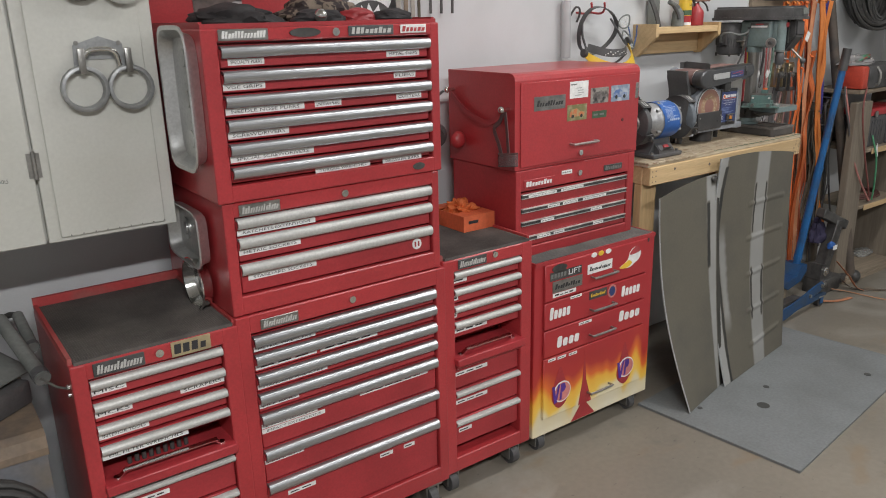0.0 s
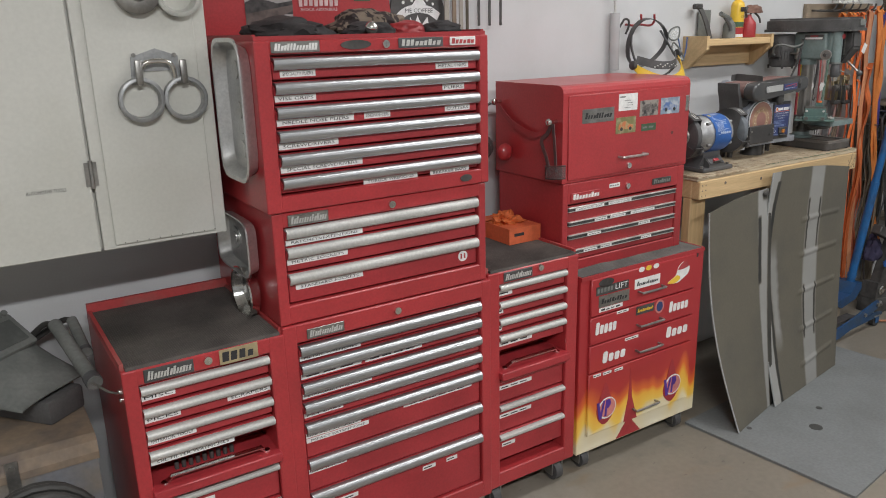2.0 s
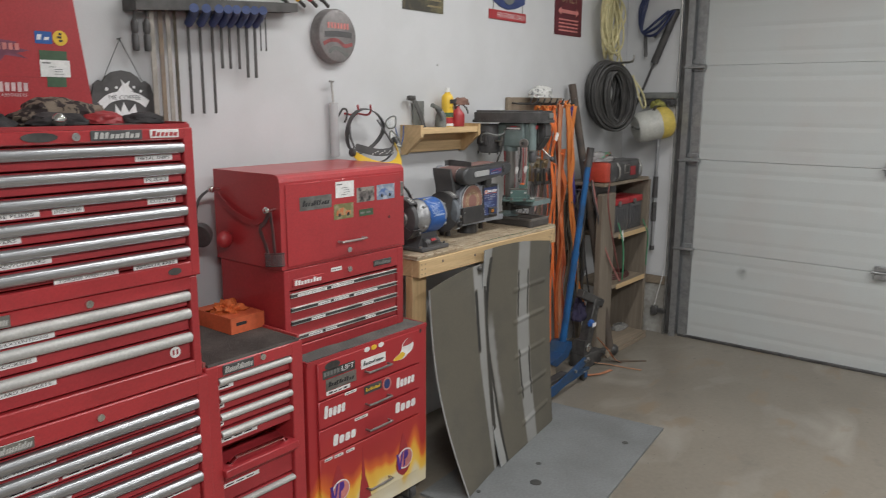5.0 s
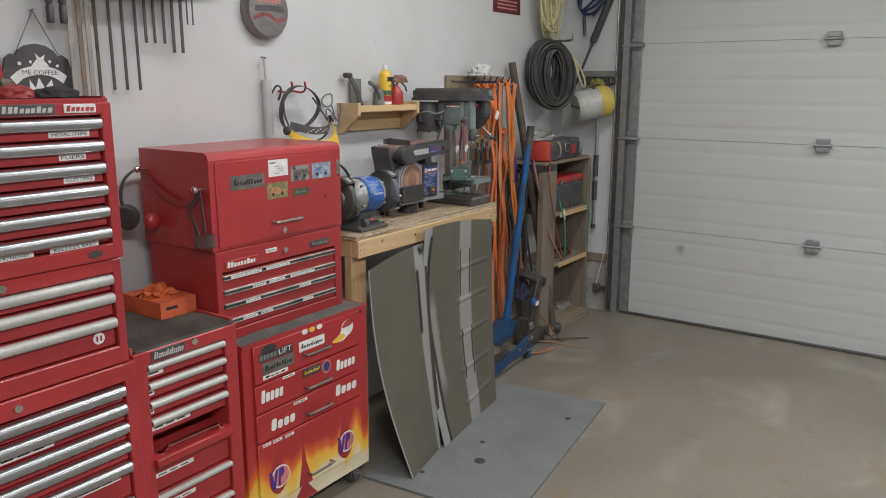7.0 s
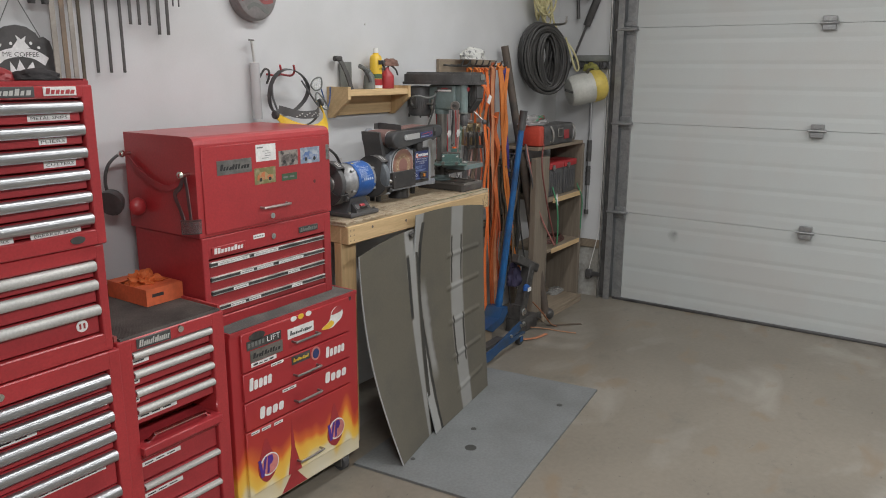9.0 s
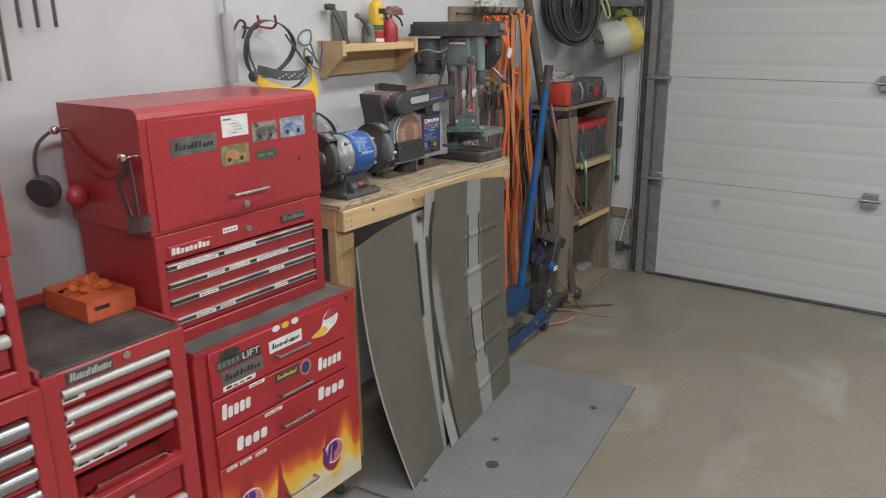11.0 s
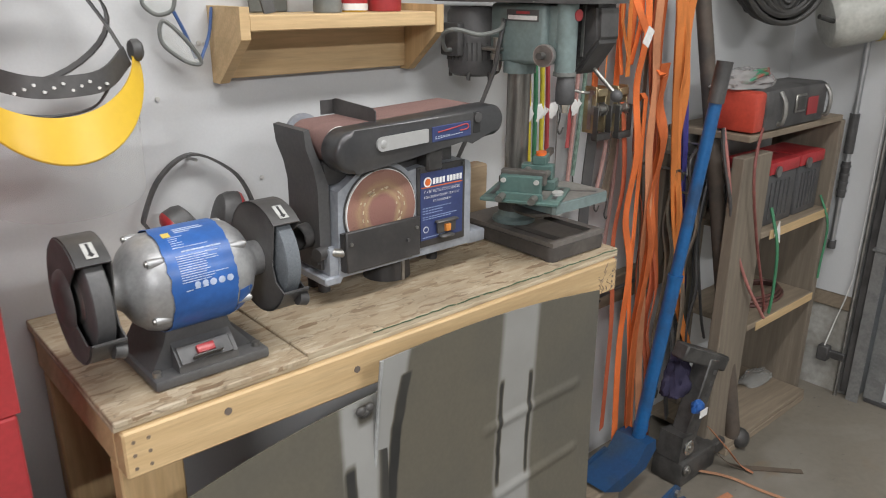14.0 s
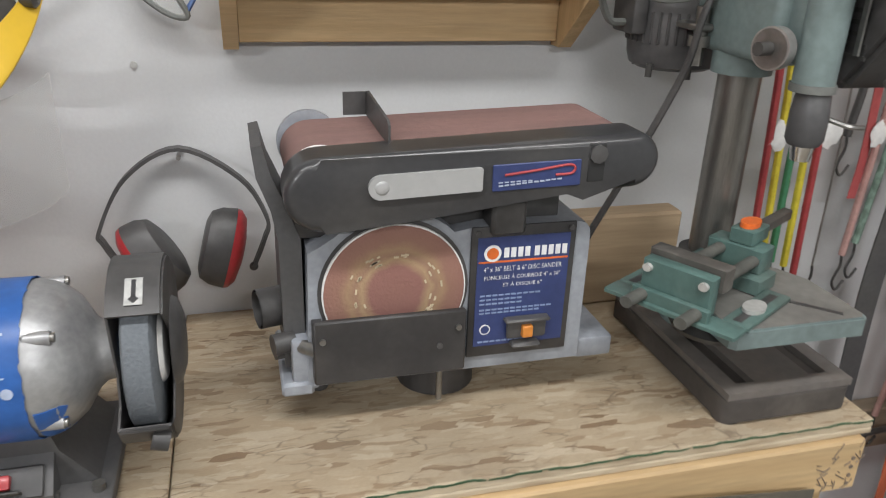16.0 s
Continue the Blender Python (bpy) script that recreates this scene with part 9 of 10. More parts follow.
DULL = mat("dull_orange_webbing", (0.52, 0.12, 0.05), 0.75, 0, 0.15, 7, 300, 0.2)
TANO = mat("sun_faded_orange_webbing", (0.56, 0.24, 0.12), 0.75, 0, 0.15, 7, 300, 0.2)
LTOR = mat("bright_orange_webbing", (0.76, 0.24, 0.055), 0.7, 0, 0.14, 5, 300, 0.2)
TANW = mat("faded_tan_webbing", (0.26, 0.20, 0.15), 0.8, 0, 0.15, 14, 200, 0.2)

def long_strap(label, m, w, y, line, turn=0.2, lead=None):
    """One length of webbing falling from a hook along (x, z) points, its flat face turning on the way down."""
    x0, z0 = line[0]
    st = thing("tie_down_strap", label, "strap", (x0, y, line[-1][1]), group="tie-down straps")
    pts = [(x, y + 0.010 * math.sin(3.1 * k + x0 * 40), z) for k, (x, z) in enumerate(line)]
    part("webbing", band(N(), curve_pts(pts, 5), w, 0.0022, (math.cos(turn), math.sin(turn), 0.05)), m, st)
    if lead:                                         # second layer, folded back behind the first
        back = [(x + lead * (0.5 + 0.5 * k / len(line)), yy + 0.008, z + 0.03) for k, (x, yy, z) in enumerate(pts)]
        part("webbing", band(N(), curve_pts(back, 5), w * 0.9, 0.0022, (math.cos(turn - 0.5), math.sin(turn - 0.5), 0.05)), m, st)
    part("loop", band(N(), curve_pts([(x0 - 0.004, y + 0.020, z0 - 0.01), (x0 - 0.002, y + 0.012, z0 + 0.012), (x0, y, z0)], 5), w * 0.9, 0.0022, (1, 0.1, 0)), m, st)

HANG = "orange tie-down strap hanging from the rack"
long_strap(HANG, ORANGE, 0.034, -0.120, [(1.152, 1.52), (1.146, 1.38), (1.143, 1.235), (1.146, 1.06), (1.147, 0.87), (1.160, 0.72), (1.172, 0.47), (1.163, 0.13)], 0.15)
long_strap("sun-faded orange tie-down strap hanging from the rack", TANO, 0.024, -0.128, [(1.188, 1.53), (1.196, 1.35), (1.202, 1.23), (1.206, 1.07), (1.222, 0.90), (1.226, 0.75), (1.240, 0.60), (1.262, 0.36), (1.300, 0.11)], -0.3)
long_strap("bright orange tie-down strap looped over a hook", ORANGE, 0.036, -0.140, [(1.216, 1.262), (1.228, 1.16), (1.236, 1.06), (1.229, 0.90), (1.224, 0.75), (1.214, 0.45), (1.206, 0.10)], 0.25, 0.012)
long_strap("dull red-orange tie-down strap hanging from the rack", DULL, 0.032, -0.112, [(1.222, 1.53), (1.236, 1.29), (1.262, 1.01), (1.298, 0.80), (1.320, 0.62), (1.330, 0.45), (1.344, 0.30), (1.395, 0.03)], 0.4, -0.016)
long_strap("bright orange tie-down strap hanging from the rack", LTOR, 0.036, -0.130, [(1.268, 1.53), (1.282, 1.40), (1.312, 1.22), (1.324, 1.04), (1.360, 0.88), (1.392, 0.73), (1.440, 0.56)], 0.1, 0.020)
long_strap("bright orange tie-down strap hanging from the rack", LTOR, 0.028, -0.118, [(1.360, 1.53), (1.363, 1.36), (1.360, 1.20), (1.370, 1.04), (1.404, 0.805), (1.466, 0.54), (1.570, 0.30)], -0.2)
long_strap("dull red-orange tie-down strap hanging from the rack", DULL, 0.024, -0.085, [(1.168, 1.52), (1.182, 1.30), (1.196, 1.05), (1.256, 0.86), (1.270, 0.66), (1.285, 0.42)], 0.7)
long_strap("blue-violet tie-down strap hanging from the rack", PURPLE, 0.032, -0.080, [(1.402, 1.50), (1.424, 1.31), (1.456, 1.02), (1.503, 0.775), (1.580, 0.425)], 0.3, 0.008)
long_strap("grey webbing strap hanging from the rack", TANW, 0.024, -0.062, [(1.245, 1.48), (1.262, 1.10), (1.300, 0.70), (1.330, 0.30)], 0.2)
for x, dx, zb, w, yy in ((1.018, 0.004, 1.262, 0.034, -0.100), (1.056, 0.030, 1.300, 0.020, -0.112), (1.074, 0.004, 1.268, 0.018, -0.098), (1.096, 0.006, 1.262, 0.020, -0.106), (1.118, 0.010, 1.272, 0.018, -0.094), (1.136, -0.004, 1.290, 0.016, -0.104)):
    long_strap("short orange strap tail above the buckles", LTOR if w > 0.019 else ORANGE, w, yy, [(x, 1.52), (x + dx * 0.4, 1.42), (x + dx, zb)], 0.3 - 6 * (x - 1.07))
for m, w, yy, line in ((ORANGE, 0.030, -0.104, [(1.250, 1.52), (1.252, 1.30), (1.282, 1.05), (1.312, 0.84), (1.345, 0.60)]), (LTOR, 0.030, -0.124, [(1.310, 1.53), (1.338, 1.30), (1.342, 1.08), (1.378, 0.86), (1.425, 0.66)]),
                       (DULL, 0.028, -0.100, [(1.118, 1.18), (1.128, 0.98), (1.120, 0.80), (1.128, 0.55), (1.140, 0.18)]), (ORANGE, 0.026, -0.116, [(1.182, 1.20), (1.186, 1.00), (1.184, 0.82), (1.192, 0.62), (1.240, 0.30)])):
    long_strap(HANG, m, w, yy, line, 0.25)
t = band(N(), curve_pts([(1.040, -0.15, 1.475), (1.046, -0.17, 1.425), (1.074, -0.172, 1.385)], 6), 0.03, 0.002, (1, 0.2, 0.5))
sx = thing("strap_tag", "orange strap end with a white tag", "strap", (1.06, -0.17, 1.43))
part("end", t, ORANGE, sx)
t = N()
obox(t, Matrix.Translation((1.086, -0.173, 1.366)) @ Matrix.Rotation(radians(28), 4, "Y"), 0.028, 0.002, 0.046)
part("tag", t, LABEL, sx, "white tag", smooth=False)
for k, (x, z) in enumerate(((1.017, 1.182), (1.108, 1.178))):
    r = thing("ratchet", "worn brass-coloured ratchet buckle on its dark strap", "ratchet buckle", (x, -0.08, z - 0.06), group="ratchet buckles")
    t = box(N(), x - 0.022, -0.095, z - 0.06, x - 0.018, -0.055, z + 0.06, 0.001)
    box(t, x + 0.018, -0.095, z - 0.06, x + 0.022, -0.055, z + 0.06, 0.001)
    box(t, x - 0.02, -0.10, z + 0.035, x + 0.02, -0.09, z + 0.055, 0.002)
    part("frame", t, BRASS, r)
    t = cyl(N(), (x - 0.024, -0.090, z), (x + 0.024, -0.090, z), 0.013, seg=14)
    cyl(t, (x - 0.026, -0.085, z + 0.045), (x + 0.026, -0.085, z + 0.045), 0.006, seg=10)
    box(t, x - 0.0255, -0.083, z - 0.05, x - 0.0225, -0.073, z + 0.05)
    part("spool", t, STEEL, r)
    for sd in (-1, 1):                               # toothed wheels either side of the spool
        teeth = [((0.020 if q % 2 else 0.0165) * math.cos(math.pi * q / 9), (0.020 if q % 2 else 0.0165) * math.sin(math.pi * q / 9)) for q in range(18)]
        t = prism(N(), [(-0.090 + a, z + b) for a, b in teeth], "x", x + sd * 0.0135 - 0.0015, x + sd * 0.0135 + 0.0015)
        part("ratchet_wheel", t, STEEL, r, "toothed steel wheel", smooth=False)
    t = box(N(), x - 0.028, -0.112, z - 0.078, x + 0.028, -0.090, z - 0.060, 0.004, 2)
    box(t, x - 0.028, -0.110, z - 0.062, x - 0.0255, -0.094, z + 0.010, 0.001)
    box(t, x + 0.0255, -0.110, z - 0.062, x + 0.028, -0.094, z + 0.010, 0.001)
    part("handle", t, DSTEEL, r)
    if k == 0:
        part("webbing", band(N(), curve_pts([(x, -0.075, z - 0.06), (1.022, -0.06, 0.92), (1.040, -0.05, 0.66)], 5), 0.042, 0.003, (1, 0, 0)), CHAR, r, "black webbing")
    else:
        part("webbing", band(N(), curve_pts([(x, -0.075, z - 0.06), (x + 0.012, -0.06, 1.02), (x + 0.004, -0.05, 0.93)], 5), 0.018, 0.003, (1, 0, 0)), TANW, r)
    part("upper_webbing", band(N(), [(x, -0.07, z + 0.05), (x, -0.07, z + 0.16), (x, -0.075, 1.53)], 0.026, 0.002, (1, 0.1, 0)), ORANGE, r)

def bungee(x0, x1, zt, zb, m, y=-0.045, r=0.0056, label="elastic cord with wire hook hanging on the wall"):
    b = thing("bungee_cord", label, "bungee cord", ((x0 + x1) / 2, y, zb), group="bungee cords")
    part("cord", tube(N(), curve_pts([(x0, y, zt), (x0 * 0.6 + x1 * 0.4, y - 0.008, zt * 0.6 + zb * 0.4), (x1, y, zb)], 6), r, 8), m, b)
    part("hook", tube(N(), curve_pts([(x1, y, zb), (x1 + 0.002, y, zb - 0.02), (x1 - 0.010, y - 0.004, zb - 0.045), (x1 - 0.002, y - 0.006, zb - 0.06), (x1 + 0.012, y - 0.004, zb - 0.045)], 5), 0.0022, 6), DSTEEL, b, "bent wire hook")
    part("top_hook", tube(N(), curve_pts([(x0, y, zt), (x0, y, zt + 0.02), (x0 + 0.004, y + 0.03, zt + 0.035)], 5), 0.0022, 6), DSTEEL, b, "bent wire hook")
PINKC = mat("pale_pink_cord", (0.5, 0.3, 0.27), 0.6, 0, 0.1, 20, 200, 0.1)
ROSE = mat("faded_rose_cord", (0.45, 0.09, 0.09), 0.6, 0, 0.1, 20, 200, 0.1)
SAGE = mat("faded_green_cord", (0.22, 0.32, 0.26), 0.7, 0, 0.2, 60, 200, 0.1)
for x0, x1, zt, zb, m in ((0.752, 0.784, 1.46, 1.03, RCORD), (0.768, 0.808, 1.47, 1.00, YCORD), (0.800, 0.826, 1.46, 0.985, GCORD), (0.822, 0.852, 1.46, 0.975, YCORD), (0.842, 0.874, 1.45, 0.955, RCORD),
                          (0.974, 0.961, 1.44, 0.985, PINKC), (1.008, 0.981, 1.42, 1.005, SAGE), (1.118, 1.090, 1.16, 0.945, PINKC), (1.152, 1.138, 1.16, 0.915, TANW), (1.168, 1.131, 1.15, 0.645, PINKC)):
    bungee(x0, x1, zt, zb, m)
bungee(0.886, 0.908, 1.42, 0.97, STEEL, r=0.0016, label="thin steel wire hanging on the wall")
bungee(0.918, 0.914, 1.34, 1.185, BLACK, r=0.006, label="short black cord with a wire hook hanging on the wall")
rb = thing("frayed_ribbon", "frayed faded red ribbon hanging on the wall", "ribbon", (0.945, -0.05, 1.08))
part("ribbon", band(N(), curve_pts([(0.938, -0.046, 1.44), (0.943, -0.052, 1.26), (0.951, -0.048, 1.15), (0.945, -0.05, 1.085)], 6), 0.022, 0.0015, (1, 0.3, 0)), ROSE, rb)
part_rail = thing("hook_rail", "thin steel rail for the elastic cords", "rail", (0.9, -0.01, 1.49))
part("rail", box(N(), 0.745, WY - 0.014, 1.478, 0.8445, WY - 0.001, 1.505, 0.002), STEEL, part_rail)
for x in (0.795, 0.842, 0.878, 0.972):
    t = N()
    bmesh.ops.create_icosphere(t, subdivisions=2, radius=0.014, matrix=Matrix.LocRotScale((x - 0.008, -0.055, 1.19), None, (1.3, 0.25, 1.5)))
    for q in t.verts:
        q.co += Vector((noise.noise(q.co * 60), 0, noise.noise(q.co * 70))) * 0.016
    solo("paper_tag", t, LABEL, "crumpled white tag on a cord", "tag", (x - 0.008, -0.055, 1.17), group="tags on the cords")

# low clutter behind the bench end: rail and chrome balls
lb = thing("lower_board", "weathered board fixed low on the wall", "board", (1.0, -0.02, 0.56))
part("board", box(N(), 0.72, WY - 0.04, 0.555, 1.62, WY - 0.001, 0.645, 0.003), OLDX, lb, smooth=False)
part("pipe", tube(N(), [(0.72, -0.06, 0.60), (1.3, -0.06, 0.63)], 0.006), DSTEEL, lb, "dark rod along the board")
hb = thing("hitch_ball", "chrome tow ball on its shank", "tow ball", (0.82, -0.09, 0.645))
part("shank", cyl(N(), (0.765, -0.085, 0.70), (0.80, -0.085, 0.70), 0.014, seg=16), STEEL, hb)
part("ball", ball(N(), (0.825, -0.085, 0.70), 0.023, 20), CHROME, hb)
part("flange", cyl(N(), (0.797, -0.085, 0.70), (0.804, -0.085, 0.70), 0.022, seg=18), STEEL, hb)
part("stem", box(N(), 0.768, -0.09, 0.6455, 0.782, -0.02, 0.70, 0.003), STEEL, hb)

# hanging rope, hose coil, washer wand, jug and brush
ro = thing("rope_hank", "cream nylon rope hank hung on a hook", "rope", (1.93, -0.06, 1.9))
rnd = random.Random(12)
t = N()
for k in range(17):
    w, h, c = rnd.uniform(0.06, 0.13), rnd.uniform(0.12, 0.205), 1.875 + rnd.uniform(-0.04, 0.04)
    zc = 2.20 - h
    pts = []
    for q in range(0, 360, 24):
        a = radians(q)
        pts.append((c + w * math.sin(a) + 0.02 * math.sin(a * 2 + k), -0.05 - 0.02 * math.cos(a * 1 + k) - 0.002 * k, zc + h * math.cos(a)))
    tube(t, curve_pts(pts, 2, True), 0.006, 6, True)
part("hank", t, ROPE, ro, kind="stuff")
part("tail", tube(N(), curve_pts([(1.97, -0.07, 2.0), (2.0, -0.09, 1.80), (2.05, -0.20, 1.64), (2.10, -0.22, 1.54), (2.06, -0.22, 1.52), (2.03, -0.2, 1.60), (2.02, -0.16, 1.72)], 6), 0.006, 6), ROPE, ro)
part("hook", tube(N(), [(1.93, WY, 2.21), (1.93, -0.10, 2.21), (1.93, -0.11, 2.23)], 0.006), DSTEEL, ro)
co = thing("hose_coil", "black rubber hose coil hung on a wall hook", "hose", (1.97, -0.11, 1.37))
t = N()
CM = Matrix.Translation((1.79, -0.125, 1.590)) @ Matrix.Rotation(radians(-38), 4, "Z") @ Matrix.Rotation(radians(5), 4, "Y")
for k in range(40):
    f = (k % 13) / 12
    rw, rh = 0.145 - 0.105 * f + rnd.uniform(-0.006, 0.006), 0.196 - 0.05 * f + rnd.uniform(-0.008, 0.008)
    dx, dz, dy = 0.035 * f + rnd.uniform(-0.008, 0.008), -0.012 * f + rnd.uniform(-0.01, 0.01), -0.055 + 0.0028 * k
    pts = [CM @ Vector((rw * math.cos(radians(q)) + dx - 0.02 * math.sin(radians(q)), dy + 0.012 * math.sin(radians(q) + k), rh * math.sin(radians(q)) + dz)) for q in range(0, 360, 18)]
    tube(t, curve_pts(pts, 2, True), 0.0085, 6, True)
for k in range(18):
    rw, rh, dx, dz = rnd.uniform(0.04, 0.085), rnd.uniform(0.13, 0.165), rnd.uniform(-0.03, 0.05), rnd.uniform(-0.03, 0.02)
    pts = [CM @ Vector((rw * math.cos(radians(q)) + dx + 0.02 * math.sin(radians(q * 2) + k), 0.02 + 0.002 * k + 0.02 * math.sin(radians(q) + k), rh * math.sin(radians(q)) + dz)) for q in range(0, 360, 18)]
    tube(t, curve_pts(pts, 2, True), 0.0085, 6, True)
part("coil", t, HOSE, co, kind="stuff")
part("hook", tube(N(), curve_pts([(1.93, WY, 1.80), (1.94, -0.10, 1.795), (1.94, -0.19, 1.80), (1.94, -0.20, 1.84)], 4), 0.007), STEEL, co)
part("tail", tube(N(), curve_pts([(1.92, -0.22, 1.40), (2.0, -0.24, 1.385), (2.09, -0.24, 1.40), (2.14, -0.22, 1.45)], 6), 0.0075, 8), HOSE, co)
wd = thing("washer_wand", "black pressure-washer lance hung by its grip", "pressure washer lance", (2.2, -0.2, 1.44))
EX = XE - 0.03
part("lance", tube(N(), [(EX, -0.055, 1.45), (EX, -0.20, 1.80)], 0.0085), BLACK, wd)
part("grip", tube(N(), [(EX, -0.20, 1.80), (EX, -0.33, 2.12)], 0.024, 12), BLACK, wd, "thick black grip")
part("trigger", tube(N(), curve_pts([(EX - 0.01, -0.31, 2.08), (EX - 0.02, -0.25, 2.02), (EX - 0.015, -0.20, 1.96)], 5), 0.008), CHAR, wd)
t = N()
for k in range(3):
    tube(t, curve_pts([(EX - 0.02, -0.33 + 0.02 * k, 2.12), (EX - 0.04, -0.22, 1.98 + 0.04 * k), (EX - 0.03, -0.12, 2.0), (EX - 0.03, -0.10 - 0.02 * k, 2.15), (EX - 0.02, -0.18, 2.3)], 6), 0.0085, 8)
part("hose", t, mat("navy_hose", (0.02, 0.03, 0.09), 0.5, 0, 0.1, 12, 90, 0.03), wd, "dark blue hose loops")
part("plug", tube(N(), [(EX - 0.02, -0.14, 1.98), (EX - 0.02, -0.15, 1.84)], 0.011, 10), BLACK, wd, "short black nozzle")
part("wall_hook", box(N(), EX + 0.0, -0.34, 2.10, XE - 0.001, -0.30, 2.13), DSTEEL, wd)
bp = thing("wash_brush", "grey wash brush on a telescopic pole", "wash brush", (2.24, -0.255, 0.575))
PX, PY = XE - 0.022, -0.255
part("pole", tube(N(), [(PX, PY, 0.60), (PX, PY, 1.52)], 0.0105, 12), ALU, bp, "bright aluminium pole")
for z0, z1, r in ((0.575, 0.605, 0.015), (0.93, 1.07, 0.0165), (0.77, 0.90, 0.015)):
    part("grip", cyl(N(), (PX, PY, z0), (PX, PY, z1), r, seg=14), BLACK, bp, "black foam grip")
for z in (0.79, 0.82, 0.85, 0.88):
    part("locking_collar", cyl(N(), (PX, PY, z), (PX, PY, z + 0.008), 0.0175, seg=14), CHAR, bp)
t = box(N(), PX - 0.05, -0.37, 1.575, PX + 0.018, -0.14, 1.615, 0.008, 2)
part("head", t, GUNM, bp, "grey brush block")
t = N()
for k in range(120):
    y, x = rnd.uniform(-0.365, -0.145), rnd.uniform(-0.045, 0.014)
    cyl(t, (PX + x, y, 1.577), (PX + x * 1.2, y + rnd.uniform(-0.01, 0.01), 1.525 + rnd.uniform(0, 0.012)), 0.0035, 0.002, seg=4)
part("bristles", t, CHAR, bp, "dark grey bristles", kind="stuff")
lump("wash_sponge", PX - 0.04, -0.255, 1.525, 0.035, 0.05, 0.045, mat("olive_sponge", (0.25, 0.24, 0.06), 0.9, 0, 0.2, 30, 150, 0.3), "olive wash mitt hung with the brush", "wash mitt", 11)
jg = thing("sprayer_jug", "milky plastic sprayer jug with yellow end", "jug", (2.16, -0.25, 1.31))
t = N()
JA, JB = Vector((2.205, -0.355, 1.437)), Vector((2.035, -0.185, 1.385))     # yellow end at the wall, milky end toward the room
JM = Matrix.Translation(JB) @ (JA - JB).to_track_quat("Z", "Y").to_matrix().to_4x4()
lathe(t, [(0.0001, 0.004), (0.06, 0.002), (0.082, 0.006), (0.094, 0.022), (0.097, 0.05), (0.097, 0.16), (0.0001, 0.16)], JM, 36)
part("tank", t, MILKY, jg, "dusty milky tank")
t = N()
lathe(t, [(0.0975, 0.155), (0.1, 0.16), (0.100, 0.19), (0.094, 0.225), (0.075, 0.243), (0.0001, 0.246)], JM, 36)
part("base", t, GYEL, jg, "dull yellow end")
t = band(N(), curve_pts([(XE - 0.001, -0.27, 1.44), (XE - 0.08, -0.28, 1.52), (XE - 0.15, -0.28, 1.525), (XE - 0.22, -0.29, 1.46)], 6), 0.02, 0.003, (0, 1, 0))
part("strap", t, OLIVE, jg, "thin holding strap")

# ---- rough timber shelf unit in the corner ----
su = thing("corner_shelf", "rough weathered timber shelf unit in the corner", "shelf unit", (1.9, -0.13, 0.0))
part("post", box(N(), 1.476, -0.268, 0.0, 1.646, -0.230, 1.018, 0.003), OLDW, su, smooth=False)
part("post", box(N(), 2.126, -0.262, 0.0, 2.160, -0.03, 1.06, 0.003), OLDW, su, smooth=False)
part("post", box(N(), 1.66, -0.045, 0.0, 1.70, -0.002, 1.055, 0.003), OLDW, su, smooth=False)
for z, x0 in ((1.06, 1.50), (0.735, 1.66), (0.415, 1.66), (0.025, 1.56)):
    part("shelf", box(N(), x0, -0.264 if z > 0.1 else -0.30, z, 2.1255, WY - 0.003, z + 0.02, 0.002), OLDX, su, smooth=False)
    if z in (0.735, 0.415):
        part("front_batten", box(N(), 1.712, -0.2675, z - 0.012, 2.1255, -0.2645, z + 0.018, 0.001), PINE, su, "paler front edge", smooth=False)
part("base_rail", box(N(), 1.56, -0.302, 0.0, 2.1255, -0.27, 0.0245, 0.002), OLDX, su, smooth=False)
part("upright", box(N(), 1.405, -0.06, 0.645, 1.44, WY - 0.003, 1.0595, 0.002), OLDW, su, smooth=False)
# battery charger
bc = thing("battery_charger", "red and black battery charger on the top shelf", "battery charger", (1.66, -0.18, 1.08))
Z = 1.0805
part("case", box(N(), 1.572, -0.27, Z, 1.965, -0.12, Z + 0.125, 0.018, 2), BLACK, bc)
part("front_panel", box(N(), 1.512, -0.265, Z + 0.003, 1.571, -0.125, Z + 0.121, 0.012, 2), mat("faded_red_plastic", (0.48, 0.06, 0.035), 0.5, 0, 0.1, 9, 90, 0.03), bc, "faded red end")
for x in (1.64, 1.94):
    t = tube(N(), curve_pts([(x, -0.268, Z + 0.02), (x, -0.285, Z + 0.03), (x, -0.287, Z + 0.08), (x, -0.268, Z + 0.115)], 6), 0.007, 8)
    part("guard_bar", t, STEEL, bc, "steel guard bar")
part("display", box(N(), 1.735, -0.2755, Z + 0.045, 1.80, -0.2705, Z + 0.10, 0.002), STEEL, bc, "small framed display")
part("display_glass", box(N(), 1.743, -0.2775, Z + 0.052, 1.792, -0.2757, Z + 0.093), DSTEEL, bc)
part("red_stripe", box(N(), 1.82, -0.2735, Z + 0.03, 1.888, -0.2705, Z + 0.085, 0.001), RED2, bc, "red panel")
lump("cable_bag", 1.62, -0.16, Z + 0.135, 0.13, 0.07, 0.04, glass_mat("clear_bag", (0.45, 0.43, 0.42), 0.2, 0.55), "crumpled clear bag of cables on the charger", "bag", 8, 0.3)
t = N()
for k in range(5):
    tube(t, curve_pts([(1.54 + 0.02 * k, -0.20, Z + 0.14), (1.60, -0.23 + 0.01 * k, Z + 0.165), (1.70, -0.19, Z + 0.155 + 0.004 * k), (1.73 - 0.01 * k, -0.12, Z + 0.14)], 5), 0.0045, 6)
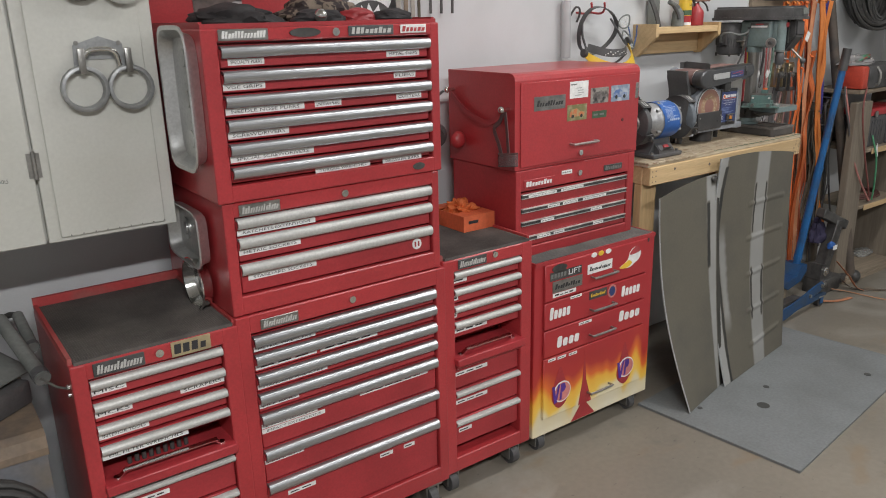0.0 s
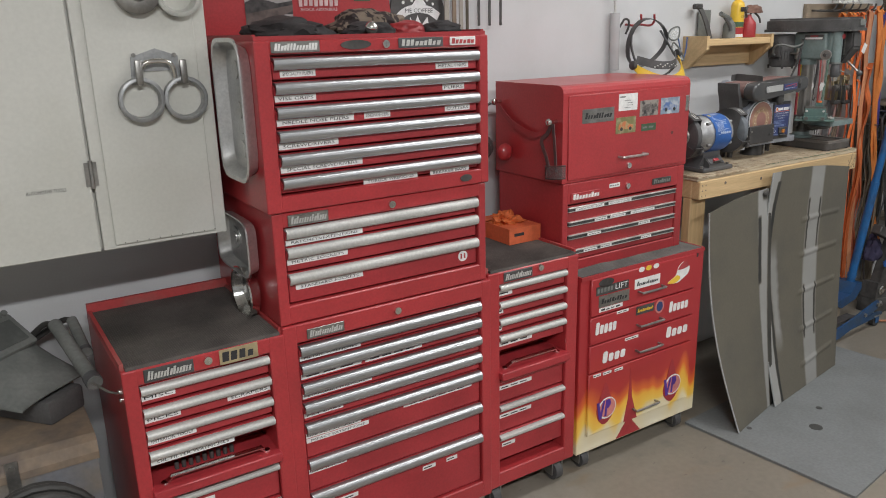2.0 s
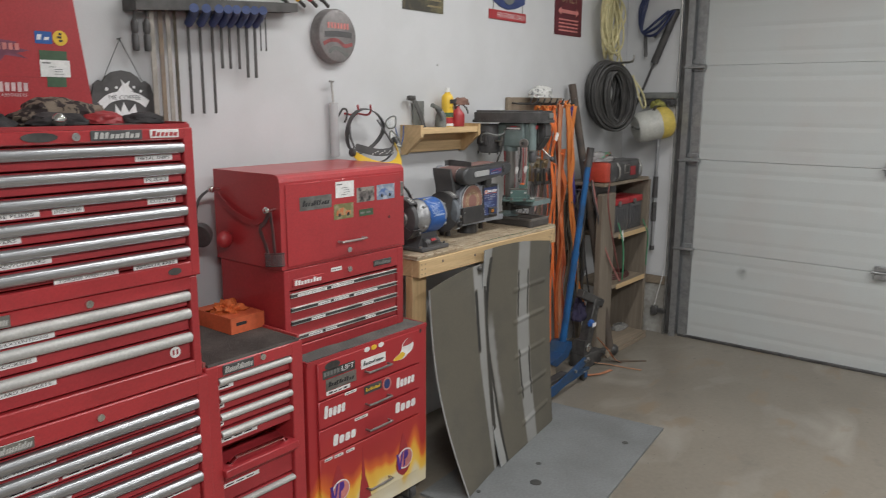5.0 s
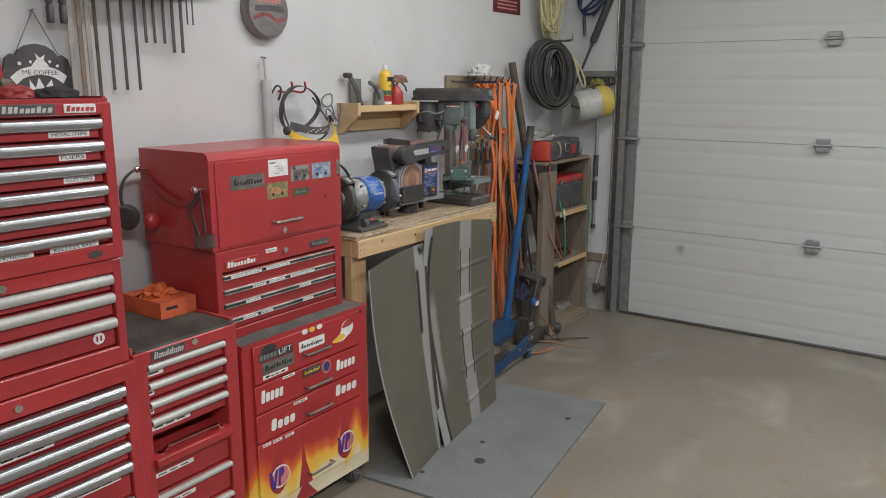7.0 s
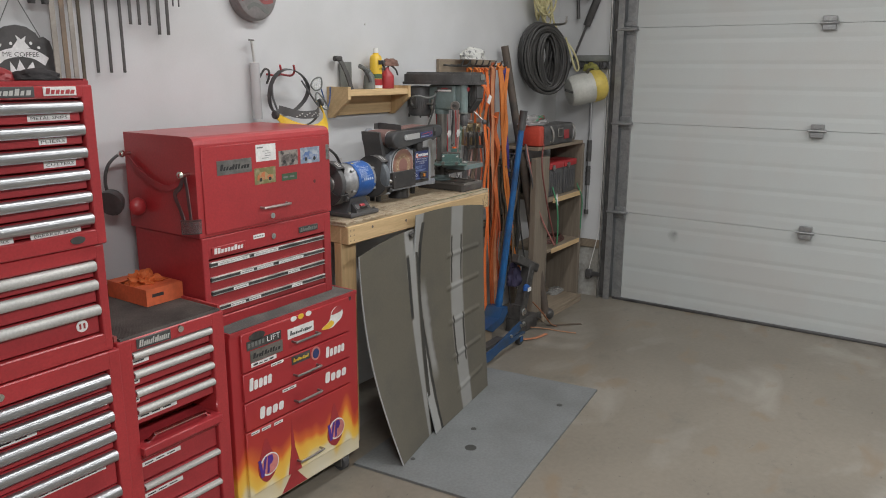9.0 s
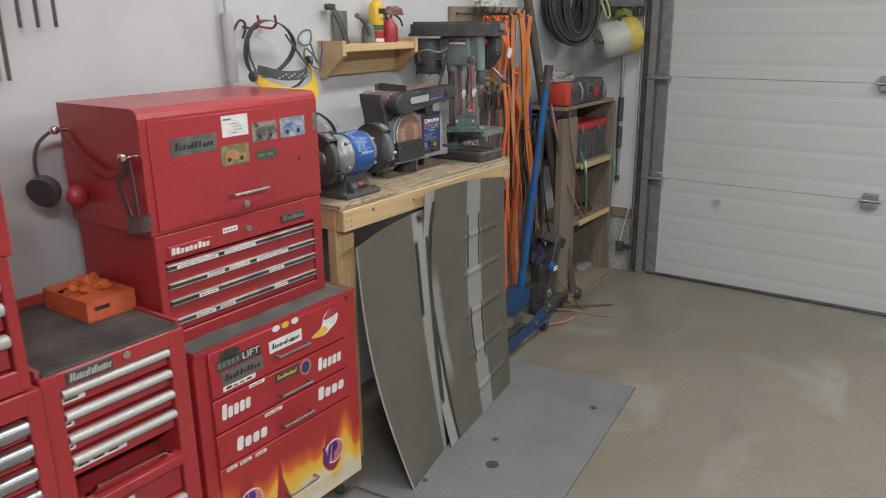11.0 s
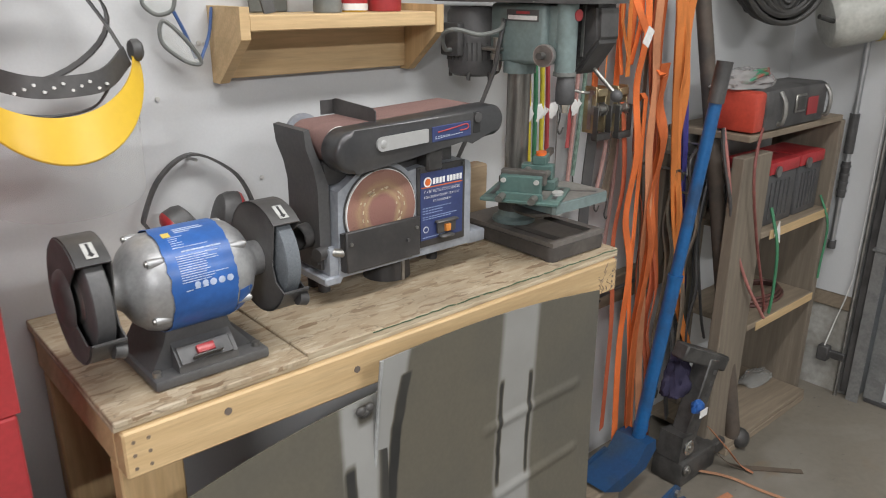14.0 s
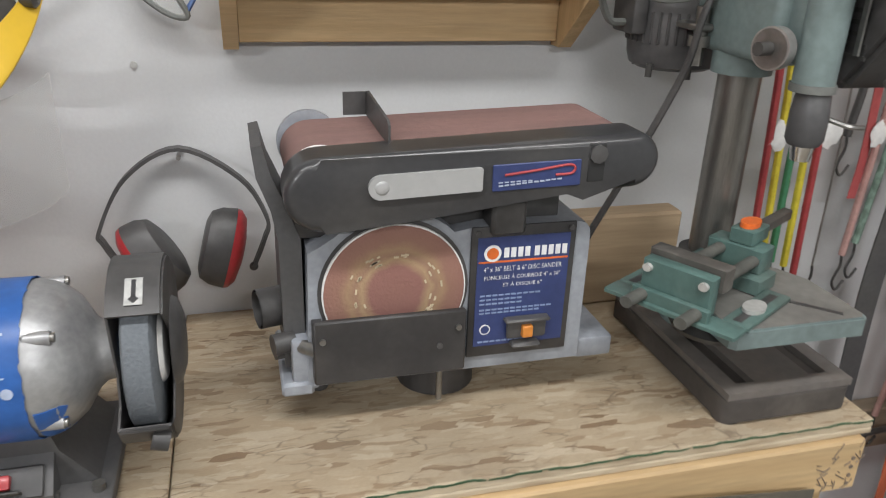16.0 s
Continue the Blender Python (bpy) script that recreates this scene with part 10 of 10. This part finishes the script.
solo("cable_coil", t, mat("green_cable", (0.04, 0.22, 0.12), 0.5, 0, 0.3, 14, 90, 0.02, col2=(0.35, 0.05, 0.05)), "green and red cables in the bag", "cable", (1.63, -0.17, Z + 0.13))
for x0, x1 in ((1.715, 1.905), (1.925, 2.09)):
    b = thing("car_battery", "black car battery with red top", "battery", ((x0 + x1) / 2, -0.16, 0.7555), group="batteries on the shelf")
    t = box(N(), x0, -0.235, 0.756, x1, -0.09, 0.925, 0.006, 2)
    for k in range(5):
        box(t, x0 + 0.02 + k * (x1 - x0 - 0.04) / 5, -0.239, 0.78, x0 + 0.026 + k * (x1 - x0 - 0.04) / 5, -0.234, 0.90)
    part("case", t, CHAR, b)
    part("lid", box(N(), x0 - 0.004, -0.24, 0.9255, x1 + 0.004, -0.085, 0.965, 0.005, 2), mat("red_lid", (0.45, 0.035, 0.04), 0.45, 0, 0.1, 9, 90, 0.03), b, "red lid")
    part("terminal", cyl(N(), (x0 + 0.04, -0.242, 0.935), (x0 + 0.04, -0.248, 0.935), 0.018, seg=16), STEEL, b)
t = N()
tube(t, curve_pts([(1.60, -0.25, 1.12), (1.50, -0.29, 0.98), (1.58, -0.29, 0.75), (1.70, -0.285, 0.52), (1.78, -0.25, 0.445), (1.95, -0.20, 0.443)], 6), 0.0045, 6)
solo("booster_cable", t, mat("dull_red_cable", (0.22, 0.07, 0.06), 0.6, 0, 0.1, 20, 90, 0.03), "dull red cable trailing down to the lower shelf", "cable", (1.6, -0.28, 0.44))
t = N()
for k in range(3):
    pts = [(1.92 + (0.14 - 0.012 * k) * math.cos(radians(q)), -0.15 + (0.075 - 0.008 * k) * math.sin(radians(q)), 0.4425 + 0.010 * k) for q in range(0, 360, 20)]
    tube(t, pts, 0.006, 6, True)
solo("cable_coil", t, mat("brown_red_cable", (0.12, 0.05, 0.04), 0.55, 0, 0.2, 14, 90, 0.03), "coiled dark cable on the lower shelf", "cable", (1.92, -0.15, 0.4355))
t = N()
tube(t, curve_pts([(1.74, -0.245, 0.82), (1.735, -0.285, 0.70), (1.745, -0.29, 0.55), (1.76, -0.28, 0.46)], 6), 0.005, 6)
solo("green_wire", t, GCORD, "green wire hanging from the shelf", "wire", (1.745, -0.28, 0.44))
t = N()
tube(t, curve_pts([(2.10, -0.245, 0.80), (2.105, -0.284, 0.70), (2.10, -0.284, 0.55), (2.102, -0.283, 0.50)], 6), 0.004, 6)
solo("green_wire", t, GCORD, "thin green wire hanging from the shelf", "wire", (2.17, -0.28, 0.5))
t = prism(N(), [(1.728, 0.735), (1.775, 0.70), (1.752, 0.78)], "y", -0.2745, -0.2725)
solo("paper_tag", t, LABEL, "white paper tag hanging on a wire", "tag", (1.75, -0.273, 0.70), smooth=False)
lump("plastic_scrap", 2.05, -0.14, 0.055, 0.085, 0.045, 0.026, glass_mat("cloudy_bag", (0.42, 0.42, 0.40), 0.3, 0.4), "crumpled cloudy plastic on the bottom shelf", "plastic bag", 14, 0.35)

# dark bars and webbing behind the jack
for k, (a, c, r, m, lab) in enumerate((((1.468, -0.04, 1.655), (1.625, -0.285, 0.045), 0.022, mat("dark_rusty_pipe", (0.10, 0.078, 0.062), 0.65, 0.1, 0.2, 8, 70, 0.1, col2=(0.07, 0.06, 0.052)), "long rusty brown pipe leaning in the corner"),)):
    p = thing("steel_pipe", lab, "pipe", c)
    part("pipe", cyl(N(), a, c, r, r * 1.15, seg=18), m, p)
    part("end_ball", ball(N(), (c[0] + 0.02, c[1] - 0.012, 0.036), 0.036, 18), DSTEEL, p, "dark ball end")
for x, zt, zb, w, m in ((1.46, 0.95, 0.42, 0.035, OLIVE), (1.52, 1.0, 0.30, 0.032, CHAR), (1.565, 0.97, 0.36, 0.03, OLIVE), (1.40, 1.02, 0.34, 0.032, BROWN), (1.60, 0.95, 0.45, 0.03, CHAR)):
    w0 = thing("chain_strap", "dark hanging chain and webbing strap", "strap", (x, -0.09, zb), group="dark straps")
    pts = [(x + rnd.uniform(-0.012, 0.012), -0.085 + rnd.uniform(-0.01, 0.01), zt + (zb - zt) * q / 6) for q in range(7)]
    part("webbing", band(N(), curve_pts(pts, 4), w, 0.006, (1, 0.2, 0)), m, w0)
    part("nail", cyl(N(), (x, WY, zt - 0.005), (x, -0.095, zt - 0.005), 0.004, seg=8), STEEL, w0)

for k, (x, zt, zb, w, m) in enumerate(((1.43, 0.90, 0.12, 0.03, CHAR), (1.49, 1.04, 0.25, 0.034, BROWN), (1.545, 0.92, 0.20, 0.03, CHAR), (1.37, 0.98, 0.22, 0.03, OLIVE))):
    w0 = thing("chain_strap", "dark hanging chain and webbing strap", "strap", (x, -0.13, zb), group="dark straps")
    pts = [(x + rnd.uniform(-0.02, 0.02), -0.125 + rnd.uniform(-0.012, 0.012), zt + (zb - zt) * q / 6) for q in range(7)]
    part("webbing", band(N(), curve_pts(pts, 4), w, 0.006, (1, 0.35, 0)), m, w0)
    part("nail", cyl(N(), (x, WY, zt - 0.005), (x, -0.135, zt - 0.005), 0.004, seg=8), STEEL, w0)
solo("timber_offcut", box(N(), 0.93, -0.235, 0.0, 1.06, -0.17, 0.10, 0.004), OLDX, "weathered timber offcut on the floor by the jack", "timber", (1.0, -0.2, 0.0), smooth=False)

# ---- floor jack ----
JACKD = mat("dark_blue_jack_paint", (0.014, 0.062, 0.16), 0.45, 0, 0.15, 9, 90, 0.05, col2=(0.03, 0.06, 0.11))
jk = thing("floor_jack", "blue trolley jack with its long handle upright", "floor jack", (1.05, -0.28, 0.0))
for y in (-0.385, -0.135):
    t = prism(N(), [(0.62, 0.016), (0.62, 0.052), (0.86, 0.090), (1.08, 0.143), (1.112, 0.148), (1.132, 0.13), (1.115, 0.102), (0.98, 0.066), (0.80, 0.020)], "y", y - 0.004, y + 0.004)
    part("side_plate", t, JACKD, jk, "blue side plate", smooth=False)
    t = prism(N(), [(0.90, 0.036), (0.99, 0.062), (1.06, 0.074), (1.15, 0.078), (1.182, 0.070), (1.186, 0.058), (1.15, 0.050)], "y", y + 0.0045, y + 0.0125)
    part("rear_flange", t, JACKD, jk, "blue rounded rear flange", smooth=False)
t = prism(N(), [(0.97, 0.112), (1.12, 0.135), (1.165, 0.185), (1.212, 0.185), (1.218, 0.15), (1.17, 0.10), (1.05, 0.075)], "y", -0.245, -0.135)
part("handle_socket", t, JACKD, jk, "blue handle socket", smooth=False)
t = prism(N(), [(0.66, 0.055), (0.95, 0.06), (1.0, 0.078), (0.80, 0.075), (0.66, 0.068)], "y", -0.35, -0.30)
part("lift_arm", t, DSTEEL, jk, "dark lift arm", smooth=False)
part("saddle", cyl(N(), (0.70, -0.325, 0.068), (0.70, -0.325, 0.084), 0.042, seg=20), DSTEEL, jk)
part("cross_tube", cyl(N(), (0.66, -0.38, 0.032), (0.66, -0.27, 0.032), 0.030, seg=20), DSTEEL, jk, "front roller")
for y in (-0.365, -0.155):
    c = part("caster", box(N(), 1.115, y - 0.02, 0.052, 1.165, y + 0.02, 0.060, 0.002), STEEL, jk, "rear caster")
    part("wheel", cyl(N(), (1.142, y - 0.012, 0.025), (1.142, y + 0.012, 0.025), 0.025, seg=20), DSTEEL, c)
    t = box(N(), 1.128, y - 0.018, 0.02, 1.156, y - 0.015, 0.052)
    box(t, 1.128, y + 0.015, 0.02, 1.156, y + 0.018, 0.052)
    part("fork", t, JACKB, c)
for x, z in ((1.0, 0.095), (1.108, 0.126)):
    part("bolt", cyl(N(), (x, -0.389, z), (x, -0.398, z), 0.010, seg=6), STEEL, jk)
A, B = Vector((1.190, -0.195, 0.165)), Vector((1.300, -0.268, 1.302))
part("handle_lower", cyl(N(), A, A.lerp(B, 0.47), 0.0205, seg=18), JACKB, jk, "blue lower handle tube")
part("handle_upper", cyl(N(), A.lerp(B, 0.47), A.lerp(B, 0.91), 0.0175, seg=18), JACKB, jk, "blue upper handle tube")
part("collar", cyl(N(), A.lerp(B, 0.465), A.lerp(B, 0.478), 0.022, seg=18), JACKB, jk)
part("grip", cyl(N(), A.lerp(B, 0.905), B, 0.0215, seg=18), BLACK, jk, "black rubber grip")
part("clamp_ring", cyl(N(), A.lerp(B, 0.035), A.lerp(B, 0.055), 0.0225, seg=18), JACKB, jk)

# ---- tow hitch parts on the floor ----
th = thing("tow_hitch", "black adjustable tow hitch with holed shank", "tow hitch", (1.40, -0.28, 0.0))
HMX = Matrix.Translation((1.36, -0.275, 0.09)) @ Matrix.Rotation(radians(-8), 4, "Z") @ Matrix.Rotation(radians(17), 4, "Y")
t = box(N(), -0.028, -0.03, 0.0, 0.028, 0.03, 0.32, 0.004)
t.transform(HMX)
part("shank", t, DSTEEL, th, "black upright shank")
for k in range(7):
    t = cyl(N(), (0.010, -0.0295, 0.05 + k * 0.038), (0.010, -0.0312, 0.05 + k * 0.038), 0.0085, seg=14)
    t.transform(HMX)
    part("hole", t, BLACK, th, "dark bolt hole")
t = box(N(), -0.20, -0.026, 0.285, 0.03, 0.026, 0.335, 0.005)
t.transform(HMX @ Matrix.Translation((0, 0, 0)) @ Matrix.Rotation(radians(8), 4, "Y"))
part("receiver_tube", t, DSTEEL, th, "black receiver tube")
t = box(N(), 1.30, -0.33, 0.0, 1.50, -0.22, 0.085, 0.008, 2)
prism(t, [(1.30, 0.085), (1.42, 0.085), (1.37, 0.16), (1.31, 0.17)], "y", -0.315, -0.235)
part("head", t, DSTEEL, th, "dark cast hitch head")
for x, z, r in ((1.342, 0.127, 0.026), (1.318, 0.062, 0.016)):
    t = N()
    lathe(t, [(0.0001, 0.014), (r * 0.5, 0.014), (r * 0.55, 0.009), (r * 0.8, 0.009), (r, 0.006), (r, 0.0), (0.0001, 0.0)], Matrix.Translation((x, -0.316 if z > 0.1 else -0.331, z)) @ Matrix.Rotation(radians(90), 4, "X"), 20)
    part("bolt", t, CHROME if z > 0.1 else STEEL, th, "bright hex bolt and washer")
t = box(N(), 1.44, -0.32, 0.02, 1.58, -0.25, 0.065, 0.006)
part("spring_arm", t, DSTEEL, th)
lump("bundled_strap", 1.37, -0.20, 0.30, 0.06, 0.04, 0.10, mat("black_violet_webbing", (0.03, 0.025, 0.06), 0.8, 0, 0.2, 14, 200, 0.2), "dark violet strap bundle hung behind the hitch", "strap", 15, 0.4)
lump("blue_strap_end", 1.335, -0.30, 0.27, 0.022, 0.018, 0.03, BLUEP, "blue strap end hanging on the hitch", "strap", 16, 0.3)
t = box(N(), 1.29, -0.335, 0.268, 1.33, -0.333, 0.292)
solo("white_tag", t, LABEL, "white tag on the blue strap", "tag", (1.31, -0.334, 0.268), smooth=False)
PALEST = mat("faded_orange_strap", (0.50, 0.21, 0.11), 0.75, 0, 0.1, 14, 200, 0.2)
for k, (pts, m, w) in enumerate((([(1.47, -0.31, 0.06), (1.519, -0.351, 0.010), (1.592, -0.428, 0.004), (1.667, -0.511, 0.004)], mat("brown_strap", (0.13, 0.10, 0.075), 0.8, 0, 0.1, 14, 200, 0.2), 0.022),
                                 ([(1.38, -0.277, 0.02), (1.454, -0.364, 0.006), (1.472, -0.469, 0.004), (1.492, -0.557, 0.004)], mat("pale_orange_strap", (0.46, 0.24, 0.14), 0.75, 0, 0.1, 14, 200, 0.2), 0.013),
                                 ([(1.42, -0.30, 0.17), (1.47, -0.35, 0.09), (1.525, -0.37, 0.02), (1.539, -0.41, 0.004)], PALEST, 0.018),
                                 ([(1.20, -0.36, 0.01), (1.28, -0.40, 0.005), (1.38, -0.42, 0.005)], PALEST, 0.022))):
    solo("loose_strap", band(N(), curve_pts(pts, 6), w, 0.0020, (0.4, 1, 0)), m, "loose strap end lying on the floor", "strap", (*pts[-1][:2], 0.0), group="loose straps")

# cords hanging from the charger
for pts, m, r, lab in (([(1.462, -0.2, 1.101), (1.459, -0.23, 0.991), (1.511, -0.25, 0.776), (1.568, -0.28, 0.622), (1.684, -0.3, 0.47)], mat("faded_red_cord", (0.42, 0.17, 0.15), 0.6, 0, 0.1, 20, 200, 0.1), 0.005, "faded red cord hanging from the charger"),
                       ([(1.456, -0.2, 1.101), (1.454, -0.22, 1.007), (1.47, -0.24, 0.906), (1.485, -0.25, 0.817)], BLACK, 0.0055, "black cord hanging from the charger"),
                       ([(1.462, -0.12, 1.025), (1.401, -0.14, 0.985), (1.467, -0.13, 0.83), (1.536, -0.12, 0.701), (1.614, -0.12, 0.44), (1.654, -0.12, 0.342)], BLACK, 0.005, "black cord looped on the wall behind the jack")):
    solo("extension_cable", tube(N(), curve_pts(pts, 6), r, 8), m, lab, "cable", pts[-1], group="hanging cables")

# ---- last placing: each group of things set down where it stands ----
def settle(names, dx=0.0, dy=0.0, dz=0.0, keep=lambda p: True):
    """Moves the things of those names, with their parts."""
    for ob in scene.objects:
        if ob.parent is None and ob.name.split(".")[0] in names.split() and keep(ob.location):
            ob.location += Vector((dx, dy, dz))

settle("roll_cabinet", -0.009)
settle("intermediate_chest", -0.016, 0, -0.006)
settle("top_chest tray_liner folded_jacket bandana work_glove chrome_ball", -0.018, 0, -0.008)
settle("parts_tray parts_dish", -0.016, 0, -0.007)
rcab.scale = (1, 1, 0.9925)
settle("side_cabinet socket", 0.009, 0, 0, lambda p: p.x < -2)
settle("side_cabinet glove_box", -0.008, 0, 0, lambda p: p.x > -2)
settle("wall_cabinet tape_roll", 0.022, 0, -0.008)
settle("welding_helmet", 0.010, -0.02, 0)
settle("ring_bracket", 0.016, 0, -0.023)
settle("round_sign", 0, 0, -0.014)
settle("hose_coil", 0.022, 0, 0.020, lambda p: p.x < -2)
settle("machinist_chest drop_front_chest magnet_hook safety_goggles", -0.014, -0.010, 0.002)
settle("earmuffs", -0.014, -0.010, 0.002, lambda p: p.x < -0.5)
settle("flame_cabinet", 0.002, 0.002, 0.012)
for ob in fc.children:
    if ob.name.startswith("caster"):
        ob.location.z -= 0.012
settle("wall_shelf oil_bottle pump_oiler shop_rag spray_gun blow_tool", 0.015, 0, -0.010)
settle("earmuffs wall_screw safety_glasses", 0.014, 0, -0.010, lambda p: -0.5 < p.x < 0.2)
settle("tool_rack pry_bar nut_driver", -0.009, 0, -0.012)
settle("face_shield", -0.002, 0, -0.004)
settle("sheet_panel", 0.014, -0.003, 0)
settle("tow_hitch", -0.010, 0.030, 0)
